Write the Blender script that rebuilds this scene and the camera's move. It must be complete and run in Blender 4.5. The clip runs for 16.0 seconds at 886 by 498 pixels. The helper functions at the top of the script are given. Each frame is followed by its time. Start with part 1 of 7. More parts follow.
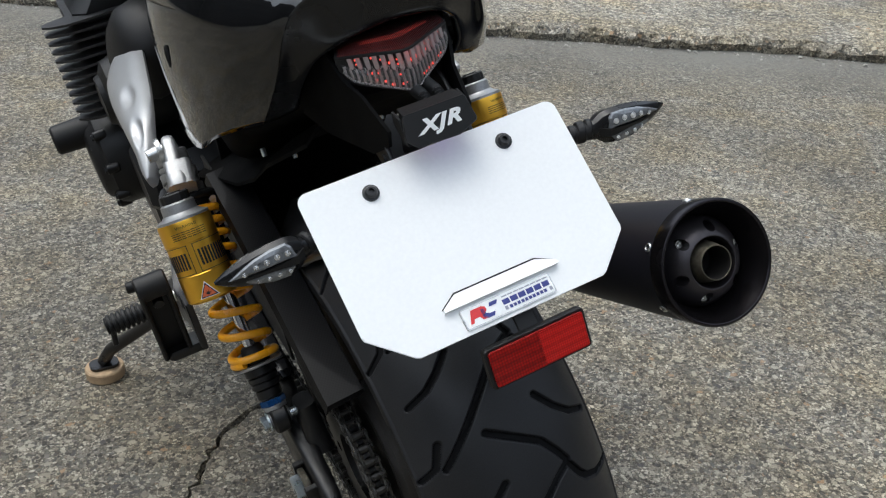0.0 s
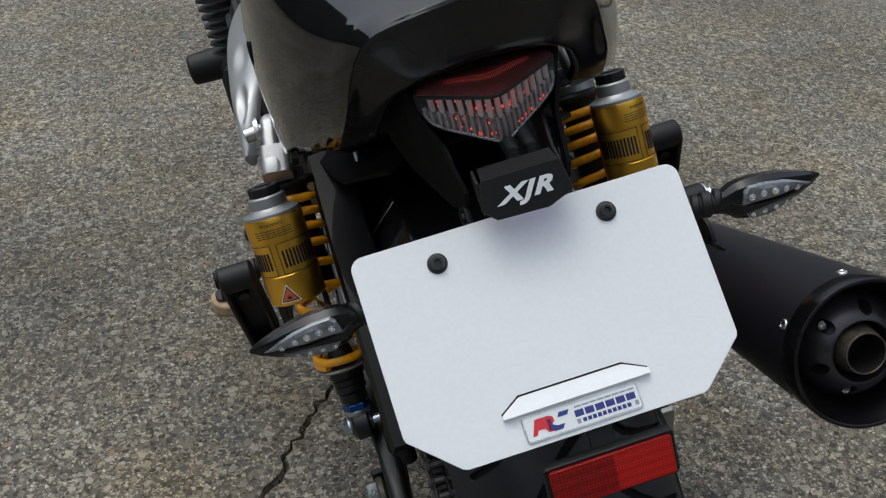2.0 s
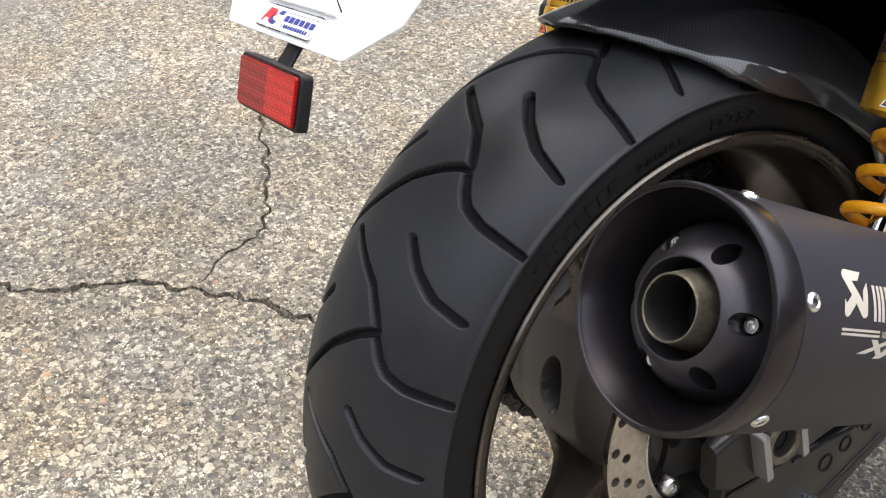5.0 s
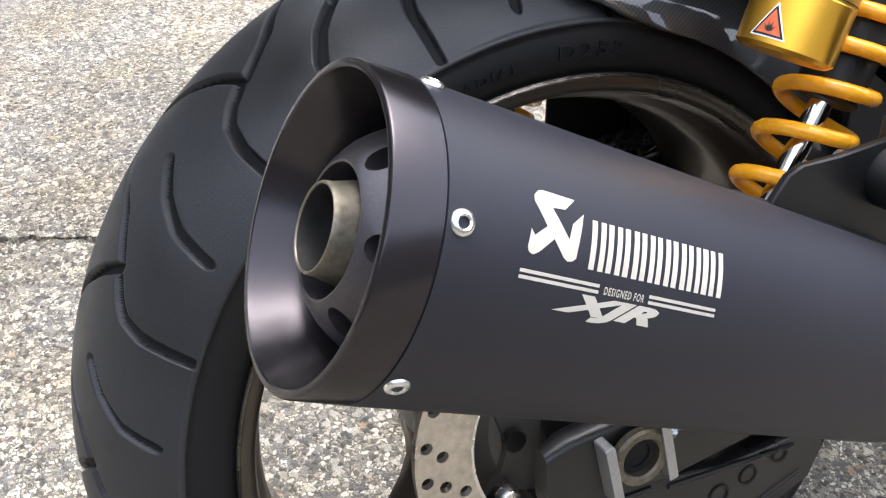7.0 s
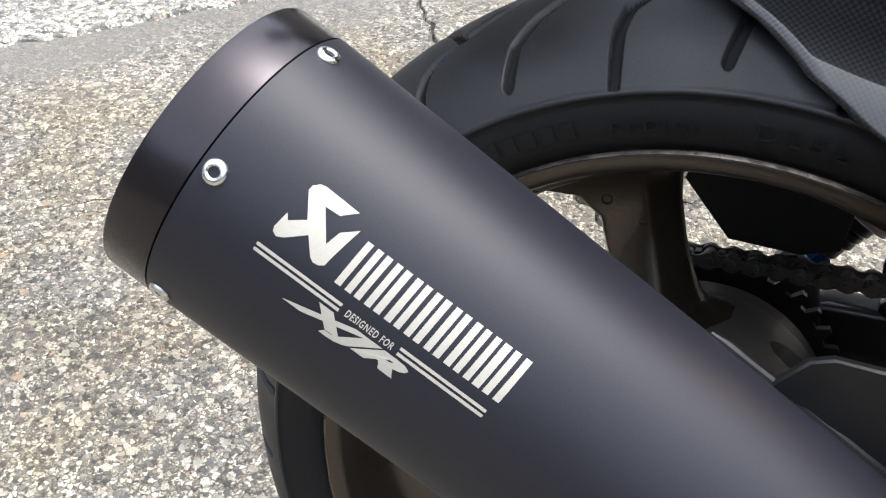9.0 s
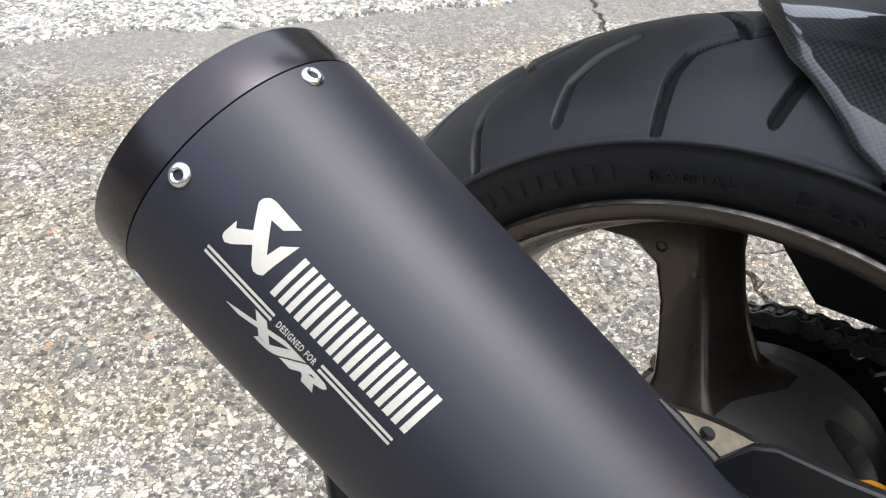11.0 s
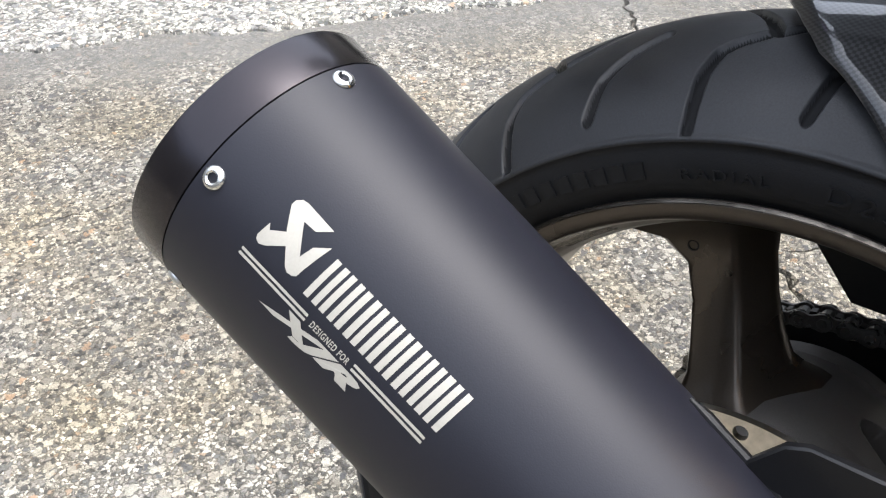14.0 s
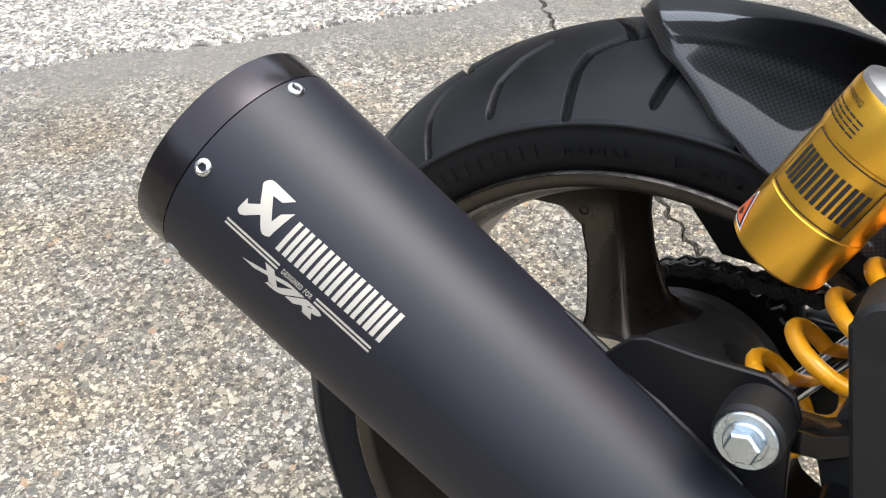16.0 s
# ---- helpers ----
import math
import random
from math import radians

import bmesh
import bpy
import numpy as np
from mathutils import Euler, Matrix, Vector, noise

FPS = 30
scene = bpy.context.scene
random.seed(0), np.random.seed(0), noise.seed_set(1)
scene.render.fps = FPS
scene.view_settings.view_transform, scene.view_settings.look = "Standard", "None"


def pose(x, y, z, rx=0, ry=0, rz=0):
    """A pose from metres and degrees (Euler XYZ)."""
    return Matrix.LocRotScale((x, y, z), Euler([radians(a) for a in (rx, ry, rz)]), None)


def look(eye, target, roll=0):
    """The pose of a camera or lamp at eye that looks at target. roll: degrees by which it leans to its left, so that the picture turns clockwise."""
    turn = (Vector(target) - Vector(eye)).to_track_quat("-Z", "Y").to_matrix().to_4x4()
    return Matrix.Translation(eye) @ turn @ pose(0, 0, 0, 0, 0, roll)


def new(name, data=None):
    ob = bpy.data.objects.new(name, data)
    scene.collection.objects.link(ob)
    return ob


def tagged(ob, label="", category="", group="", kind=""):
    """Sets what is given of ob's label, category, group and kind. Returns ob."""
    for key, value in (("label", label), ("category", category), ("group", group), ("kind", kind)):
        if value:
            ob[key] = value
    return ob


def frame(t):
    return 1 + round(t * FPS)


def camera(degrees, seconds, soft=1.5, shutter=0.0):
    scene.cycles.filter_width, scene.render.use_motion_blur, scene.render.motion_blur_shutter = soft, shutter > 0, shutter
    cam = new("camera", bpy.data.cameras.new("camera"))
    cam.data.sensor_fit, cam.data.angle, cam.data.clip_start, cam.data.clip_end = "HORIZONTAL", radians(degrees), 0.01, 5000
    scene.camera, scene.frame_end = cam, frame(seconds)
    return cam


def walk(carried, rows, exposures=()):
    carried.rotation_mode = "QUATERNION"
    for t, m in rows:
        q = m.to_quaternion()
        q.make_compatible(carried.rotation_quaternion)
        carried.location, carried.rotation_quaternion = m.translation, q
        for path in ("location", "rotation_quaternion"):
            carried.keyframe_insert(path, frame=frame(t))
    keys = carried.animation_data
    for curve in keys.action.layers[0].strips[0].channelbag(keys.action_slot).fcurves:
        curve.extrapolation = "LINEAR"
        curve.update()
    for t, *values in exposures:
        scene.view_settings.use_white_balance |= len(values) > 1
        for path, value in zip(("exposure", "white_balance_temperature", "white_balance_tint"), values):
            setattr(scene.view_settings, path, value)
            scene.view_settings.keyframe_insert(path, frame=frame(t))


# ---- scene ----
cam = camera(49.2, 16.0, soft=1.2)
PATH = [
    (0, (-0.4113, -0.8304, 1.0321), (-0.0132, -0.0424, 0.5626), 1.50),
    (0.5, (-0.4491, -0.8559, 1.1546), (-0.0633, -0.0787, 0.6575), 1.48),
    (1, (-0.4287, -0.8109, 1.1752), (-0.0843, -0.0335, 0.6489), 1.46),
    (1.5, (-0.3586, -0.7484, 1.1193), (-0.0864, 0.0318, 0.5562), 1.40),
    (2, (-0.2804, -0.6961, 1.0964), (-0.0749, 0.0931, 0.5176), 1.32),
    (2.5, (-0.2067, -0.6791, 1.0693), (-0.0893, 0.1282, 0.4910), 1.32),
    (3, (-0.0701, -0.7225, 1.0710), (-0.1149, 0.0916, 0.4921), 1.29),
    (3.5, (0.1506, -0.7843, 1.0934), (-0.1210, -0.0120, 0.5191), 2.05),
    (4, (0.3550, -0.7373, 1.0185), (-0.1279, -0.0835, 0.4360), 2.20),
    (4.2, (0.4258, -0.6965, 0.9929), (-0.1167, -0.0950, 0.4066), 2.04),
    (6.3, (0.4476, -0.3172, 0.7687), (-0.2678, 0.0760, 0.1912), 2.52),
    (6.5, (0.4511, -0.3133, 0.7717), (-0.2672, 0.0776, 0.1962), 2.44),
    (7, (0.4808, -0.3003, 0.7844), (-0.2519, 0.0623, 0.2085), 2.46),
    (7.5, (0.5164, -0.2350, 0.7950), (-0.2568, 0.0238, 0.2161), 2.45),
    (8, (0.5434, -0.1514, 0.8163), (-0.2624, -0.0599, 0.2312), 2.77),
    (8.5, (0.5444, -0.0599, 0.8278), (-0.2476, -0.1594, 0.2255), 3.59),
    (9, (0.4817, -0.0150, 0.7945), (-0.2657, -0.2772, 0.1842), 3.09),
    (9.5, (0.4550, 0.0111, 0.7887), (-0.2516, -0.3343, 0.1711), 3.13),
    (9.7, (0.4451, 0.0255, 0.8078), (-0.2515, -0.3433, 0.1924), 3.07),
    (11.8, (0.4386, 0.0658, 0.8056), (-0.2114, -0.3874, 0.1957), 1.22),
    (12, (0.4404, 0.0630, 0.8055), (-0.2087, -0.3920, 0.1959), 1.10),
    (12.5, (0.4417, 0.0640, 0.8068), (-0.2033, -0.3969, 0.1972), 0.82),
    (13, (0.4393, 0.0642, 0.8095), (-0.2029, -0.4004, 0.1998), 0.58),
    (13.5, (0.4405, 0.0640, 0.8066), (-0.1999, -0.4031, 0.1969), 0.29),
    (14, (0.4406, 0.0653, 0.8087), (-0.1977, -0.4040, 0.1986), 0.12),
    (14.5, (0.4389, 0.0671, 0.8070), (-0.1979, -0.4043, 0.1967), -0.16),
    (15, (0.4427, 0.0671, 0.8068), (-0.1944, -0.4046, 0.1972), -0.24),
    (15.5, (0.4589, 0.0821, 0.8256), (-0.1794, -0.3893, 0.2170), -0.40),
    (16, (0.5285, 0.1356, 0.8689), (-0.1426, -0.2882, 0.2606), -0.56),
]
EXPOSURES = [(0, 0.60, 6070, 5), (0.4, 0.33, 6070, 5), (1.5, 0.21, 6070, 5), (2.6, 0.03, 6070, 5), (3.5, 0.17, 6120, 6), (3.8, 0.62, 6220, 8), (4.2, 1.18, 6750, 10), (6.3, 2.16, 6130, 11), (7.0, 2.19, 6130, 11), (7.5, 2.14, 6130, 10), (8.0, 2.00, 6130, 10), (9.0, 1.94, 6130, 9), (12.0, 1.99, 6130, 9), (14.5, 1.86, 6130, 9), (16.0, 1.83, 6230, 9)]
walk(cam, [(t, look(eye, target, roll)) for t, eye, target, roll in PATH], EXPOSURES)

# ---- world and light ----
SUN_EL, SUN_AZ = radians(70), radians(312)
world = bpy.data.worlds.new("overcast")
scene.world = world
world.use_nodes = True
wn = world.node_tree.nodes
sky = wn.new("ShaderNodeTexSky")
sky.sky_type, sky.sun_disc = "NISHITA", False
sky.sun_elevation, sky.sun_rotation = SUN_EL, SUN_AZ
sky.air_density, sky.dust_density, sky.ozone_density = 1.0, 5.0, 1.0
soft_sky = wn.new("ShaderNodeHueSaturation")
soft_sky.inputs["Saturation"].default_value = 0.60
world.node_tree.links.new(sky.outputs["Color"], soft_sky.inputs["Color"])
world.node_tree.links.new(soft_sky.outputs["Color"], wn["Background"].inputs["Color"])
wn["Background"].inputs["Strength"].default_value = 0.15
sun = new("sun", bpy.data.lights.new("sun", "SUN"))
sun.data.energy, sun.data.angle, sun.data.color = 0.72, radians(160), (1.0, 0.975, 0.915)
sun.matrix_world = look((math.sin(SUN_AZ) * 10 * math.cos(SUN_EL), math.cos(SUN_AZ) * 10 * math.cos(SUN_EL), 10 * math.sin(SUN_EL)), (0, 0, 0))


# ---- materials ----
def material(name):
    m = bpy.data.materials.new(name)
    m.use_nodes = True
    return m, m.node_tree.nodes, m.node_tree.links, m.node_tree.nodes["Principled BSDF"]


def surface(name, colour, rough=0.5, metal=0.0, vary=0.15, grain=300.0, bump=0.1, wear=12.0, coat=0.0, rough_vary=0.1, spec=0.5):
    """A plain finish with a coarse and a fine variation of colour, gloss and relief."""
    m, n, l, b = material(name)
    at = n.new("ShaderNodeTexCoord")
    fine, coarse = n.new("ShaderNodeTexNoise"), n.new("ShaderNodeTexNoise")
    fine.inputs["Scale"].default_value, fine.inputs["Detail"].default_value = grain, 3
    coarse.inputs["Scale"].default_value, coarse.inputs["Detail"].default_value = wear, 4
    for t in (fine, coarse):
        l.new(at.outputs["Object"], t.inputs["Vector"])
    both = n.new("ShaderNodeMath")
    both.operation = "ADD"
    l.new(fine.outputs["Fac"], both.inputs[0]), l.new(coarse.outputs["Fac"], both.inputs[1])
    span = n.new("ShaderNodeMapRange")
    span.inputs["From Min"].default_value, span.inputs["From Max"].default_value = 0.65, 1.35
    span.inputs["To Min"].default_value, span.inputs["To Max"].default_value = 1 - vary, 1 + vary
    l.new(both.outputs[0], span.inputs["Value"])
    tint = n.new("ShaderNodeVectorMath")
    tint.operation = "SCALE"
    tint.inputs[0].default_value = colour
    l.new(span.outputs["Result"], tint.inputs["Scale"])
    l.new(tint.outputs["Vector"], b.inputs["Base Color"])
    gloss = n.new("ShaderNodeMapRange")
    gloss.inputs["From Min"].default_value, gloss.inputs["From Max"].default_value = 0.3, 0.7
    gloss.inputs["To Min"].default_value, gloss.inputs["To Max"].default_value = max(0.02, rough - rough_vary), min(1, rough + rough_vary)
    l.new(coarse.outputs["Fac"], gloss.inputs["Value"]), l.new(gloss.outputs["Result"], b.inputs["Roughness"])
    b.inputs["Metallic"].default_value, b.inputs["Coat Weight"].default_value, b.inputs["Coat Roughness"].default_value = metal, coat, 0.04
    b.inputs["Specular IOR Level"].default_value = spec
    if bump:
        rise = n.new("ShaderNodeBump")
        rise.inputs["Strength"].default_value, rise.inputs["Distance"].default_value = bump, 0.0006
        l.new(fine.outputs["Fac"], rise.inputs["Height"]), l.new(rise.outputs["Normal"], b.inputs["Normal"])
    return m


def aggregate(name, light, scale, worn, dusty=False, tone=(1.10, 0.98, 0.76)):
    """Washed concrete: pebbles of many colours in a grey-brown binder, with broad stains."""
    m, n, l, b = material(name)
    at = n.new("ShaderNodeTexCoord")
    bend = n.new("ShaderNodeTexNoise")
    bend.inputs["Scale"].default_value, bend.inputs["Detail"].default_value = scale * 1.1, 4
    l.new(at.outputs["Object"], bend.inputs["Vector"])
    push = n.new("ShaderNodeVectorMath")
    push.operation = "MULTIPLY_ADD"
    push.inputs[1].default_value = (0.010, 0.010, 0.010)
    l.new(bend.outputs["Color"], push.inputs[0]), l.new(at.outputs["Object"], push.inputs[2])
    cells, edges = n.new("ShaderNodeTexVoronoi"), n.new("ShaderNodeTexVoronoi")
    edges.feature = "DISTANCE_TO_EDGE"
    for v in (cells, edges):
        v.inputs["Scale"].default_value = scale
        l.new(push.outputs["Vector"], v.inputs["Vector"])
    split = n.new("ShaderNodeSeparateColor")
    l.new(cells.outputs["Color"], split.inputs["Color"])
    ramp = n.new("ShaderNodeValToRGB")
    ramp.color_ramp.interpolation = "CONSTANT"
    tones = [(0.0, (0.060, 0.060, 0.058)), (0.10, (0.30, 0.285, 0.25)), (0.24, (0.19, 0.187, 0.178)), (0.36, (0.41, 0.395, 0.35)), (0.52, (0.112, 0.114, 0.112)),
             (0.62, (0.49, 0.475, 0.425)), (0.76, (0.24, 0.228, 0.205)), (0.945, (0.27, 0.215, 0.165)), (0.965, (0.55, 0.54, 0.50))]
    while len(ramp.color_ramp.elements) < len(tones):
        ramp.color_ramp.elements.new(0.5)
    for e, (p, c) in zip(ramp.color_ramp.elements, tones):
        e.position, e.color = p, (*[v * light for v in c], 1)
    l.new(split.outputs["Red"], ramp.inputs["Fac"])
    speck = n.new("ShaderNodeTexNoise")
    speck.inputs["Scale"].default_value, speck.inputs["Detail"].default_value = scale * 5, 4
    stain = n.new("ShaderNodeTexNoise")
    stain.inputs["Scale"].default_value, stain.inputs["Detail"].default_value = 1.7, 6
    for t in (speck, stain):
        l.new(at.outputs["Object"], t.inputs["Vector"])
    gap = n.new("ShaderNodeMapRange")
    gap.inputs["From Min"].default_value, gap.inputs["From Max"].default_value = 0.17, 0.31
    ragged = n.new("ShaderNodeMath")
    ragged.operation = "MULTIPLY_ADD"
    ragged.inputs[1].default_value = 0.30
    fray = n.new("ShaderNodeTexNoise")
    fray.inputs["Scale"].default_value, fray.inputs["Detail"].default_value = scale * 0.8, 5
    l.new(at.outputs["Object"], fray.inputs["Vector"])
    l.new(fray.outputs["Fac"], ragged.inputs[0]), l.new(edges.outputs["Distance"], ragged.inputs[2])
    l.new(ragged.outputs[0], gap.inputs["Value"])
    binder = n.new("ShaderNodeMix")
    binder.data_type = "RGBA"
    binder.inputs["A"].default_value = (0.103 * light, 0.097 * light, 0.083 * light, 1)
    l.new(gap.outputs["Result"], binder.inputs["Factor"]), l.new(ramp.outputs["Color"], binder.inputs["B"])
    big, rim = n.new("ShaderNodeTexVoronoi"), n.new("ShaderNodeTexVoronoi")
    rim.feature = "DISTANCE_TO_EDGE"
    for v in (big, rim):
        v.inputs["Scale"].default_value = scale * 0.47
        l.new(push.outputs["Vector"], v.inputs["Vector"])
    pick = n.new("ShaderNodeSeparateColor")
    l.new(big.outputs["Color"], pick.inputs["Color"])
    chosen, inside, stone = n.new("ShaderNodeMath"), n.new("ShaderNodeMapRange"), n.new("ShaderNodeMath")
    chosen.operation, chosen.inputs[1].default_value = "GREATER_THAN", 0.62
    l.new(pick.outputs["Green"], chosen.inputs[0])
    inside.inputs["From Min"].default_value, inside.inputs["From Max"].default_value = 0.10, 0.17
    l.new(rim.outputs["Distance"], inside.inputs["Value"])
    stone.operation = "MULTIPLY"
    l.new(chosen.outputs[0], stone.inputs[0]), l.new(inside.outputs["Result"], stone.inputs[1])
    big_tone = n.new("ShaderNodeValToRGB")
    big_tone.color_ramp.interpolation = "CONSTANT"
    big_tones = [(0.0, (0.16, 0.16, 0.155)), (0.18, (0.36, 0.35, 0.31)), (0.38, (0.22, 0.215, 0.20)), (0.55, (0.42, 0.405, 0.36)), (0.72, (0.11, 0.112, 0.115)), (0.84, (0.30, 0.285, 0.25)), (0.975, (0.33, 0.24, 0.17))]
    while len(big_tone.color_ramp.elements) < len(big_tones):
        big_tone.color_ramp.elements.new(0.5)
    for e, (p, c) in zip(big_tone.color_ramp.elements, big_tones):
        e.position, e.color = p, (*[v * light for v in c], 1)
    l.new(pick.outputs["Red"], big_tone.inputs["Fac"])
    mixed = n.new("ShaderNodeMix")
    mixed.data_type = "RGBA"
    l.new(stone.outputs[0], mixed.inputs["Factor"]), l.new(binder.outputs["Result"], mixed.inputs["A"]), l.new(big_tone.outputs["Color"], mixed.inputs["B"])
    drift, warm, warmed = n.new("ShaderNodeTexNoise"), n.new("ShaderNodeMapRange"), n.new("ShaderNodeMix")
    drift.inputs["Scale"].default_value, drift.inputs["Detail"].default_value = 5.5, 5
    l.new(at.outputs["Object"], drift.inputs["Vector"])
    warm.inputs["From Min"].default_value, warm.inputs["From Max"].default_value, warm.inputs["To Min"].default_value, warm.inputs["To Max"].default_value = 0.40, 0.70, 0.32, 1.0
    l.new(drift.outputs["Fac"], warm.inputs["Value"])
    warmed.data_type, warmed.blend_type = "RGBA", "MULTIPLY"
    warmed.inputs["B"].default_value = (*tone, 1)
    l.new(warm.outputs["Result"], warmed.inputs["Factor"]), l.new(mixed.outputs["Result"], warmed.inputs["A"])
    clump, clumped = n.new("ShaderNodeTexNoise"), n.new("ShaderNodeMath")
    clump.inputs["Scale"].default_value, clump.inputs["Detail"].default_value = scale * 0.26, 3
    l.new(at.outputs["Object"], clump.inputs["Vector"])
    clumped.operation, clumped.inputs[1].default_value = "MULTIPLY_ADD", 0.9
    amount = n.new("ShaderNodeMath")
    amount.operation = "MULTIPLY_ADD"
    amount.inputs[1].default_value = 1.4
    l.new(speck.outputs["Fac"], amount.inputs[0]), l.new(stain.outputs["Fac"], clumped.inputs[2]), l.new(clump.outputs["Fac"], clumped.inputs[0]), l.new(clumped.outputs[0], amount.inputs[2])
    shade = n.new("ShaderNodeMapRange")
    shade.inputs["From Min"].default_value, shade.inputs["From Max"].default_value = 1.18, 2.12
    shade.inputs["To Min"].default_value, shade.inputs["To Max"].default_value = 1 - worn, 1 + worn
    l.new(amount.outputs[0], shade.inputs["Value"])
    # broad patch around (-0.95, 0.15), darker towards its middle
    patch, spread, edge_wobble, patch_tone = n.new("ShaderNodeVectorMath"), n.new("ShaderNodeMapRange"), n.new("ShaderNodeMath"), n.new("ShaderNodeMath")
    patch.operation, patch.inputs[1].default_value = "DISTANCE", (-0.95, 0.15, 0.0)
    l.new(at.outputs["Object"], patch.inputs[0])
    edge_wobble.operation, edge_wobble.inputs[1].default_value = "MULTIPLY_ADD", 1.1
    l.new(stain.outputs["Fac"], edge_wobble.inputs[0]), l.new(patch.outputs["Value"], edge_wobble.inputs[2])
    spread.inputs["From Min"].default_value, spread.inputs["From Max"].default_value = 0.8, 1.9
    spread.inputs["To Min"].default_value, spread.inputs["To Max"].default_value = 0.84, 1.0
    l.new(edge_wobble.outputs[0], spread.inputs["Value"])
    patch_tone.operation = "MULTIPLY"
    l.new(shade.outputs["Result"], patch_tone.inputs[0]), l.new(spread.outputs["Result"], patch_tone.inputs[1])
    tint = n.new("ShaderNodeVectorMath")
    tint.operation = "SCALE"
    l.new(warmed.outputs["Result"], tint.inputs[0]), l.new(patch_tone.outputs[0], tint.inputs["Scale"])
    l.new(tint.outputs["Vector"], b.inputs["Base Color"])
    if dusty:
        # fine grey dust washed against both kerbs, thinning out away from them
        below = tint.outputs["Vector"]
        for normal, far, near, most, grey in (((0.581, 0.814, 0.0), 2.45, 3.02, 0.80, (0.235, 0.228, 0.205)), ((-0.640, -0.769, 0.0), 1.44, 1.64, 0.72, (0.165, 0.160, 0.146))):
            reach, wander, thick, dust, blend = n.new("ShaderNodeVectorMath"), n.new("ShaderNodeMath"), n.new("ShaderNodeMapRange"), n.new("ShaderNodeMath"), n.new("ShaderNodeMix")
            reach.operation, reach.inputs[1].default_value = "DOT_PRODUCT", normal
            l.new(at.outputs["Object"], reach.inputs[0])
            wander.operation, wander.inputs[1].default_value = "MULTIPLY_ADD", 0.5
            l.new(drift.outputs["Fac"], wander.inputs[0]), l.new(reach.outputs["Value"], wander.inputs[2])
            thick.interpolation_type = "SMOOTHSTEP"
            thick.inputs["From Min"].default_value, thick.inputs["From Max"].default_value, thick.inputs["To Max"].default_value = far, near, most
            l.new(wander.outputs[0], thick.inputs["Value"])
            dust.operation = "MULTIPLY"
            l.new(thick.outputs["Result"], dust.inputs[0]), l.new(shade.outputs["Result"], dust.inputs[1])
            blend.data_type = "RGBA"
            blend.inputs["B"].default_value = (*grey, 1)
            l.new(dust.outputs[0], blend.inputs["Factor"]), l.new(below, blend.inputs["A"])
            below = blend.outputs["Result"]
        l.new(below, b.inputs["Base Color"])
    b.inputs["Roughness"].default_value = 0.85
    height = n.new("ShaderNodeMath")
    height.operation = "MULTIPLY_ADD"
    height.inputs[1].default_value = 0.25
    l.new(speck.outputs["Fac"], height.inputs[0]), l.new(gap.outputs["Result"], height.inputs[2])
    rise = n.new("ShaderNodeBump")
    rise.inputs["Strength"].default_value, rise.inputs["Distance"].default_value = 0.8, 0.0025
    l.new(height.outputs[0], rise.inputs["Height"]), l.new(rise.outputs["Normal"], b.inputs["Normal"])
    return m


def carbon_weave(name, coat=1.0):
    """Plain weave of 2 mm tows under clear lacquer."""
    m, n, l, b = material(name)
    at = n.new("ShaderNodeTexCoord")
    split = n.new("ShaderNodeSeparateXYZ")
    l.new(at.outputs["UV"], split.inputs["Vector"])

    def math_node(op, a, c=None):
        k = n.new("ShaderNodeMath")
        k.operation = op
        for slot, v in enumerate((a, c)):
            if v is None:
                continue
            if isinstance(v, float):
                k.inputs[slot].default_value = v
            else:
                l.new(v, k.inputs[slot])
        return k.outputs[0]

    u, v = math_node("MULTIPLY", split.outputs["X"], 560.0), math_node("MULTIPLY", split.outputs["Y"], 560.0)
    fu, fv = math_node("FLOOR", u), math_node("FLOOR", v)
    side = math_node("LESS_THAN", math_node("FLOORED_MODULO", math_node("ADD", fu, fv), 2.0), 0.5)
    thread = n.new("ShaderNodeMix")
    thread.data_type = "RGBA"
    thread.inputs["A"].default_value, thread.inputs["B"].default_value = (0.0030, 0.0030, 0.0034, 1), (0.021, 0.0215, 0.023, 1) if coat > 0.5 else (0.008, 0.008, 0.0085, 1)
    l.new(side, thread.inputs["Factor"]), l.new(thread.outputs["Result"], b.inputs["Base Color"])
    b.inputs["Roughness"].default_value, b.inputs["Metallic"].default_value = 0.4, 0.0
    b.inputs["Coat Weight"].default_value, b.inputs["Coat Roughness"].default_value = coat, 0.03
    b.inputs["Specular IOR Level"].default_value = 0.3 if coat > 0.5 else 0.08
    return m


def lens(name, colour, rough=0.05, through_it=0.8):
    m, n, l, b = material(name)
    b.inputs["Base Color"].default_value = (*colour, 1)
    b.inputs["Roughness"].default_value, b.inputs["Transmission Weight"].default_value, b.inputs["IOR"].default_value = rough, through_it, 1.5
    return m


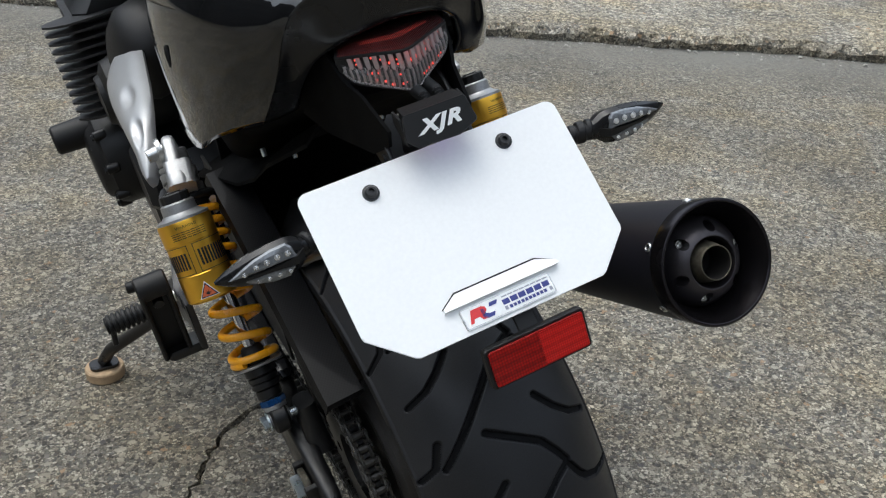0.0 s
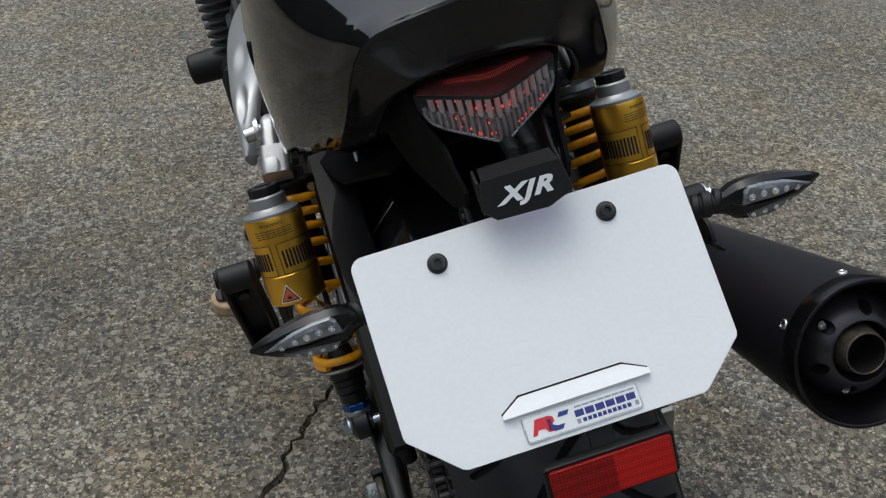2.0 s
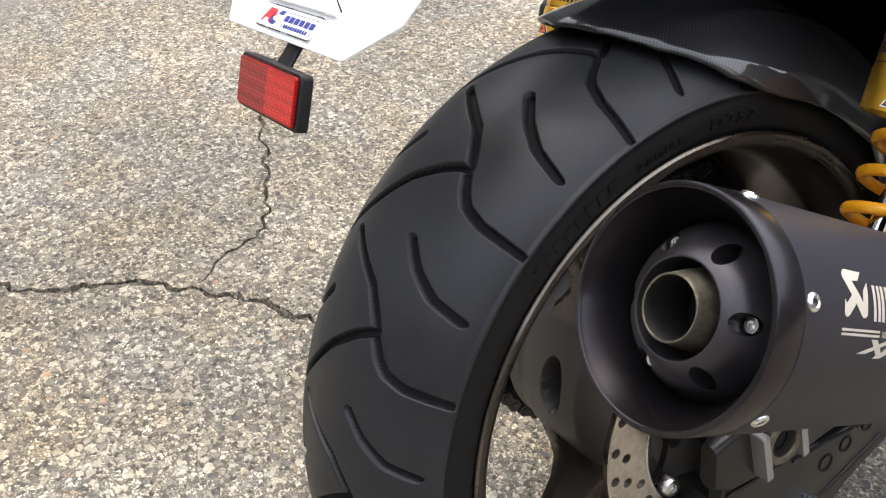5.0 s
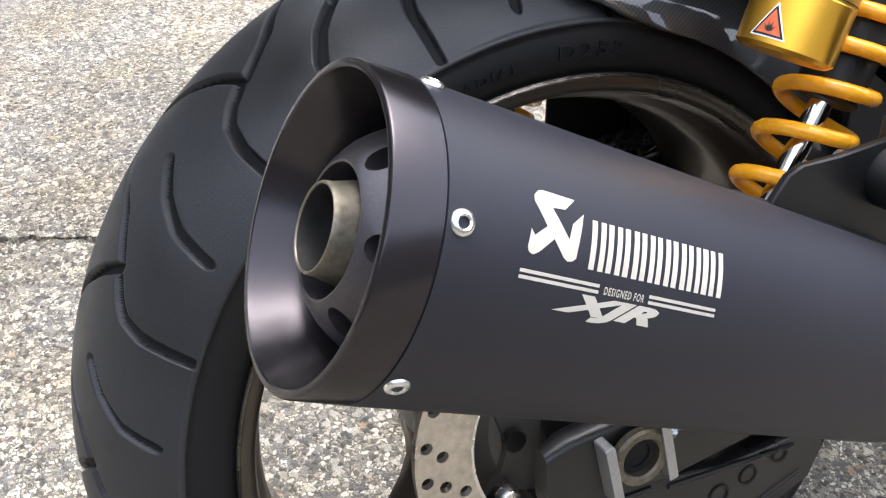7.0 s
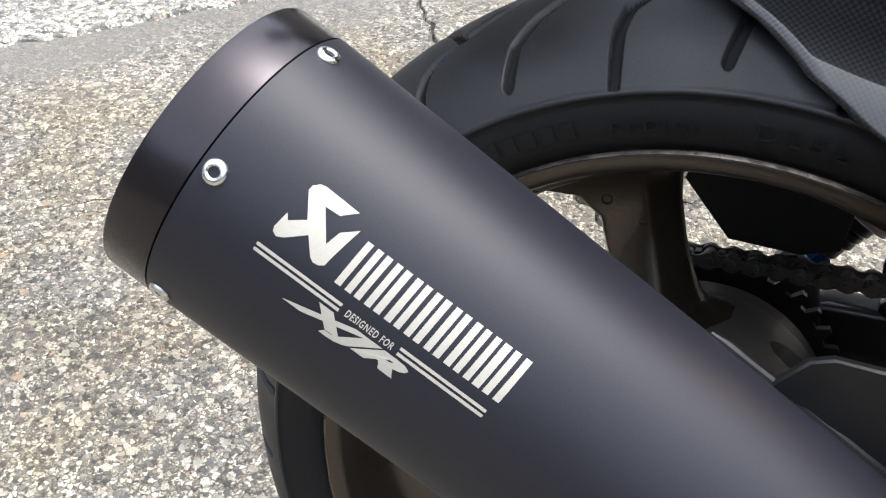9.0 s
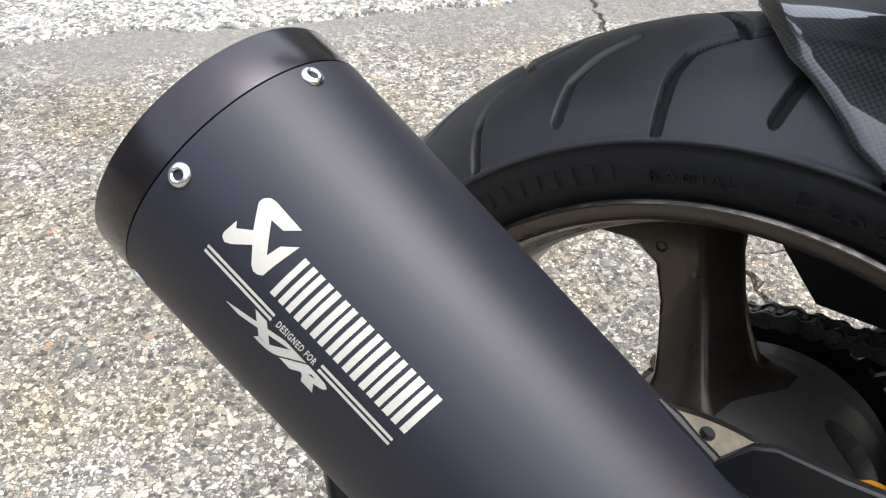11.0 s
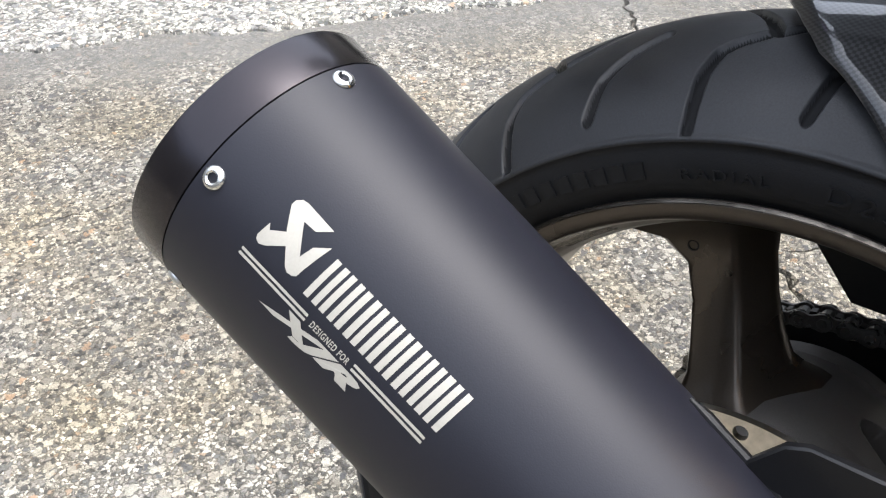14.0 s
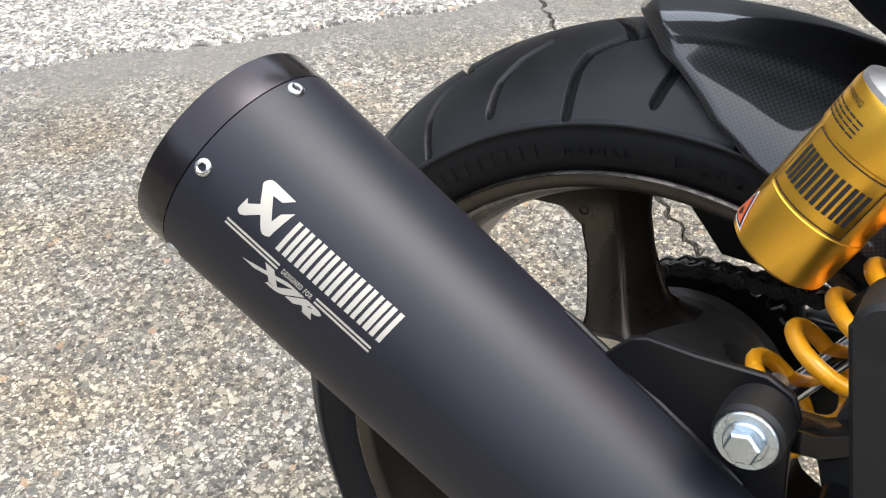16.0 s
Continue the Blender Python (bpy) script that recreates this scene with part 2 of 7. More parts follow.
def prism_red(name, bright=(0.48, 0.006, 0.004), dark=(0.14, 0.002, 0.002), scale=420.0):
    """Red reflector plastic with a fine honeycomb of prisms behind the face."""
    m, n, l, b = material(name)
    at = n.new("ShaderNodeTexCoord")
    cells = n.new("ShaderNodeTexVoronoi")
    cells.inputs["Scale"].default_value, cells.inputs["Randomness"].default_value = scale, 0.15
    l.new(at.outputs["Object"], cells.inputs["Vector"])
    ramp = n.new("ShaderNodeValToRGB")
    ramp.color_ramp.elements[0].color, ramp.color_ramp.elements[1].color = (*bright, 1), (*dark, 1)
    ramp.color_ramp.elements[1].position = 0.7
    l.new(cells.outputs["Distance"], ramp.inputs["Fac"]), l.new(ramp.outputs["Color"], b.inputs["Base Color"])
    b.inputs["Roughness"].default_value, b.inputs["Coat Weight"].default_value = 0.35, 0.15
    b.inputs["Specular IOR Level"].default_value = 0.25
    rise = n.new("ShaderNodeBump")
    rise.inputs["Strength"].default_value, rise.inputs["Distance"].default_value = 0.5, 0.001
    l.new(cells.outputs["Distance"], rise.inputs["Height"]), l.new(rise.outputs["Normal"], b.inputs["Normal"])
    return m


GROUND = aggregate("washed_concrete", 0.98, 180.0, 0.62, dusty=True)
KERB = aggregate("rough_kerb_concrete", 1.22, 120.0, 0.45)
PALE_KERB = aggregate("pale_strip_concrete", 1.30, 125.0, 0.50, tone=(0.98, 0.98, 0.93))
# shade inside the tread grooves is put into this darker rubber
GROOVE = surface("shaded_groove_rubber", (0.0100, 0.0102, 0.011), 0.75, 0, 0.2, 700, 0.1, 20, spec=0.15)
# side walls are darker and less glossy than the tread
SIDEWALL = surface("dark_sidewall_rubber", (0.0075, 0.0077, 0.0084), 0.58, 0, 0.25, 900, 0.3, 16, rough_vary=0.10, spec=0.20)
RUBBER = surface("tyre_rubber", (0.0150, 0.0158, 0.0182), 0.50, 0, 0.42, 900, 0.25, 14, rough_vary=0.14, spec=0.4)
GLOSS = surface("black_gloss_paint", (0.0026, 0.0026, 0.0030), 0.11, 0.0, 0.1, 60, 0, 6, coat=1.0, rough_vary=0.03, spec=0.05)
SATIN = surface("satin_black_coating", (0.0055, 0.0055, 0.006), 0.36, 0, 0.2, 700, 0.15, 14)
SHEEN = surface("glossy_black_plastic", (0.006, 0.0062, 0.007), 0.24, 0, 0.15, 500, 0.03, 20, coat=0.1, spec=0.35)
PLASTIC = surface("black_moulded_plastic", (0.006, 0.006, 0.0065), 0.52, 0, 0.2, 1200, 0.3, 14, spec=0.4)
BRACKET = surface("grey_black_bracket_paint", (0.030, 0.030, 0.032), 0.42, 0.2, 0.2, 700, 0.15, 14)
SLIDER = surface("glossy_black_rail_paint", (0.012, 0.012, 0.013), 0.22, 0, 0.2, 600, 0.03, 20, coat=0.8)
HANGER = surface("black_hanger_paint", (0.006, 0.006, 0.0065), 0.36, 0, 0.2, 900, 0.1, 20, spec=0.28)
MUFFLER = surface("matt_black_ceramic", (0.0112, 0.0114, 0.0170), 0.47, 0.0, 0.12, 1500, 0.08, 10, rough_vary=0.02, spec=0.34)
CAP = surface("black_anodised_cap", (0.044, 0.040, 0.044), 0.24, 0.9, 0.15, 900, 0.04, 16, rough_vary=0.05)
BAFFLE = surface("dark_cast_baffle", (0.062, 0.057, 0.062), 0.38, 0.75, 0.18, 900, 0.06, 40)
# blacker and duller than the moulded plastic, for parts under tail and seat
DEEP = surface("dull_near_black", (0.0028, 0.0028, 0.003), 0.8, 0, 0.3, 600, 0.2, 20, spec=0.12)
INNER = surface("sooty_grey_metal", (0.13, 0.12, 0.12), 0.45, 0.7, 0.3, 500, 0.2, 40)
PIPE = surface("scorched_steel", (0.15, 0.135, 0.104), 0.48, 0.8, 0.4, 350, 0.3, 60)
BORE = surface("sooty_bore", (0.010, 0.009, 0.008), 0.7, 0.2, 0.5, 300, 0.3, 80)
# soot in the muffler; elsewhere the shade inside holes, put into black
SOOT_SHADE = surface("soot_and_hole_shade", (0.006, 0.006, 0.006), 0.9)
PRINT = surface("cream_laser_print", (0.42, 0.395, 0.34), 0.5, 0.1, 0.06, 900, 0)
STEEL = surface("polished_steel", (0.66, 0.66, 0.64), 0.26, 1.0, 0.1, 400, 0.05, 30, rough_vary=0.08)
ZINC = surface("zinc_plated_steel", (0.58, 0.64, 0.68), 0.28, 1.0, 0.15, 500, 0.1, 60)
CHROME = surface("chrome", (0.80, 0.80, 0.81), 0.06, 1.0, 0.04, 200, 0, 20, rough_vary=0.03)
SILVER = surface("silver_paint", (0.39, 0.395, 0.40), 0.42, 0.55, 0.08, 700, 0.10, 14, coat=0.15)
CAST = surface("cast_aluminium", (0.37, 0.375, 0.38), 0.42, 0.8, 0.15, 500, 0.3, 25)
GOLD = surface("gold_anodised_aluminium", (1.0, 0.56, 0.066), 0.32, 1.0, 0.05, 900, 0.02, 20, rough_vary=0.03)
CHAIN = surface("oily_chain_steel", (0.13, 0.125, 0.118), 0.32, 0.85, 0.2, 400, 0.1, 60)
YELLOW = surface("yellow_powder_coat", (0.92, 0.41, 0.012), 0.30, 0, 0.1, 300, 0.1, 25, coat=0.3)
BRONZE = surface("dark_bronze_wheel_paint", (0.058, 0.048, 0.038), 0.30, 0.72, 0.15, 1100, 0.10, 12, rough_vary=0.06, coat=0.12)
CAST_BRONZE = surface("rough_cast_bronze_paint", (0.100, 0.093, 0.085), 0.44, 0.42, 0.22, 1400, 0.35, 16, rough_vary=0.08)
RIM_EDGE = surface("bronze_edge_highlight", (0.15, 0.135, 0.115), 0.24, 0.9, 0.2, 300, 0.05, 30)
DISC = surface("machined_disc_steel", (0.50, 0.47, 0.42), 0.32, 1.0, 0.25, 200, 0.1, 30)
WHITE = surface("white_plate_enamel", (0.865, 0.88, 0.885), 0.45, 0, 0.03, 300, 0.03, 8)
CARBON = carbon_weave("carbon_twill")
DULL_CARBON = carbon_weave("dull_carbon_twill", 0.08)
RED_PRISM = prism_red("red_prism")
# same prism red, with the light one half throws back put into it
BRIGHT_PRISM = prism_red("red_prism_with_glow", (0.80, 0.020, 0.016), (0.36, 0.006, 0.005), 520.0)
RED_LENS = surface("red_mesh_lens", (0.23, 0.016, 0.012), 0.3, 0, 0.4, 90, 0.0, 30, spec=0.3)
CLEAR = lens("clear_lens", (0.9, 0.9, 0.9), 0.04, 0.92)
LENS_GREY = surface("signal_lens_over_silver", (0.19, 0.20, 0.215), 0.18, 0.35, 0.35, 420, 0.20, 90, coat=0.7, rough_vary=0.05)
LAMP, _, _, lamp_shader = material("lit_plate_lamp")
lamp_shader.inputs["Emission Color"].default_value, lamp_shader.inputs["Emission Strength"].default_value = (0.62, 0.45, 1.0, 1), 0.75
VANE = lens("clear_louvre", (0.86, 0.84, 0.84), 0.16, 0.80)
MILKY = lens("milky_louvre", (0.66, 0.57, 0.56), 0.20, 0.60)
# pinkish because the red LEDs' wash is put into the silvering
REFLECTOR = surface("silvering_with_led_wash", (0.60, 0.47, 0.47), 0.40, 0.5, 0.35, 600, 0.2, 120)
LED = surface("led_bezel", (0.75, 0.75, 0.74), 0.2, 0.8)
BLACK_INK = surface("black_print", (0.012, 0.012, 0.012), 0.5, 0, 0.1, 500, 0)
RED_INK = surface("red_print", (0.62, 0.03, 0.035), 0.45, 0, 0.05, 500, 0)
BLUE_INK = surface("blue_print", (0.035, 0.045, 0.22), 0.45, 0, 0.05, 500, 0)
GREY_INK = surface("grey_print", (0.33, 0.34, 0.40), 0.45, 0, 0.05, 500, 0)
ORANGE = surface("orange_reflector_plastic", (0.75, 0.12, 0.015), 0.25, 0, 0.1, 500, 0, coat=0.6)
WARN_RED = surface("orange_red_print", (0.62, 0.13, 0.045), 0.5, 0, 0.06, 500, 0)
BLUE_ALLOY = surface("blue_anodised_nut", (0.02, 0.10, 0.32), 0.3, 0.9)
GRIT = surface("pale_grit", (0.42, 0.40, 0.36), 0.85, 0, 0.4, 200, 0.2, 60)
SCREEN_WALL = surface("dark_screen_surface", (0.14, 0.139, 0.135), 0.9, 0, 0.3, 40, 0.4, 1.2)
WOOD = surface("raw_wood", (0.42, 0.30, 0.18), 0.7, 0, 0.25, 120, 0.4, 40)
GREY_PAINT = surface("dark_grey_tank_paint", (0.055, 0.056, 0.058), 0.22, 0.4, 0.06, 300, 0, 8, coat=1.0)


# ---- mesh helpers ----
def basis(origin, z, x=(1, 0, 0)):
    """A frame with its z axis along z and its x axis near x."""
    z = Vector(z).normalized()
    x = Vector(x)
    x = Vector((0, 1, 0)) if abs(x.normalized().dot(z)) > 0.999 else x
    x = (x - z * x.dot(z)).normalized()
    m = Matrix((x, z.cross(x), z)).transposed().to_4x4()
    m.translation = origin
    return m


def ring_loft(bm, rings, closed=True, caps=(True, True)):
    """Quads between rings of points; closed joins each ring's end to its start."""
    rows = [[bm.verts.new(p) for p in ring] for ring in rings]
    for a, b in zip(rows, rows[1:]):
        for i in range(len(a) if closed else len(a) - 1):
            j = (i + 1) % len(a)
            bm.faces.new((a[i], a[j], b[j], b[i]))
    if closed and caps[0]:
        bm.faces.new(rows[0][::-1])
    if closed and caps[1]:
        bm.faces.new(rows[-1])
    return rows


def revolve(bm, m, profile, n=48, caps=(True, True), span=360.0):
    """Turns (radius, height) pairs about the z axis of m."""
    rings = []
    for r, h in profile:
        rings.append([m @ Vector((r * math.cos(2 * math.pi * i / n), r * math.sin(2 * math.pi * i / n), h)) for i in range(n)])
    ring_loft(bm, rings, True, caps)


def rod(bm, a, b, r, n=20, r2=None, soft=0.0):
    a, b = Vector(a), Vector(b)
    side = (1, 0, 0) if abs((b - a).normalized().x) < 0.9 else (0, 1, 0)
    m, h = basis(a, b - a, side), (b - a).length
    r2 = r if r2 is None else r2
    s = soft or min(r, h) * 0.12
    revolve(bm, m, [(r - s, 0), (r, s), (r2, h - s), (r2 - s, h)], n)


def sweep(bm, points, r, n=10, radii=None):
    """A round bar along points."""
    pts = [Vector(p) for p in points]
    rings, x = [], None
    for i, p in enumerate(pts):
        t = (pts[min(i + 1, len(pts) - 1)] - pts[max(i - 1, 0)]).normalized()
        x = (x if x is not None else (Vector((1, 0, 0)) if abs(t.x) < 0.9 else Vector((0, 1, 0))))
        x = (x - t * x.dot(t)).normalized()
        y, rr = t.cross(x), (radii[i] if radii else r)
        rings.append([p + x * rr * math.cos(2 * math.pi * k / n) + y * rr * math.sin(2 * math.pi * k / n) for k in range(n)])
    ring_loft(bm, rings)


def slab(bm, m, outline, low, high, edge=0.0):
    """A plate with the given (x, y) outline between two heights of m, its rim chamfered."""
    c = Vector((sum(p[0] for p in outline) / len(outline), sum(p[1] for p in outline) / len(outline)))

    def ring(h, inset):
        out = []
        for x, y in outline:
            d = Vector((x, y)) - c
            d = d * (1 - inset / max(d.length, 1e-6))
            out.append(m @ Vector((c.x + d.x, c.y + d.y, h)))
        return out

    if edge:
        ring_loft(bm, [ring(low, edge), ring(low + edge, 0), ring(high - edge, 0), ring(high, edge)])
    else:
        ring_loft(bm, [ring(low, 0), ring(high, 0)])


def block(bm, m, sx, sy, sz, edge=0.002):
    """A box with chamfered edges centred on m."""
    x, y = sx / 2, sy / 2
    e = min(edge, x * 0.9, y * 0.9)
    slab(bm, m, [(-x + e, -y), (x - e, -y), (x, -y + e), (x, y - e), (x - e, y), (-x + e, y), (-x, y - e), (-x, -y + e)], -sz / 2, sz / 2, min(e, sz / 3))


def rounded(w, h, r, n=5):
    out = []
    for cx, cy, a0 in ((w / 2 - r, h / 2 - r, 0), (-w / 2 + r, h / 2 - r, 90), (-w / 2 + r, -h / 2 + r, 180), (w / 2 - r, -h / 2 + r, 270)):
        out += [(cx + r * math.cos(radians(a0 + 90 * i / n)), cy + r * math.sin(radians(a0 + 90 * i / n))) for i in range(n + 1)]
    return out


def mesh_of(name, bm, mat, smooth=35.0):
    bmesh.ops.recalc_face_normals(bm, faces=bm.faces)
    me = bpy.data.meshes.new(name)
    bm.to_mesh(me)
    bm.free()
    me.materials.append(mat)
    if smooth:
        me.shade_smooth()
        me.set_sharp_from_angle(angle=radians(smooth))
    return me


def part(name, bm, mat, parent, label="", smooth=35.0):
    ob = new(name, mesh_of(name, bm, mat, smooth))
    ob.parent = parent
    return tagged(ob, label)


def again(name, me, m, parent):
    """One more piece on the same mesh."""
    ob = new(name, me)
    ob.parent, ob.matrix_local = parent, m
    return ob


def text_mesh(words, size, shear=0.0, align="LEFT", spread=1.0, bold=0.0):
    """The flat letters of words as points and faces in the xy plane."""
    cu = bpy.data.curves.new("letters", "FONT")
    cu.body, cu.size, cu.shear, cu.align_x, cu.space_character, cu.resolution_u = words, size, shear, align, spread, 3
    cu.offset = bold * size
    ob = bpy.data.objects.new("letters", cu)
    me = ob.to_mesh()
    pts, faces = [tuple(v.co) for v in me.vertices], [tuple(p.vertices) for p in me.polygons]
    ob.to_mesh_clear()
    bpy.data.objects.remove(ob)
    bpy.data.curves.remove(cu)
    return pts, faces


def lay(bm, flat, put):
    """Adds flat letters or shapes to bm, each point moved by put(x, y)."""
    pts, faces = flat
    vs = [bm.verts.new(put(p[0], p[1])) for p in pts]
    for f in faces:
        try:
            bm.faces.new([vs[i] for i in f])
        except ValueError:
            pass


def raise_flat(bm, by):
    """Gives flat letters a thickness along by."""
    out = bmesh.ops.extrude_face_region(bm, geom=bm.faces[:])
    bmesh.ops.translate(bm, vec=by, verts=[g for g in out["geom"] if isinstance(g, bmesh.types.BMVert)])


def polygons(*outlines):
    pts, faces = [], []
    for o in outlines:
        faces.append(tuple(range(len(pts), len(pts) + len(o))))
        pts += list(o)
    return pts, faces


def strip(x0, y0, x1, y1, n=8, lean=0.0):
    """A bar cut into n quads along x, so that it can bend."""
    pts, faces = [], []
    for i in range(n + 1):
        x = x0 + (x1 - x0) * i / n
        pts += [(x, y0), (x + lean * (y1 - y0), y1)]
    for i in range(n):
        faces.append((2 * i, 2 * i + 2, 2 * i + 3, 2 * i + 1))
    return pts, faces


def sheet(x0, y0, x1, y1, nx=2, ny=6):
    """A rectangle cut into a grid, so that it can bend both ways."""
    pts = [(x0 + (x1 - x0) * i / nx, y0 + (y1 - y0) * j / ny) for i in range(nx + 1) for j in range(ny + 1)]
    faces = [(i * (ny + 1) + j, (i + 1) * (ny + 1) + j, (i + 1) * (ny + 1) + j + 1, i * (ny + 1) + j + 1) for i in range(nx) for j in range(ny)]
    return pts, faces


def hexagon(r):
    return [(r * math.cos(radians(60 * i)), r * math.sin(radians(60 * i))) for i in range(6)]


def circle(r, n=24, x=0.0, y=0.0):
    return [(x + r * math.cos(2 * math.pi * i / n), y + r * math.sin(2 * math.pi * i / n)) for i in range(n)]


# ---- ground ----
def crack_outline(points, width, seed):
    """A ragged closed outline along a line, and the floor of its groove."""
    rnd = random.Random(seed)
    line = [Vector((*points[0], 0))]
    for a, b in zip(points, points[1:]):
        a, b = Vector((*a, 0)), Vector((*b, 0))
        steps = max(1, int((b - a).length / 0.014))
        side = Vector((-(b - a).y, (b - a).x, 0)).normalized()
        for i in range(1, steps + 1):
            line.append(a.lerp(b, i / steps) + side * rnd.uniform(-0.0075, 0.0075) * (i < steps))
    left, right = [], []
    for i, p in enumerate(line):
        d = (line[min(i + 1, len(line) - 1)] - line[max(i - 1, 0)]).normalized()
        s = Vector((-d.y, d.x, 0))
        w = 1.05 * width * rnd.uniform(0.45, 1.35) * min(1, 0.15 + 0.25 * min(i, len(line) - 1 - i))
        left.append(p + s * w), right.append(p - s * w * rnd.uniform(0.6, 1.2))
    return left, right


CRACKS = [
    ([(-1.9, -1.12), (-1.4, -0.84), (-1.22, -0.69), (-1.0, -0.54), (-0.79, -0.41), (-0.73, -0.26), (-0.6, -0.13), (-0.44, -0.03), (-0.38, 0.07), (-0.31, 0.22),
      (-0.24, 0.34), (-0.17, 0.45), (-0.07, 0.52), (0.02, 0.78), (0.12, 1.08), (0.24, 1.35), (0.37, 1.52), (0.5, 1.67), (0.62, 1.78), (0.68, 2.0), (0.75, 2.18), (1.0, 2.5)], 0.0056),
    ([(-2.1, 0.95), (-1.74, 0.64), (-1.52, 0.5), (-1.41, 0.36), (-1.3, 0.22), (-1.06, 0.09), (-0.93, 0.04), (-0.76, -0.04), (-0.72, -0.13), (-0.678, -0.182)], 0.0034),
    ([(-0.1, -1.05), (-0.22, -1.0), (-0.4, -0.83), (-0.63, -0.65), (-0.7, -0.56), (-0.765, -0.425)], 0.0016),
    ([(0.632, 1.775), (0.69, 1.76), (0.75, 1.7), (0.95, 1.62)], 0.0018),
]
bm = bmesh.new()
loop = [bm.verts.new(p) for p in ((-120, -120, 0), (120, -120, 0), (120, 120, 0), (-120, 120, 0))]
rims = [bm.edges.new((loop[i], loop[(i + 1) % 4])) for i in range(4)]
grooves = []
for k, (points, width) in enumerate(CRACKS):
    left, right = crack_outline(points, width, 11 + k)
    lv, rv = [bm.verts.new(p) for p in left], [bm.verts.new(p) for p in right]
    ring = lv + rv[::-1]
    rims += [bm.edges.new((ring[i], ring[(i + 1) % len(ring)])) for i in range(len(ring))]
    grooves.append((lv, rv))
bmesh.ops.triangle_fill(bm, use_beauty=False, edges=rims, normal=(0, 0, 1))
for lv, rv in grooves:
    deep = [bm.verts.new(((a.co + b.co) / 2 - Vector((0, 0, 0.02)))) for a, b in zip(lv, rv)]
    for i in range(len(lv) - 1):
        bm.faces.new((lv[i], lv[i + 1], deep[i + 1], deep[i]))
        bm.faces.new((deep[i], deep[i + 1], rv[i + 1], rv[i]))
ground = new("ground", mesh_of("ground", bm, GROUND, 0))
tagged(ground, "worn washed-aggregate concrete paving with winding open cracks", "ground", kind="structure")


def raised_strip(name, start, end, away, height, wide, seed, label, mat=KERB, under=0.014):
    """A slab of rough concrete whose near edge is broken and uneven."""
    rnd = random.Random(seed)
    a, b, away = Vector((*start, 0)), Vector((*end, 0)), Vector((*away, 0)).normalized()
    n = int((b - a).length / 0.035)
    foot, lip, crown, top, back = [], [], [], [], []
    drift = 0.0
    for i in range(n + 1):
        drift = drift * 0.8 + rnd.uniform(-0.012, 0.012)
        p = a.lerp(b, i / n) + away * drift
        h = height * rnd.uniform(0.85, 1.1)
        foot.append(p + away * under + Vector((0, 0, -0.01)))
        lip.append(p + away * rnd.uniform(-0.012, 0.010) + Vector((0, 0, h * rnd.uniform(0.45, 0.7))))
        crown.append(p + away * rnd.uniform(0.008, 0.030) + Vector((0, 0, h)))
        top.append(p + away * 0.15 + Vector((0, 0, height * 1.05)))
        back.append(p + away * wide + Vector((0, 0, height * 1.05)))
    bm = bmesh.new()
    ring_loft(bm, [foot, lip, crown, top, back], closed=False)
    ob = new(name, mesh_of(name, bm, mat, 0))
    return tagged(ob, label, "pavement", kind="structure")


raised_strip("pavement", (-4.2, 6.42), (9.0, -3.02), (0.581, 0.814), 0.055, 30.0, 3, "raised rough concrete pavement with a broken edge")
raised_strip("pavement_1", (-8.0, 4.75), (5.0, -6.05), (-0.64, -0.769), 0.010, 30.0, 4, "low rough concrete strip along the paving's edge", PALE_KERB, -0.016)

# loose grit along the foot of the kerb
rnd = random.Random(21)
bm = bmesh.new()
along, off = Vector((0.814, -0.581, 0)), Vector((-0.581, -0.814, 0))
for _ in range(420):
    p = Vector((-4.2, 6.42, 0)) + along * rnd.uniform(3.2, 9.6) + off * (0.005 + abs(rnd.gauss(0, 0.035)))
    size = rnd.uniform(0.002, 0.006) * (1.9 if rnd.random() < 0.12 else 1.0)
    m = pose(p.x, p.y, size * 0.35, rnd.uniform(-25, 25), rnd.uniform(-25, 25), rnd.uniform(0, 360))
    ring_loft(bm, [[m @ Vector((k * size * math.cos(a) * rnd.uniform(0.8, 1.2), k * size * 0.8 * math.sin(a), h * size)) for a in (0, 1.1, 2.2, 3.3, 4.4, 5.4)] for k, h in ((0.7, -0.4), (1.0, 0.0), (0.6, 0.45))])
grit = tagged(new("grit", mesh_of("grit", bm, GRIT, 0)), "pale loose grit along the foot of the kerb", "gravel", kind="stuff")

bm = bmesh.new()
revolve(bm, pose(-0.305, 0.712, 0), [(0.030, 0.0), (0.0335, 0.002), (0.034, 0.018), (0.032, 0.0205)], 28)
puck = tagged(new("wooden_puck", mesh_of("wooden_puck", bm, WOOD)), "round raw wood puck under the side stand", "wooden block")

# unseen plain walls added all round to darken reflections and the low sky
def screen_wall(name, a, b, height, thick):
    a, b = Vector((*a, 0)), Vector((*b, 0))
    bm = bmesh.new()
    m = basis((a + b) / 2, (0, 0, 1), b - a)
    half = (b - a).length / 2
    slab(bm, m, [(-half, -thick / 2), (half, -thick / 2), (half, thick / 2), (-half, thick / 2)], -0.05, height, 0.02)
    return tagged(new(name, mesh_of(name, bm, SCREEN_WALL, 0)), "plain dark wall added out of view to darken reflections", "wall", kind="structure")


screen_wall("screen_north", (-9.0, 9.0), (9.0, 9.0), 4.2, 0.25)
screen_wall("screen_south", (-9.0, -7.5), (9.0, -7.5), 5.6, 0.25)
screen_wall("screen_west", (-9.0, -7.37), (-9.0, 8.87), 5.6, 0.25)
screen_wall("screen_east", (9.0, -7.37), (9.0, 8.87), 5.0, 0.25)

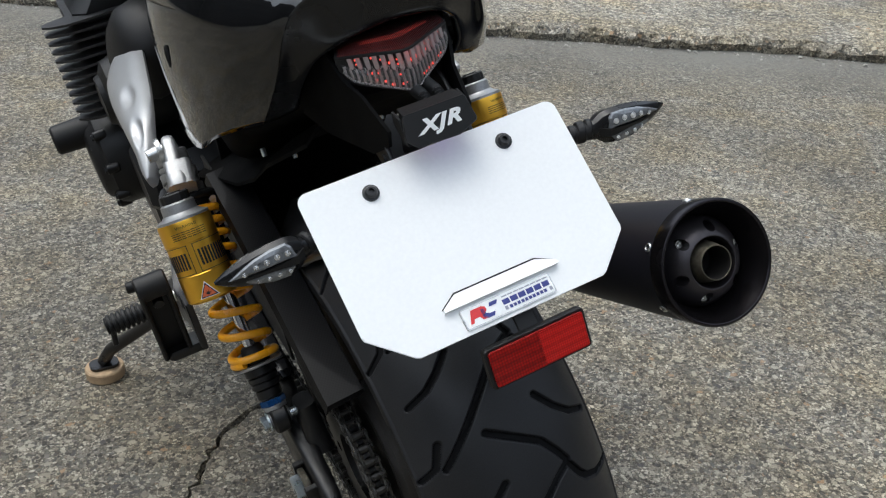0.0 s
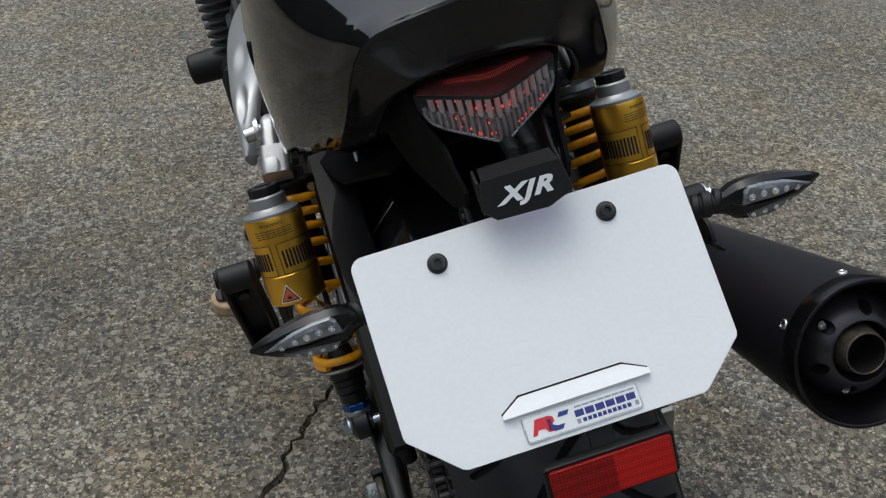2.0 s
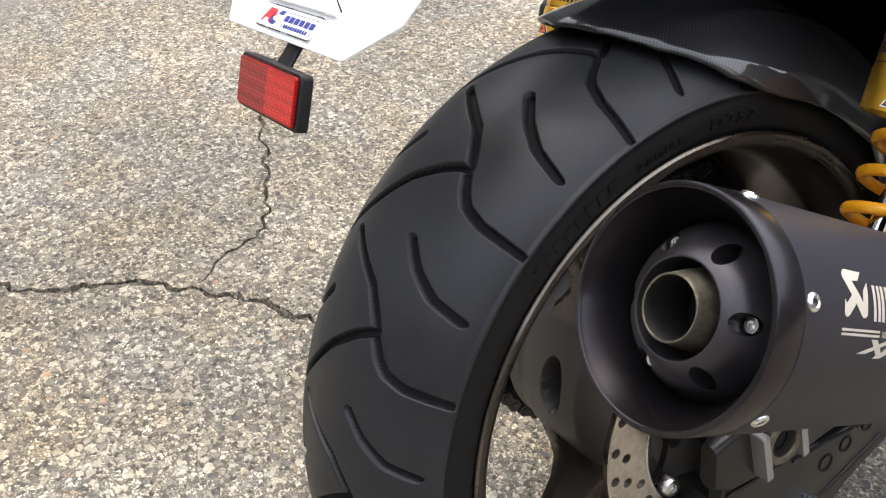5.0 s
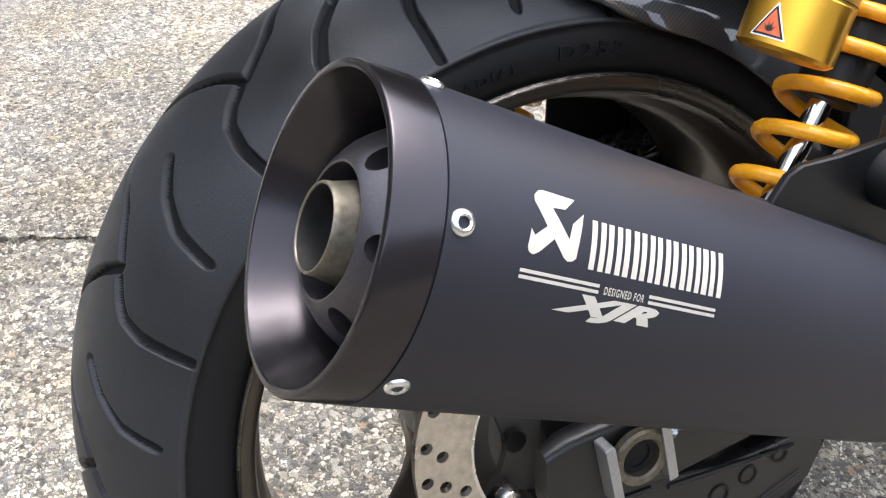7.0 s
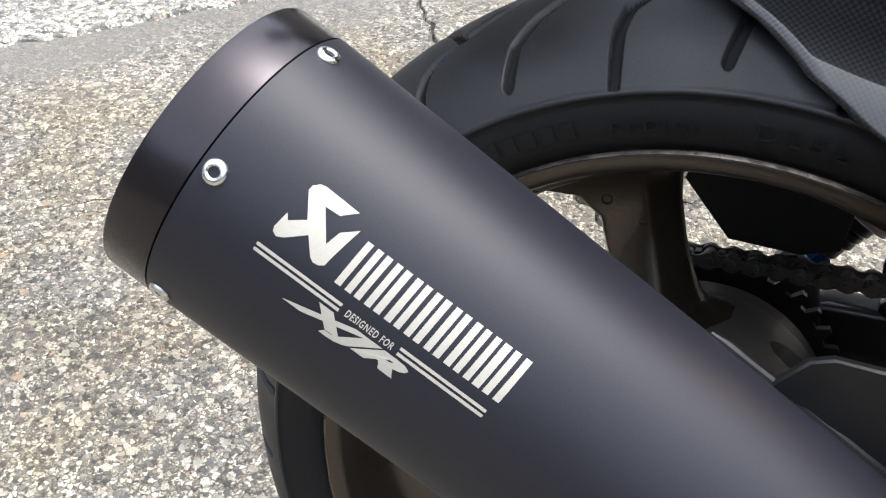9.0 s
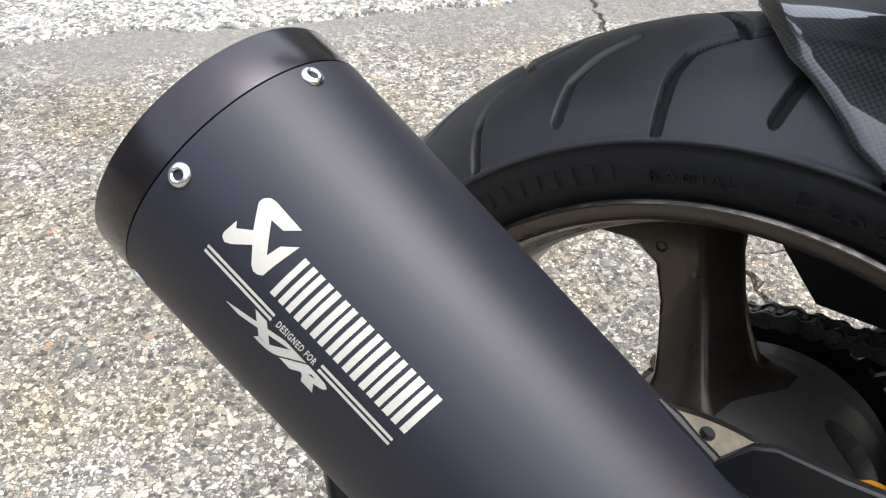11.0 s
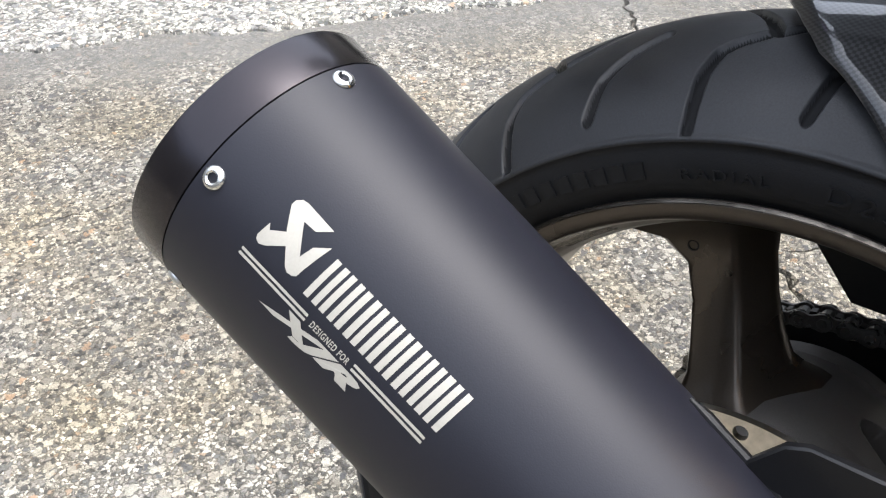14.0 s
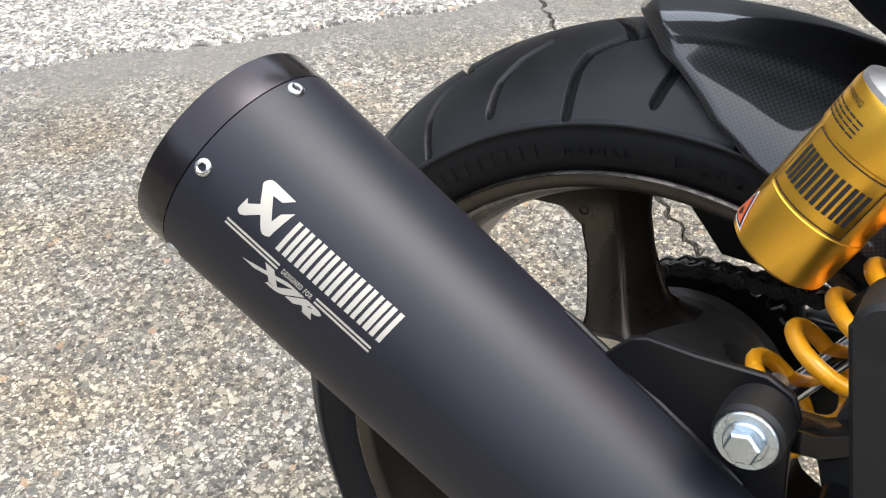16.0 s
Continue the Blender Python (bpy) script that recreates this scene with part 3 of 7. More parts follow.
# ---- motorcycle: it leans on its side stand; its own frame has the rear axle at the origin ----
BIKE = pose(-0.0029, 0.0098, 0.3115, 0, -12.34, 0)
bike = new("motorcycle")
bike.matrix_world = BIKE
tagged(bike, "black naked motorcycle with gold shocks leaning on its side stand", "motorcycle")

WHEEL_AT = Vector((0, -0.0115, -0.0175))
TR, TC, TX = 0.3152, 0.1047, 0.0888  # tyre radius, crown radius, half width of the tread


# Groove lines of one pitch: (degrees from the joint, x) ending at the given half width and depth.
PITCH = 24.4
LINES = [
    ([(10.5, -0.025), (5.3, 0.020), (2.5, 0.031), (0.2, 0.0382)], 0.0026, 0.0055),
    ([(0, 0.0378), (-1.6, 0.022), (-4.6, 0.000), (-8.0, -0.018), (-17.2, -0.067)], 0.0024, 0.0055),
    ([(-1.0, 0.0400), (-3.2, 0.0465), (-4.6, 0.053), (-5.6, 0.066), (-5.9, 0.0880)], 0.0026, 0.0055),
    ([(-11.6, 0.0325), (-14.8, 0.047), (-17.2, 0.063), (-18.3, 0.0805)], 0.0026, 0.0050),
    ([(1.5, -0.026), (-1.2, -0.041), (-3.2, -0.056), (-4.2, -0.074)], 0.0024, 0.0050),
    ([(-12.5, -0.066), (-16.5, -0.074), (-18.0, -0.088)], 0.0026, 0.0050),
]


def build_tyre():
    na, nx = 3000, 230
    xs = np.concatenate([np.linspace(-TX, TX, nx)])
    ang = np.arange(na) * 360.0 / na
    rr = TR - TC + np.sqrt(TC**2 - xs**2)
    depth = np.zeros((na, nx))
    for line, half, deep in LINES:
        for j in range(int(360 / PITCH) + 1):
            pitch = 360.0 / 15
            base = 53.7 + j * pitch
            stretch = pitch / PITCH
            for (a0, x0), (a1, x1) in zip(line, line[1:]):
                lo, hi = base + min(a0, a1) * stretch - 1.2, base + max(a0, a1) * stretch + 1.2
                ia = np.arange(int(lo / 360 * na), int(hi / 360 * na) + 1)
                aa = (ia * 360.0 / na - base)[:, None]
                s = np.radians(1.0) * 0.30
                pu, pv = aa * s, xs[None, :]
                au, av, bu, bv = a0 * stretch * s, x0 * 0.982, a1 * stretch * s, x1 * 0.982
                t = np.clip(((pu - au) * (bu - au) + (pv - av) * (bv - av)) / ((bu - au) ** 2 + (bv - av) ** 2 + 1e-12), 0, 1)
                d = np.hypot(pu - au - t * (bu - au), pv - av - t * (bv - av))
                cut = 1.15 * deep * np.clip((half + 0.0015 - d) / 0.0020, 0, 1)
                rows = ia % na
                depth[rows] = np.maximum(depth[rows], cut)
    rad = rr[None, :] - depth
    # side walls on both sides, from the tread's edge to the rim
    wall = [(0.0906, 0.2654), (0.0915, 0.2640), (0.0912, 0.2626), (0.0898, 0.2618), (0.0903, 0.2580), (0.0909, 0.2540), (0.0910, 0.2490), (0.0898, 0.2420), (0.0868, 0.2362), (0.0835, 0.2340), (0.0815, 0.2295), (0.0760, 0.2210)]
    xr, rw = np.array([w[0] for w in wall]), np.array([w[1] for w in wall])
    allx = np.concatenate([-xr[::-1], xs, xr])
    allr = np.concatenate([np.tile(rw[::-1], (na, 1)), rad, np.tile(rw, (na, 1))], 1)
    n = len(allx)
    th = np.radians(ang)[:, None]
    co = np.stack([np.tile(allx, (na, 1)), -allr * np.cos(th), allr * np.sin(th)], -1).reshape(-1, 3)
    # the tread is pressed flat where it stands on the ground
    world_z = BIKE[2][0] * co[:, 0] + BIKE[2][1] * (co[:, 1] + WHEEL_AT.y) + BIKE[2][2] * (co[:, 2] + WHEEL_AT.z) + BIKE[2][3]
    co[:, 2] += np.maximum(0.0, 0.001 - world_z)
    i, j = np.meshgrid(np.arange(na), np.arange(n - 1), indexing="ij")
    i2 = (i + 1) % na
    quads = np.stack([i * n + j, i * n + j + 1, i2 * n + j + 1, i2 * n + j], -1).reshape(-1, 4)
    me = bpy.data.meshes.new("tyre")
    me.vertices.add(len(co)), me.vertices.foreach_set("co", co.ravel())
    me.loops.add(quads.size), me.loops.foreach_set("vertex_index", quads.ravel())
    me.polygons.add(len(quads)), me.polygons.foreach_set("loop_start", np.arange(len(quads)) * 4)
    me.update(calc_edges=True)
    me.validate()
    me.shade_smooth()
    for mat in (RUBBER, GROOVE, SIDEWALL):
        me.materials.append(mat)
    # deep cells take the groove rubber, whose colour holds their shade
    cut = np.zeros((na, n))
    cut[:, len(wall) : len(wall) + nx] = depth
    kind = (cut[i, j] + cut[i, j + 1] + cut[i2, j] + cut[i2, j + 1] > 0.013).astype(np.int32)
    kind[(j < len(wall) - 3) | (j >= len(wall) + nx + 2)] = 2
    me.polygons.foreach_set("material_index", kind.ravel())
    ob = new("rear_tyre", me)
    ob.parent, ob.location = bike, WHEEL_AT
    return tagged(ob, "wide black radial rear tyre with curved grooves")


tyre = build_tyre()

# raised letters on the side wall, read from outside with their feet to the hub
for words, mid, size in (("RADIAL", 76.3, 0.0080), ("D252", 93.0, 0.0125)):
    flat = text_mesh(words, size, 0.0, "CENTER", 1.25)
    bm = bmesh.new()

    def on_wall(x, y, mid=mid, lift=0.0):
        r = 0.2435 + y
        a = radians(mid) + x * 1.42 / 0.246
        return Vector((0.0894 + (r - 0.2435) * 0.10 + 0.0006 + lift, -r * math.cos(a), r * math.sin(a)))

    lay(bm, flat, on_wall)
    raise_flat(bm, (0.0017, 0, 0))
    part("tyre_lettering", bm, SIDEWALL, tyre, "raised rubber lettering on the tyre's side wall", 0)
for k in range(8):
    bm, a = bmesh.new(), 47.6 + k * 2.6
    lay(bm, strip(-0.0038, 0.0, 0.0038, 0.0092, 2), lambda x, y, a=a: Vector((0.0896 + y * 0.10 + 0.0005, -(0.2435 + y) * math.cos(radians(a) + x / 0.248), (0.2435 + y) * math.sin(radians(a) + x / 0.248))))
    raise_flat(bm, (0.0012, 0, 0))
    part("raised_mark", bm, SIDEWALL, tyre, "plain raised bar on the side wall", 0)


# ---- rear wheel ----
def wheel_at(x):
    return basis((x, 0, 0), (1, 0, 0), (0, -1, 0))


WHEEL = wheel_at(0)


def holed_plate(bm, m, outline, holes, low, high):
    """A plate with round or shaped holes right through it."""
    loops = [outline] + holes
    for h, flip in ((high, False), (low, True)):
        edges, rows = [], []
        for lp in loops:
            vs = [bm.verts.new(m @ Vector((x, y, h))) for x, y in lp]
            edges += [bm.edges.new((vs[i], vs[(i + 1) % len(vs)])) for i in range(len(vs))]
            rows.append(vs)
        bmesh.ops.triangle_fill(bm, use_beauty=True, edges=edges, normal=m.to_3x3() @ Vector((0, 0, 1)))
        if not flip:
            tops = rows
    for a, b in zip(tops, rows):
        for i in range(len(a)):
            j = (i + 1) % len(a)
            bm.faces.new((a[i], a[j], b[j], b[i]))


def build_wheel():
    bm = bmesh.new()
    outer = [(0.2270, 0.0760), (0.2312, 0.0805), (0.2314, 0.0842), (0.2290, 0.0862), (0.2255, 0.0858), (0.2225, 0.0842), (0.2200, 0.0826), (0.2186, 0.0798), (0.2180, 0.0745), (0.2166, 0.0722), (0.2152, 0.0655), (0.2134, 0.0638), (0.2122, 0.0565),
             (0.2104, 0.0548), (0.2088, 0.0455), (0.2068, 0.0425), (0.2056, 0.0300), (0.2050, 0.0150)]
    prof = outer + [(r, -x) for r, x in outer[::-1]] + [(0.211, -0.02), (0.211, 0.02), (0.2270, 0.0760)]
    revolve(bm, WHEEL, prof, 128, (False, False))
    ob = part("rear_wheel", bm, BRONZE, bike, "dark bronze three-spoke cast rear wheel", 40)
    ob.location = WHEEL_AT
    return ob


wheel = build_wheel()
# thin bead in lighter bronze, painting the highlight along the rim lip
for s in (-1, 1):
    bm = bmesh.new()
    revolve(bm, wheel_at(0.0852 * s), [(0.2299, -0.0014), (0.2313, 0.0), (0.2299, 0.0014), (0.2285, 0.0), (0.2299, -0.0014)], 128, (False, False))
    part("rim_edge", bm, RIM_EDGE, wheel, "rim edge with its highlight put into the colour", 60)
bm = bmesh.new()
hub_line = [(0.020, -0.085), (0.050, -0.085), (0.072, -0.078), (0.088, -0.058), (0.0935, -0.040)] + [(0.0955 - 0.0010 * abs(i - 24) / 24, -0.034 + 0.064 * i / 48) for i in range(49)] + [(0.091, 0.044), (0.082, 0.060), (0.072, 0.078), (0.066, 0.092), (0.022, 0.095)]
rings = []
for r, x in hub_line:
    ring = []
    for i in range(360):
        a = float(i)
        off = (a - 8.0 + 60.0) % 120.0 - 60.0
        inside = 1.0 - (off / 17.0) ** 2 - ((x + 0.001) / 0.0135) ** 2
        deep = min(1.0, max(0.0, inside * 2.2))
        rr = r - 0.024 * deep * deep * (3 - 2 * deep)
        ring.append(Vector((x, -rr * math.cos(radians(a)), rr * math.sin(radians(a)))))
    rings.append(ring)
ring_loft(bm, rings)
part("hub", bm, CAST_BRONZE, wheel, "dark bronze wheel hub with oval pockets", 40)
for k in range(3):
    a = radians(68.7 + 120 * k)
    out, across = Vector((0, -math.cos(a), math.sin(a))), Vector((0, math.sin(a), math.cos(a)))
    rings = []
    for r, w, lo, hi in ((0.080, 0.046, -0.036, 0.052), (0.090, 0.038, -0.030, 0.048), (0.098, 0.0305, -0.022, 0.043), (0.108, 0.0262, -0.013, 0.038), (0.125, 0.0245, -0.007, 0.032),
                         (0.150, 0.0235, -0.005, 0.024), (0.174, 0.0245, -0.006, 0.022), (0.190, 0.0275, -0.008, 0.024), (0.200, 0.036, -0.014, 0.028), (0.2075, 0.050, -0.022, 0.034)):
        c = []
        v = w + 5.0 * max(0.0, r - 0.183) ** 1.25
        for px, x in ((-v, lo + 0.006), (-v, hi - 0.007), (-v + 0.002, hi - 0.0025), (-v + 0.006, hi), (-0.2 * w, hi + 0.0006), (0.20 * w, hi), (0.30 * w, hi - 0.0012), (0.38 * w, hi - 0.0040), (0.92 * w, lo + (hi - lo) * 0.42), (w, lo + (hi - lo) * 0.30), (w, lo + 0.004), (w - 0.004, lo), (-v + 0.006, lo)):
            c.append(out * r + across * px + Vector((x, 0, 0)))
        rings.append(c)
    bm = bmesh.new()
    ring_loft(bm, rings)
    part("spoke", bm, BRONZE, wheel, "", 32)
    a = radians(63.8 + 120 * k)
    bm = bmesh.new()
    # the hole is a black button, its shade given by the colour
    revolve(bm, basis((0.0228, -0.1867 * math.cos(a), 0.1867 * math.sin(a)), (1, 0, 0)), [(0.0034, 0.0), (0.0037, 0.0014), (0.0028, 0.0016), (0.0024, 0.0004)], 16)
    part("spoke_plug", bm, SOOT_SHADE, wheel, "small dark round hole in the spoke")

# cush drive drum and sprocket on the chain side
bm = bmesh.new()
revolve(bm, wheel_at(-0.05), [(0.040, 0.030), (0.074, 0.028), (0.086, 0.018), (0.089, 0.006), (0.089, -0.020), (0.084, -0.026), (0.040, -0.028)], 72)
part("sprocket_carrier", bm, CAST_BRONZE, wheel)
TEETH, SPR = 38, 0.0961
bm = bmesh.new()
teeth = []
for k in range(TEETH):
    for da, dr in ((-0.32, -0.004), (-0.12, 0.0045), (0.12, 0.0045), (0.32, -0.004)):
        a = 2 * math.pi * (k + da) / TEETH
        teeth.append(((SPR + dr) * math.cos(a), (SPR + dr) * math.sin(a)))
holed_plate(bm, wheel_at(-0.1), teeth, [circle(0.0075, 14, 0.066 * math.cos(radians(72 * k + 20)), 0.066 * math.sin(radians(72 * k + 20))) for k in range(5)] + [circle(0.042, 32)], -0.0035, 0.0035)
part("sprocket", bm, SATIN, wheel, "black steel chain sprocket", 20)

# brake disc, its carrier and bolts
bm = bmesh.new()
holes = []
for k in range(28):
    for row, (r, turn) in enumerate(((0.0940, 2.0), (0.1060, 8.6), (0.1175, 4.3))):
        if (k + row) % 3 == 0:
            continue
        a = radians(360.0 / 28 * k + turn)
        holes.append(circle(0.0043, 14, r * math.cos(a), r * math.sin(a)))
holed_plate(bm, wheel_at(0.104), circle(0.1253, 96), [circle(0.0845, 72)] + holes, -0.0025, 0.0025)
disc = part("brake_disc", bm, DISC, wheel, "drilled steel brake disc with worn face", 20)
bm = bmesh.new()
arms = []
for k in range(5):
    for da, r in ((-30, 0.060), (-16, 0.070), (-11, 0.0855), (11, 0.0855), (16, 0.070), (30, 0.060)):
        a = radians(37.0 + 72 * k + da)
        arms.append((r * math.cos(a), r * math.sin(a)))
holed_plate(bm, wheel_at(0.101), arms, [circle(0.030, 32)] + [circle(0.008, 16, 0.052 * math.cos(radians(1.0 + 72 * k)), 0.052 * math.sin(radians(1.0 + 72 * k))) for k in range(5)], -0.003, 0.003)
part("disc_carrier", bm, SATIN, wheel, "black disc carrier", 20)
bm = bmesh.new()
revolve(bm, wheel_at(0.104), [(0.0840, -0.0024), (0.0862, -0.0024), (0.0862, 0.0029), (0.0840, 0.0029), (0.0840, -0.0024)], 96, (False, False))
part("disc_lip", bm, STEEL, wheel, "bright machined inner lip of the disc")
for k in range(5):
    a = radians(37.0 + 72 * k)
    bm = bmesh.new()
    revolve(bm, wheel_at(0.106) @ pose(0.0730 * math.cos(a), 0.0730 * math.sin(a), 0), [(0.009, -0.006), (0.009, 0.0), (0.0075, 0.003), (0.004, 0.0035), (0.0035, 0.001)], 20)
    part("disc_bolt", bm, STEEL, wheel)

# ---- drive chain ----
CX = -0.1
LINK = 0.015875


def chain_path():
    """Points every pitch: lower run from the front, round the sprocket, upper run to the front."""
    pts, a = [], -92.0
    tilt = radians(5.0)
    low = [(0.36 - i * LINK, -SPR + 0.012 * ((0.36 - i * LINK) / 0.36)) for i in range(int(0.36 / LINK))]
    pts += low
    step = math.degrees(2 * math.asin(LINK / 2 / SPR))
    a = 270.0
    while a > 92.0:
        pts.append((SPR * math.cos(radians(a)), SPR * math.sin(radians(a))))
        a -= step
    y, z = SPR * math.cos(radians(a)), SPR * math.sin(radians(a))
    for i in range(30):
        pts.append((y + i * LINK * math.cos(tilt), z + i * LINK * math.sin(tilt)))
    return pts


def link_mesh(name, half, thick, waist):
    bm = bmesh.new()
    outline = []
    for c, a0 in ((LINK / 2, -90), (-LINK / 2, 90)):
        outline += [(c + 0.0068 * math.cos(radians(a0 + 30 * i)), 0.0068 * math.sin(radians(a0 + 30 * i))) for i in range(7)]
        outline.append((0, (1 if a0 < 0 else -1) * waist))
    for s in (-1, 1):
        slab(bm, basis((0, 0, 0), (0, 0, 1)), outline, s * half - thick / 2, s * half + thick / 2, 0.0004)
    return mesh_of(name, bm, CHAIN, 30)


path = chain_path()
bm = bmesh.new()
for y, z in path:
    rod(bm, (CX - 0.0125, y, z), (CX + 0.0125, y, z), 0.0035, 10)
    rod(bm, (CX - 0.0055, y, z), (CX + 0.0055, y, z), 0.0050, 10)
chain = part("drive_chain", bm, CHAIN, bike, "black drive chain with oily steel rollers")
chain.location = WHEEL_AT
inner_link, outer_link = link_mesh("chain_link_inner", 0.0070, 0.0022, 0.0046), link_mesh("chain_link_outer", 0.0098, 0.0022, 0.0046)
for i, ((y0, z0), (y1, z1)) in enumerate(zip(path, path[1:])):
    m = Matrix(((0, 0, 1), (y1 - y0, -(z1 - z0), 0), (z1 - z0, y1 - y0, 0)))
    m = Matrix([[*r] for r in m])
    for c in range(2):
        col = m.col[c].normalized()
        m.col[c] = col
    m4 = m.to_4x4()
    m4.translation = (CX, (y0 + y1) / 2, (z0 + z1) / 2)
    again("chain_link", outer_link if i % 2 else inner_link, m4, chain)

# ---- muffler ----
MC, MD = Vector((0.2548, -0.2025, 0.2158)), Vector((0.0019, -0.9098, 0.4151)).normalized()
MUF = basis(MC, MD)
R0, R1 = 0.0627, 0.0554


def muf_r(s):
    return R0 + (R1 - R0) * (-s) / 0.2


def on_can(s, deg, lift=0.0):
    """The can's surface at s along its axis (rearwards) and an angle (from the outside, upwards)."""
    r = muf_r(s) + lift
    return MUF @ Vector((r * math.cos(radians(deg)), r * math.sin(radians(deg)), s))


bm = bmesh.new()
prof = [(0.021, -0.420), (0.024, -0.405), (0.034, -0.385), (0.0425, -0.36), (0.0475, -0.335), (muf_r(-0.3), -0.30)] + [(muf_r(s), s) for s in (-0.25, -0.2, -0.15, -0.1, -0.05, -0.02, 0.0038)] + [(R0 - 0.0012, 0.0042), (R0 - 0.004, 0.0030), (R0 - 0.004, -0.01)]
revolve(bm, MUF, prof, 120, (False, False))
can = part("muffler", bm, MUFFLER, bike, "matt black conical exhaust muffler with cream markings", 30)
bm = bmesh.new()
revolve(bm, MUF, [(0.0600, 0.0040), (0.0618, 0.0042), (0.0628, 0.0046), (0.0631, 0.0237), (0.0627, 0.0246), (0.0620, 0.0250), (0.0601, 0.0250), (0.0594, 0.0245), (0.0586, 0.0225), (0.0552, 0.016), (0.0510, 0.006), (0.0470, -0.003), (0.0460, -0.0075)], 120, (False, False))
part("end_cap", bm, CAP, can, "black anodised flared end cap", 30)
# domed baffle with six bores sunk into it along the axis
bm = bmesh.new()
dome = [(0.0462, -0.0080), (0.0452, -0.0050), (0.0432, -0.0005), (0.0405, 0.0042), (0.0368, 0.0092), (0.0325, 0.0135), (0.0290, 0.0160), (0.0268, 0.0171), (0.0259, 0.0169), (0.0254, 0.0155), (0.0252, -0.0140), (0.0462, -0.0140), (0.0462, -0.0080)]
revolve(bm, MUF, dome, 96, (False, False))
bmesh.ops.remove_doubles(bm, verts=bm.verts, dist=1e-6)
baffle = part("baffle_plate", bm, BAFFLE, can, "sooty dark domed baffle inside the outlet", 30)
bm = bmesh.new()
for a in (70, 190, 310, 10, 130, 247):
    deep = -0.0070 if a in (70, 190, 310) else -0.0035
    revolve(bm, MUF @ pose(0.0355 * math.cos(radians(a)), 0.0355 * math.sin(radians(a)), 0), [(0.0056, deep), (0.0056, 0.03)], 28)
bmesh.ops.recalc_face_normals(bm, faces=bm.faces)
cutter = bpy.data.objects.new("cutter", bpy.data.meshes.new("cutter"))
bm.to_mesh(cutter.data)
bm.free()
scene.collection.objects.link(cutter)
cutter.parent = bike
cut = baffle.modifiers.new("bores", "BOOLEAN")
cut.operation, cut.object, cut.solver = "DIFFERENCE", cutter, "EXACT"
bpy.context.view_layer.update()
cut_mesh = bpy.data.meshes.new_from_object(baffle.evaluated_get(bpy.context.evaluated_depsgraph_get()))
baffle.modifiers.clear()
baffle.data = cut_mesh
cut_mesh.set_sharp_from_angle(angle=radians(30))
bpy.data.objects.remove(cutter)
bm = bmesh.new()
revolve(bm, MUF, [(0.0215, 0.0020), (0.0205, 0.0085), (0.0190, 0.0150), (0.0180, 0.0190), (0.0177, 0.0222), (0.0173, 0.0228), (0.0166, 0.0228), (0.0163, 0.0222)], 56, (False, False))
part("outlet_pipe", bm, PIPE, can, "scorched tan outlet pipe flaring to its foot")
bm = bmesh.new()
revolve(bm, MUF, [(0.0163, 0.0222), (0.0160, 0.0190), (0.0156, -0.09), (0.001, -0.09)], 56, (False, True))
part("pipe_bore", bm, BORE, can, "sooty inside of the outlet pipe")
bm = bmesh.new()
revolve(bm, MUF, [(0.0455, -0.012), (0.001, -0.012)], 40, (False, True))
part("baffle_back", bm, SOOT_SHADE, can, "sooted inside of the muffler")
bm = bmesh.new()
revolve(bm, Matrix(), [(0.0046, -0.002), (0.0046, 0.0020), (0.0040, 0.0036), (0.0023, 0.0037), (0.0019, 0.0004), (0.0004, 0.0003)], 20)
screw_mesh = mesh_of("outlet_screw", bm, STEEL)
for a in (130, 10, 247):
    again("outlet_screw", screw_mesh, MUF @ pose(0.0355 * math.cos(radians(a)), 0.0355 * math.sin(radians(a)), 0.0012), can)
bm = bmesh.new()
revolve(bm, Matrix(), [(0.0045, -0.0008), (0.0048, 0.0001), (0.0045, 0.0010), (0.0037, 0.0016), (0.0028, 0.0017), (0.0021, 0.0011), (0.0019, -0.0030), (0.0005, -0.0031)], 28)
rivet_mesh = mesh_of("rivet", bm, STEEL)
for a in (25.3, 85.5, 145.7, -34, 206, 266):
    n = MUF.to_3x3() @ Vector((math.cos(radians(a)), math.sin(radians(a)), 0.0))
    again("rivet", rivet_mesh, basis(on_can(-0.0022, a), n, MD), can)


# cream markings on the can: x runs forwards from s = -0.0276, y upwards round the can from 15.3 degrees
def on_print(x, y, lift=0.00025):
    s = -0.0276 - x
    return on_can(s, 15.3 + math.degrees(y / muf_r(s)), lift)


for y in (0.0, -0.0022):
    for x0, x1 in ((0.0, 0.036), (0.0606, 0.0965)):
        bm = bmesh.new()
        lay(bm, strip(x0, y - 0.0006, x1, y + 0.0006, 6), on_print)
        part("printed_rule", bm, PRINT, can, "thin cream rule", 0)
bm = bmesh.new()
pts, faces = text_mesh("DESIGNED FOR", 0.0040, 0.12, "CENTER", 1.2, 0.02)
lay(bm, (pts, faces), lambda x, y: on_print(0.0483 + x * 0.62, y - 0.0026))
part("can_lettering", bm, PRINT, can, "small cream lettering", 0)
bm = bmesh.new()
pts, faces = text_mesh("XJR", 0.0125, 0.5, "LEFT", 1.02, 0.055)
wide = max(p[0] for p in pts)
lay(bm, (pts, faces), lambda x, y: on_print(0.0215 + x * 0.046 / wide, y * 0.74 - 0.0108))
part("can_lettering", bm, PRINT, can, "slanted cream model lettering", 0)
x = 0.0292
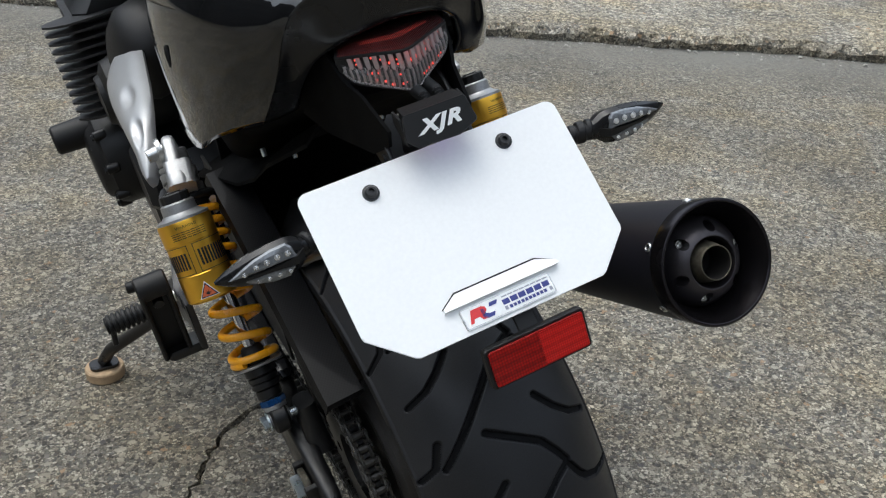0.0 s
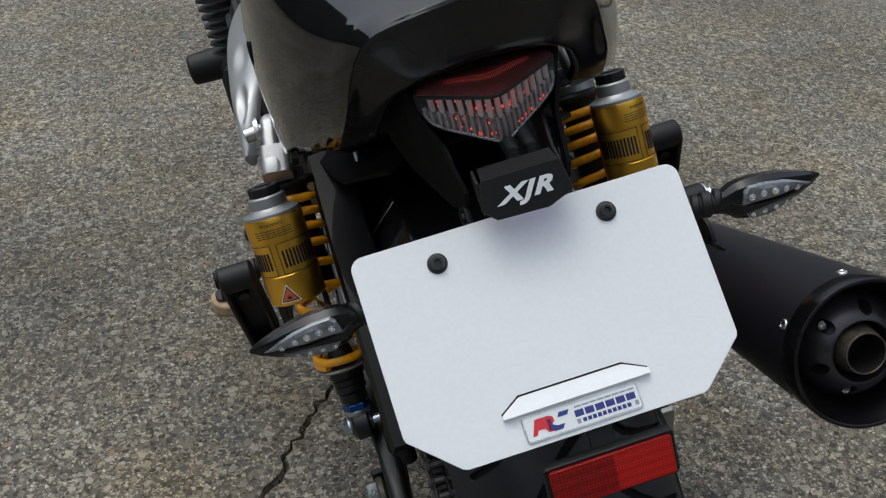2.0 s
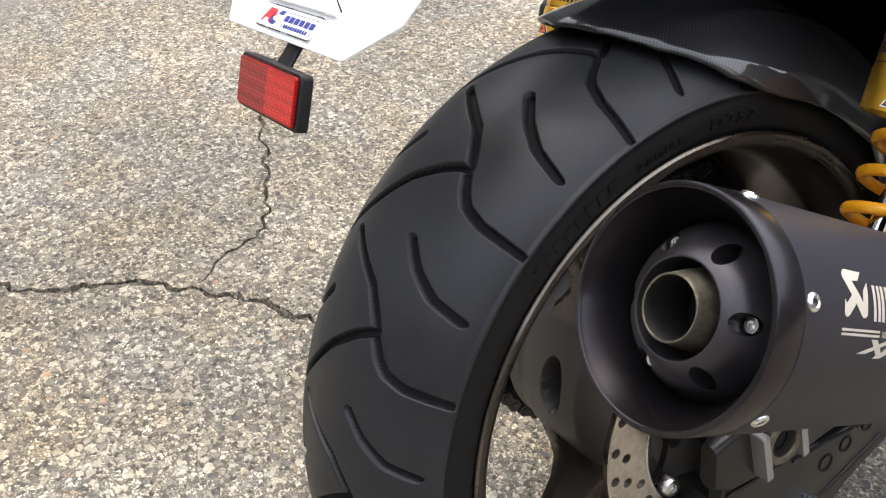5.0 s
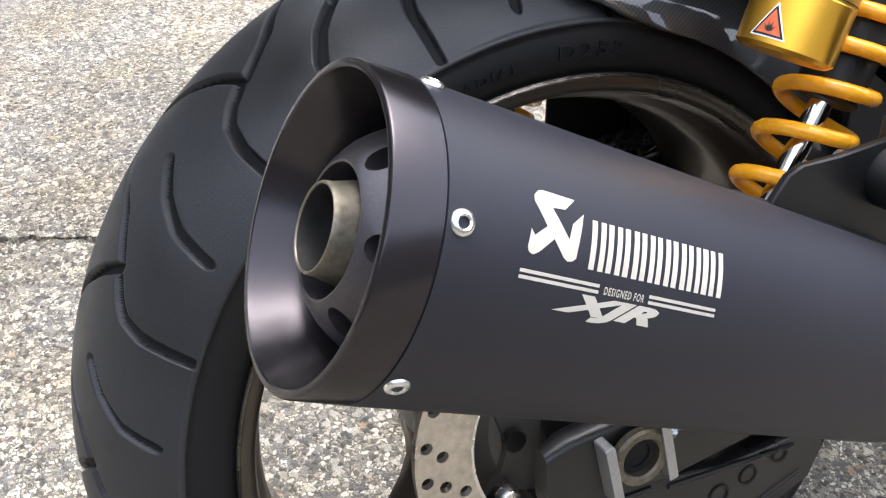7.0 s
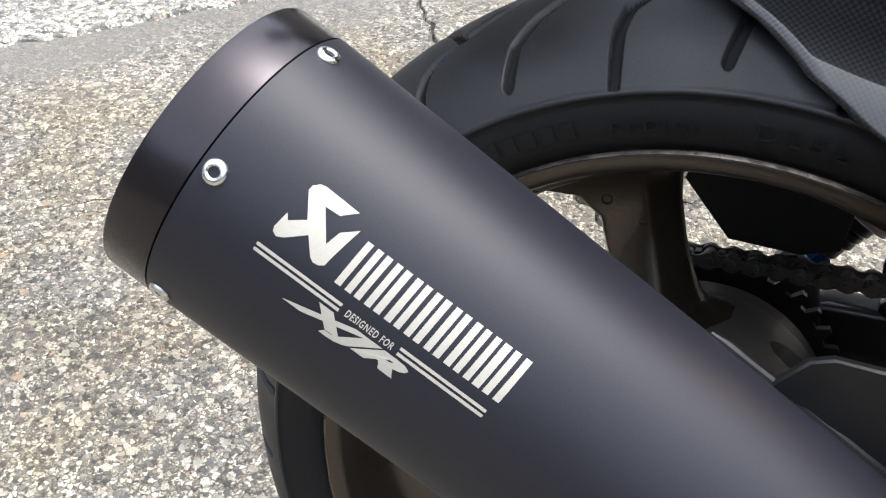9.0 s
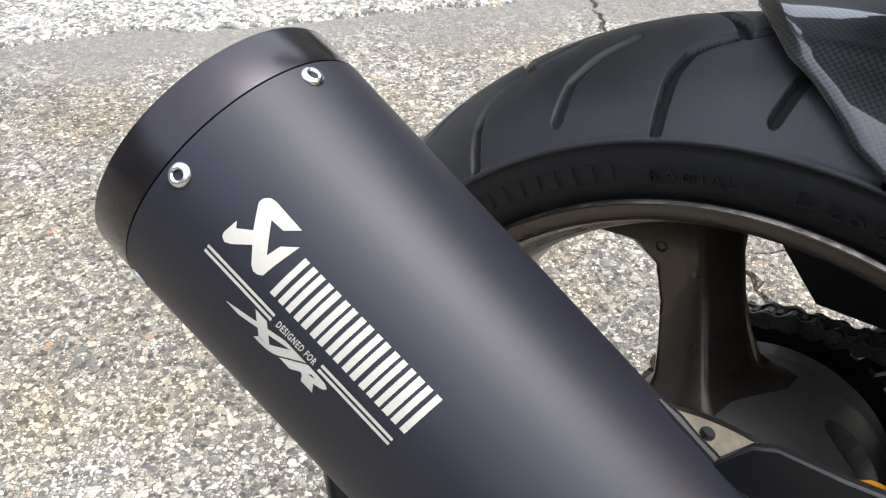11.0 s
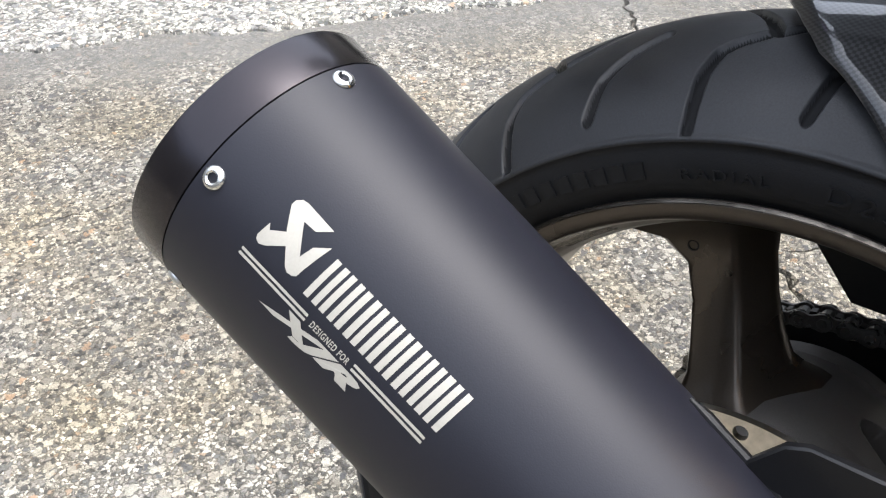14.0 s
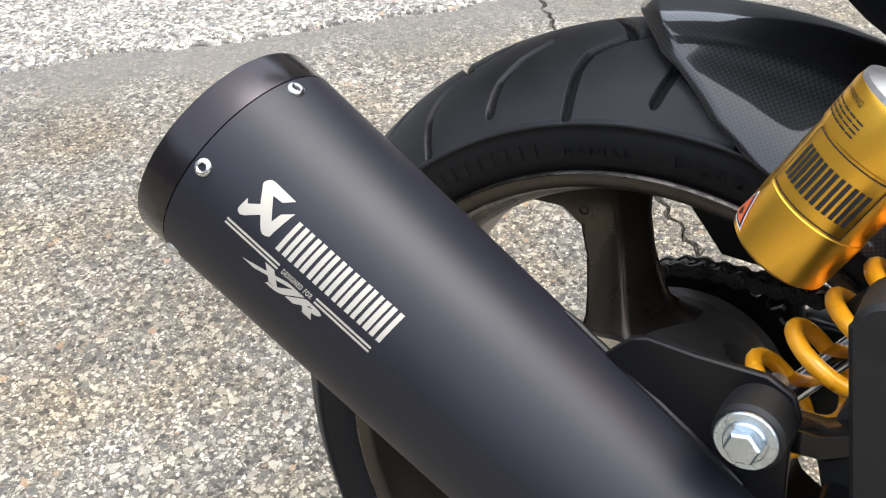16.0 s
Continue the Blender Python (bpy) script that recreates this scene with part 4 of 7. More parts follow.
for w in (0.0068, 0.0068, 0.0072, 0.0068, 0.0070, 0.0072, 0.0066, 0.0030, 0.0070):
    # plain slim bars, two to a mark
    bm = bmesh.new()
    put = lambda u, v: on_print(u + (v - 0.005) * 0.06, v)
    leg = w if w < 0.004 else w * 0.37
    lay(bm, sheet(x, 0.0050, x + leg, 0.0230, 1, 6), put)
    if w > 0.004:
        lay(bm, sheet(x + w - leg, 0.0050, x + w, 0.0230, 1, 6), put)
    part("can_brand_mark", bm, PRINT, can, "plain cream mark", 0)
    x += w + 0.0013
bm = bmesh.new()
emblem = [bm.verts.new((x, y, 0)) for x, y in ((0.0037, 0.0250), (0.0038, 0.0270), (0.0057, 0.0290), (0.0079, 0.0295), (0.0222, 0.0289), (0.0175, 0.0242), (0.0117, 0.0238), (0.0195, 0.0138), (0.0209, 0.0196), (0.0261, 0.0242),
                                               (0.0237, 0.0108), (0.0233, 0.0076), (0.0217, 0.0064), (0.0195, 0.0060), (0.0176, 0.0071), (0.0129, 0.0127), (0.0067, 0.0071), (0.0042, 0.0058), (0.0023, 0.0066), (0.0017, 0.0082), (0.0026, 0.0147), (0.0043, 0.0126), (0.0095, 0.0166))]
bmesh.ops.triangle_fill(bm, edges=[bm.edges.new((emblem[i - 1], emblem[i])) for i in range(len(emblem))], use_beauty=True)
bmesh.ops.subdivide_edges(bm, edges=bm.edges, cuts=3, use_grid_fill=True)
for v in bm.verts:
    v.co = on_print(v.co.x, v.co.y)
part("can_emblem", bm, PRINT, can, "plain cream angular emblem", 0)

# hanger of the muffler with its rubber bush and bolt
bm = bmesh.new()
hang = basis((0.2375, 0, 0), (1, 0, 0), (0, 1, 0))
top_line = [(0.001, 0.158), (0.007, 0.178), (0.018, 0.192), (0.026, 0.1955), (0.050, 0.1960), (0.084, 0.199), (0.097, 0.194), (0.103, 0.182), (0.102, 0.166), (0.112, 0.110), (0.100, 0.100), (0.080, 0.110), (0.040, 0.130)]
slab(bm, hang, top_line, -0.0025, 0.0025, 0.001)
hanger = part("muffler_hanger", bm, HANGER, bike, "glossy black welded hanger plate of the muffler")
bm = bmesh.new()
rod(bm, (0.236, 0.0852, 0.1785), (0.262, 0.0852, 0.1785), 0.0165, 32, soft=0.002)
part("rubber_bush", bm, PLASTIC, hanger)
bm = bmesh.new()
rod(bm, (0.2622, 0.0852, 0.1785), (0.2648, 0.0852, 0.1785), 0.0143, 36, soft=0.0006)
part("washer", bm, ZINC, hanger, "zinc-plated washer")
bm = bmesh.new()
rod(bm, (0.2646, 0.0852, 0.1785), (0.2665, 0.0852, 0.1785), 0.0100, 28, soft=0.0008)
slab(bm, basis((0.2662, 0.0852, 0.1785), (1, 0, 0), (0, 1, 0.3)), hexagon(0.0083), 0, 0.0060, 0.0012)
part("hanger_bolt", bm, ZINC, hanger, "zinc-plated hexagon bolt")
bm = bmesh.new()
sweep(bm, [on_can(-0.178 - 0.009 * i, 110 - 0.5 * i, 0.0004) for i in range(14)], 0.0024, 10, [0.0012 if i in (0, 13) else 0.0024 + 0.0004 * (i % 2) for i in range(14)])
part("weld_bead", bm, HANGER, hanger, "painted weld bead along the can")
bm = bmesh.new()
rod(bm, (0.205, 0.0852, 0.1785), (0.236, 0.0852, 0.1785), 0.0052, 14)
slab(bm, basis((0.221, 0.0852, 0.1785), (1, 0, 0), (0, 1, 0.2)), hexagon(0.0092), 0, 0.008, 0.0010)
part("hanger_nut", bm, ZINC, hanger, "zinc-plated nut on the thread")
bm = bmesh.new()
sweep(bm, [MUF @ Vector((0, 0, -0.39)), MUF @ Vector((-0.003, 0, -0.45)), MUF @ Vector((-0.02, -0.01, -0.52)), (0.205, 0.34, -0.055), (0.185, 0.46, -0.085), (0.16, 0.60, -0.10)], 0.026, 24)
part("link_pipe", bm, INNER, bike, "dull steel exhaust link pipe")


# ---- rear shocks ----
def rear_shock(side):
    """Twin shock with a yellow spring, a gold reservoir behind it and a silver head; side is 1 for the exhaust side."""
    sx = lambda p: Vector((p[0] * side, p[1], p[2]))
    low, axis = Vector((0.1615, 0.040, 0.066)), Vector((0.0, 0.5004, 0.8658)).normalized()
    at = lambda d, o=(0, 0, 0): sx(low + axis * d + Vector(o))
    up = (sx(axis) - Vector()).normalized()
    bm = bmesh.new()
    for d0, d1, r in ((0.018, 0.030, 0.0150), (0.0305, 0.038, 0.0172), (0.0385, 0.046, 0.0176), (0.0465, 0.058, 0.0190)):
        rod(bm, at(d0), at(d1), r, 32, soft=0.0015)
    body = part("shock_absorber", bm, SATIN, bike, "twin rear shock absorber with yellow spring and gold reservoir")
    bm = bmesh.new()
    rod(bm, at(0.0575), at(0.0605), 0.0292, 40, soft=0.001)
    part("spring_seat", bm, CAST, body)
    bm = bmesh.new()
    # heights of the coil turn by turn: wide below, close together above
    turns = ((0.0, 0.0655), (1.0, 0.0700), (2.0, 0.0985), (3.0, 0.1275), (4.0, 0.1550), (5.0, 0.1800), (6.0, 0.2010), (7.0, 0.2180), (8.0, 0.2330), (9.0, 0.2470), (9.7, 0.2520))
    coil, m = [], basis((0, 0, 0), up)
    for i in range(int(9.7 * 28) + 1):
        t = i / 28
        a = 2 * math.pi * t + (5.4 if side > 0 else 2.2)
        h = float(np.interp(t, [q[0] for q in turns], [q[1] for q in turns]))
        coil.append(at(h) + m.to_3x3() @ Vector((0.0252 * math.cos(a), 0.0252 * math.sin(a) * side, 0)))
    sweep(bm, coil, 0.0047, 10)
    part("spring", bm, YELLOW, body, "yellow coil spring", 60)
    bm = bmesh.new()
    rod(bm, at(0.06), at(0.18), 0.0070, 24)
    part("damper_rod", bm, CHROME, body, "chromed damper rod")
    bm = bmesh.new()
    rod(bm, at(0.058), at(0.082), 0.0165, 24, 0.012)
    part("bump_stop", bm, PLASTIC, body)
    bm = bmesh.new()
    rod(bm, at(0.150), at(0.262), 0.0195, 28)
    rod(bm, at(0.2570), at(0.2660), 0.0300, 32, soft=0.003)
    part("damper_body", bm, PLASTIC, body)
    # lower eye
    bm = bmesh.new()
    rod(bm, at(0.004), at(0.020), 0.0125, 24)
    rod(bm, at(-0.008, (-0.010, 0, 0)), at(-0.008, (0.010, 0, 0)), 0.0175, 32, soft=0.003)
    part("lower_eye", bm, SATIN, body, "black lower mounting eye")
    bm = bmesh.new()
    rod(bm, at(-0.008, (-0.0125, 0, 0)), at(-0.008, (0.0125, 0, 0)), 0.0105, 28, soft=0.002)
    rod(bm, at(0.0035), at(0.0090), 0.0138, 28, soft=0.001)
    part("eye_bearing", bm, CAST, body, "silver bearing and collar of the lower eye")
    bm = bmesh.new()
    rod(bm, at(0.009), at(0.0165), 0.0150, 6, soft=0.001)
    part("lock_nut", bm, BLUE_ALLOY, body, "blue anodised lock nut")
    bm = bmesh.new()
    rod(bm, at(-0.008, (-0.024, 0, 0)), at(-0.008, (0.020, 0, 0)), 0.0055, 16)
    rod(bm, at(-0.008, (0.012, 0, 0)), at(-0.008, (0.0145, 0, 0)), 0.0115, 24)
    slab(bm, basis(at(-0.008, (0.0145, 0, 0)), (side, 0, 0), (0, 1, 0)), hexagon(0.0085), 0, 0.007, 0.001)
    part("lower_bolt", bm, ZINC, body, "zinc-plated lower mounting bolt")
    # stepped grey head with its forged arm and upper eye
    bm = bmesh.new()
    for d0, d1, r in ((0.266, 0.276, 0.0215), (0.2775, 0.284, 0.0200), (0.2855, 0.296, 0.0208), (0.2975, 0.303, 0.0192), (0.304, 0.318, 0.0182)):
        rod(bm, at(d0), at(d1), r, 32, soft=0.0012)
    rod(bm, at(0.266), at(0.326), 0.0150, 24, 0.011)
    part("damper_head", bm, CAST, body, "cast aluminium stepped head")
    bm = bmesh.new()
    eye, low_end = (Vector((0.1635, 0.2000, 0.3580)), Vector((0.1715, 0.1455, 0.3270))) if side > 0 else (Vector((0.1605, 0.1950, 0.3480)), Vector((0.1690, 0.1405, 0.3180)))
    fall = (eye - low_end).normalized()
    flat = basis((0, 0, 0), sx(fall), (1, 0, 0)).to_3x3()
    rings = []
    for d, w, h in ((0.014, 0.006, 0.010), (0.011, 0.013, 0.015), (0.004, 0.0165, 0.019), (-0.010, 0.0165, 0.019), (-0.026, 0.0150, 0.017), (-0.034, 0.0155, 0.018), (-0.038, 0.0215, 0.020), (-0.052, 0.0225, 0.021), (-0.0575, 0.019, 0.019)):
        c = sx(eye + fall * d)
        rings.append([c + flat @ Vector((px, py, 0)) for px, py in rounded(w, h, min(w, h) * 0.3, 3)])
    ring_loft(bm, rings)
    block(bm, basis(sx(eye - fall * 0.046 + Vector((0.0, 0.004, 0.0))) + Vector((0.012, 0, 0)), sx(fall), (1, 0, 0)), 0.016, 0.016, 0.016, 0.003)
    part("head_arm", bm, SILVER, body, "silver forged arm from the upper eye to the reservoir")
    bm = bmesh.new()
    rings = []
    for d, y in ((-0.030, 0.004), (-0.046, 0.006), (-0.066, 0.010)):
        c = sx(eye + fall * d + Vector((-0.004, y, 0.0)))
        rings.append([c + flat @ Vector((px, py, 0)) for px, py in rounded(0.030, 0.026, 0.006, 3)])
    ring_loft(bm, rings)
    part("head_bridge", bm, CAST, body, "grey cast bridge behind the arm")
    bm = bmesh.new()
    reach = 0.040 if side > 0 else 0.026
    rod(bm, sx(eye + Vector((0.006, 0, 0))), sx(eye + Vector((reach, 0, -0.002))), 0.0078, 20)
    rod(bm, sx(eye + Vector((0.0090, 0, 0))), sx(eye + Vector((0.0130, 0, 0))), 0.0145, 28)
    rod(bm, sx(eye + Vector((reach - 0.0160, 0, -0.001))), sx(eye + Vector((reach - 0.0115, 0, -0.001))), 0.0145, 28)
    part("upper_bolt", bm, STEEL, body, "polished upper mounting bolt")
    # reservoir: (distance along its own axis, radius)
    ra = sx(Vector((0, 0.412, 0.911)).normalized())
    rb = sx(Vector((0.1800, 0.0637, 0.2325) if side > 0 else (0.1800, 0.0655, 0.2260)))
    fat, tall = (0.90, 0.915) if side > 0 else (0.96, 0.88)
    rm = basis(rb, ra, (side, 0, 0)) @ Matrix.Diagonal((fat, fat, tall, 1.0))
    bm = bmesh.new()
    revolve(bm, rm, [(0.020, 0.001), (0.0265, 0.0), (0.0295, 0.0025), (0.0300, 0.0345), (0.02955, 0.0352), (0.02955, 0.0735), (0.0302, 0.0742), (0.0304, 0.098), (0.0298, 0.101), (0.020, 0.1015)], 64)
    can2 = part("reservoir", bm, GOLD, body, "gold anodised reservoir with printed labels", 30)
    bm = bmesh.new()
    revolve(bm, rm, [(0.0295, 0.1005), (0.0292, 0.104), (0.0225, 0.107), (0.0195, 0.110), (0.0190, 0.121), (0.0165, 0.123)], 48)
    part("reservoir_collar", bm, CAST, body, "cast aluminium reservoir collar")
    bm = bmesh.new()
    knob = []
    for i in range(48):
        r = 0.0166 if (i // 2) % 2 else 0.0158
        knob.append((r * math.cos(2 * math.pi * i / 48), r * math.sin(2 * math.pi * i / 48)))
    slab(bm, rm, knob, 0.122, 0.134, 0.0016)
    rod(bm, rm @ Vector((0, 0, 0.134)), rm @ Vector((0, 0, 0.1352)), 0.0085, 24)
    part("adjuster_knob", bm, PLASTIC, body, "black ribbed adjuster knob")

    # printed labels: x round the reservoir from its rear face, y along it
    def on_gold(x, y, lift=0.0004):
        h = y
        r = (0.0300 if h < 0.0348 else 0.02955 if h < 0.074 else 0.0303) + lift
        rear, turn = (270.0, 0.011) if side > 0 else (90.0, -0.0065)
        a = radians(rear) + (x + turn) / 0.030
        return rm @ Vector((r * math.cos(a), r * math.sin(a), h))

    bm = bmesh.new()
    pts, faces = text_mesh("WARNING", 0.0046, 0, "CENTER", 1.1)
    lay(bm, (pts, faces), lambda x, y: on_gold(x + 0.004, y + 0.0925))
    part("warning_text", bm, BLACK_INK, can2, "small black warning lettering", 0)
    bm = bmesh.new()
    for row in range(4):
        for k in range(7):
            lay(bm, strip(-0.015 + k * 0.0056, 0.0800 + row * 0.0025, -0.0102 + k * 0.0056, 0.0808 + row * 0.0025, 2), on_gold)
    tagged(part("printed_bar", bm, BLACK_INK, can2, "", 0), "rows of fine unreadable print", kind="stuff")
    for c in (-0.0300, 0.0285):
        bm = bmesh.new()
        hoop = [(x * k, y, k) for k in (1.0, 0.970) for x, y in [(-0.0262 + 0.0524 * i / 10, 0.0365 if k == 1.0 else 0.0372) for i in range(11)] + [(0.0262 - 0.0524 * i / 10, 0.0722 if k == 1.0 else 0.0715) for i in range(11)]]
        lay(bm, ([(c + x, y) for x, y, k in hoop], [(i, (i + 1) % 22, 22 + (i + 1) % 22, 22 + i) for i in range(22)]), on_gold)
        part("label_frame", bm, BLACK_INK, can2, "thin black frame", 0)
        for k in range(6):
            bm = bmesh.new()
            x0 = c - 0.0225 + k * 0.0077
            for u0, v0, u1, v1 in ((0.0, 0.0435, 0.0024, 0.0635), (0.0040, 0.0435, 0.0064, 0.0635)):
                lay(bm, strip(x0 + u0, v0, x0 + u1, v1, 1), on_gold)
            part("printed_brand_mark", bm, BLACK_INK, can2, "plain black mark", 0)
    for name, size, lift, mat, label in (("warning_sticker", 0.0128, 0.0003, WHITE, "white-edged triangular warning sticker"), ("sticker_frame", 0.0112, 0.0005, BLACK_INK, ""), ("sticker_field", 0.0090, 0.0007, WARN_RED, "orange-red field of the sticker")):
        bm = bmesh.new()
        tri = [(size * math.cos(radians(90 + 120 * k)), size * math.sin(radians(90 + 120 * k)) * 1.05 + 0.0120) for k in range(3)]
        fine = []
        for a, b in zip(tri, tri[1:] + tri[:1]):
            fine += [(a[0] + (b[0] - a[0]) * i / 5, a[1] + (b[1] - a[1]) * i / 5) for i in range(5)]
        pts = fine + [(sum(p[0] for p in tri) / 3, sum(p[1] for p in tri) / 3)]
        lay(bm, (pts, [(i, (i + 1) % 15, 15) for i in range(15)]), lambda x, y, lift=lift: on_gold(x, y, lift))
        part(name, bm, mat, can2, label, 0)
    bm = bmesh.new()
    for k in range(9):
        a = radians(12 + 19.5 * k)
        reach = 0.0052 if k % 2 else 0.0036
        tip = (reach * 0.9 * math.cos(a), 0.0092 + reach * 1.15 * math.sin(a))
        lay(bm, ([(0.0007 * math.sin(a), 0.0092 - 0.0007 * math.cos(a)), tip, (-0.0007 * math.sin(a), 0.0092 + 0.0007 * math.cos(a))], [(0, 1, 2)]), lambda x, y: on_gold(x, y, 0.0009))
    part("sticker_burst", bm, BLACK_INK, can2, "black burst on the sticker", 0)
    return body


rear_shock(1)
rear_shock(-1)

# ---- swing arm ----
for side in (1, -1):
    bm = bmesh.new()
    x = 0.142 * side if side > 0 else -0.145
    rings = []
    deeper = 0.0 if side > 0 else 1.0
    for y, z, w, h in ((-0.055, -0.004, 0.016, 0.040), (-0.040, -0.004, 0.020, 0.056), (0.030, 0.005 * deeper, 0.024, 0.066 + 0.010 * deeper), (0.075, 0.008 + 0.015 * deeper, 0.032, 0.062 + 0.030 * deeper), (0.16, 0.022 + 0.012 * deeper, 0.040, 0.066 + 0.024 * deeper), (0.34, 0.040 + 0.012 * deeper, 0.042, 0.076 + 0.024 * deeper), (0.56, 0.045 + 0.012 * deeper, 0.040, 0.080 + 0.024 * deeper)):
        rings.append([Vector((x - side * max(0, y - 0.05) * 0.05 + px, y, z + pz)) for px, pz in rounded(w, h, 0.007, 3)])
    ring_loft(bm, rings)
    arm = part("swing_arm", bm, SATIN, bike, "satin black swing arm leg")
    arm.location = WHEEL_AT
    for dy, dz in ((-0.0215, -0.002), (0.0193, 0.0025)):
        bm = bmesh.new()
        block(bm, basis((x + side * 0.016, dy + 0.006, dz + 0.0002), (side, 0, 0), (0, 0.982, 0.19)), 0.0070, 0.046, 0.016, 0.001)
        part("adjuster_plate", bm, CAST if side > 0 else SATIN, arm, "bare alloy adjuster plate" if side > 0 else "black adjuster plate")
    bm = bmesh.new()
    revolve(bm, basis((x + side * 0.017, 0.006, 0.003), (side, 0, 0)), [(0.0120, -0.004), (0.0200, -0.002), (0.0205, 0.003), (0.0190, 0.005), (0.0150, 0.005), (0.0135, 0.0035), (0.0130, -0.004)], 40, (False, False))
    ring = part("axle_ring", bm, PIPE, arm, "dull plated axle washer")
    bm = bmesh.new()
    if side > 0:
        # black colour carries the shade of the hollow
        revolve(bm, basis((x + 0.017, 0.006, 0.003), (1, 0, 0)), [(0.0128, -0.003), (0.0125, -0.0005), (0.0095, -0.001), (0.0090, -0.012), (0.002, -0.012)], 32)
        part("axle_end", bm, SOOT_SHADE, arm, "dark hollow axle end")
    else:
        slab(bm, basis((x - 0.021, 0.006, 0.003), (-1, 0, 0), (0, 1, 0)), hexagon(0.0155), 0, 0.012, 0.0015)
        part("axle_nut", bm, ZINC, arm, "plated axle nut")
    bm = bmesh.new()
    if side > 0:
        sweep(bm, [(x + 0.014, 0.028 + 0.0007 * i, 0.013 + 0.00008 * i) for i in range(26)], 0.004, 12, [0.0042 if i % 2 else 0.0034 for i in range(26)])
        slab(bm, basis((x + 0.014, 0.0285, 0.013), (0, 1, 0)), hexagon(0.0072), 0, 0.005, 0.0008)
    else:
        rod(bm, (x, -0.058, 0.0), (x, -0.075, 0.0), 0.004, 14)
        slab(bm, basis((x, -0.060, 0), (0, -1, 0)), hexagon(0.0075), 0, 0.006, 0.0008)
    part("adjuster_screw", bm, ZINC, arm, "zinc-plated adjuster screw")
    # lug that carries the shock
    bm = bmesh.new()
    rings = []
    for z, w, h in ((0.026, 0.030, 0.070), (0.055, 0.026, 0.046), (0.084, 0.022, 0.030)):
        rings.append([Vector((0.150 * side - side * 0.020 + px, 0.050 + py, z)) for px, py in rounded(w, h, 0.008, 3)])
    ring_loft(bm, rings)
    part("shock_lug", bm, SATIN, arm)

bm = bmesh.new()
rings = []
for y, z, w, h in ((0.098, 0.058, 0.010, 0.006), (0.104, 0.060, 0.022, 0.017), (0.112, 0.0605, 0.024, 0.020), (0.122, 0.0615, 0.024, 0.018), (0.126, 0.0615, 0.020, 0.012)):
    rings.append([Vector((-0.132 + px, y, z + pz)) for px, pz in rounded(w, h, min(w, h) * 0.3, 3)])
ring_loft(bm, rings)
part("chain_slider", bm, SHEEN, bike, "black rubber nose of the chain slider")
bm = bmesh.new()
rings = []
for y, z in ((0.123, 0.0625), (0.180, 0.0705), (0.300, 0.0845), (0.460, 0.0945)):
    rings.append([Vector((-0.134 + px, y, z + pz)) for px, pz in rounded(0.026, 0.018, 0.002, 2)])
ring_loft(bm, rings)
part("slider_rail", bm, SLIDER, bike, "glossy black flat rail along the top of the swing arm")

# brake caliper below the arm, on a long black torque bracket
bm = bmesh.new()
slab(bm, basis((0.136, 0, 0), (1, 0, 0), (0, 1, 0)), [(-0.050, -0.052), (0.020, -0.052), (0.075, -0.062), (0.150, -0.058), (0.170, -0.074), (0.160, -0.100), (0.112, -0.120), (0.078, -0.146), (0.046, -0.172), (0.010, -0.182), (-0.022, -0.180), (-0.046, -0.150), (-0.056, -0.110)], -0.008, 0.008, 0.002)
caliper = part("brake_caliper", bm, SATIN, bike, "black rear brake caliper on its bracket")
bm = bmesh.new()
slab(bm, basis((0.1, 0, 0), (1, 0, 0), (0, 1, 0)), [(-0.050, -0.070), (0.000, -0.080), (0.038, -0.115), (0.034, -0.160), (-0.020, -0.172), (-0.070, -0.130)], -0.030, 0.032, 0.006)
part("caliper_body", bm, SATIN, caliper)
bm = bmesh.new()
revolve(bm, basis((0.140, 0.0125, -0.1470), (1, 0, 0)), [(0.0260, -0.008), (0.0245, 0.004), (0.0215, 0.0095), (0.0185, 0.0090)], 36)
part("caliper_boss", bm, SATIN, caliper)
bm = bmesh.new()
revolve(bm, basis((0.1488, 0.0125, -0.1470), (1, 0, 0)), [(0.0185, -0.002), (0.0185, 0.0008), (0.0165, 0.0018), (0.0130, 0.0010), (0.004, 0.0014)], 36)
part("orange_cap", bm, ORANGE, caliper, "round orange plastic cap")
for y, z, r, mat in ((-0.043, -0.102, 0.0055, ZINC), (0.050, -0.1156, 0.009, ZINC), (-0.042, -0.134, 0.0095, SATIN)):
    bm = bmesh.new()
    rod(bm, (0.143, y, z), (0.1535, y, z), r, 24)
    slab(bm, basis((0.1535, y, z), (1, 0, 0), (0, 1, 0.2)), hexagon(r * 0.66), 0, 0.004, 0.0008)
    part("caliper_bolt", bm, mat, caliper)
bm = bmesh.new()
slab(bm, basis((0.1495, -0.042, -0.134), (1, 0, 0), (0, 1, 0.2)), hexagon(0.0062), 0.004, 0.0095, 0.0008)
part("pin_head", bm, ZINC, caliper, "zinc-plated pin head")
for y, z, r in ((0.100, -0.078, 0.0062), (0.128, -0.070, 0.0052), (0.075, -0.086, 0.0070)):
    bm = bmesh.new()
    # shallow black disc; the hole's shade is in its colour
    revolve(bm, basis((0.1440, y, z), (1, 0, 0)), [(r + 0.0022, -0.001), (r + 0.0016, 0.0012), (r, 0.0012), (r - 0.0006, -0.0004), (0.001, -0.0004)], 24)
    part("bracket_hole", bm, SOOT_SHADE, caliper, "dark round hole with a turned rim")
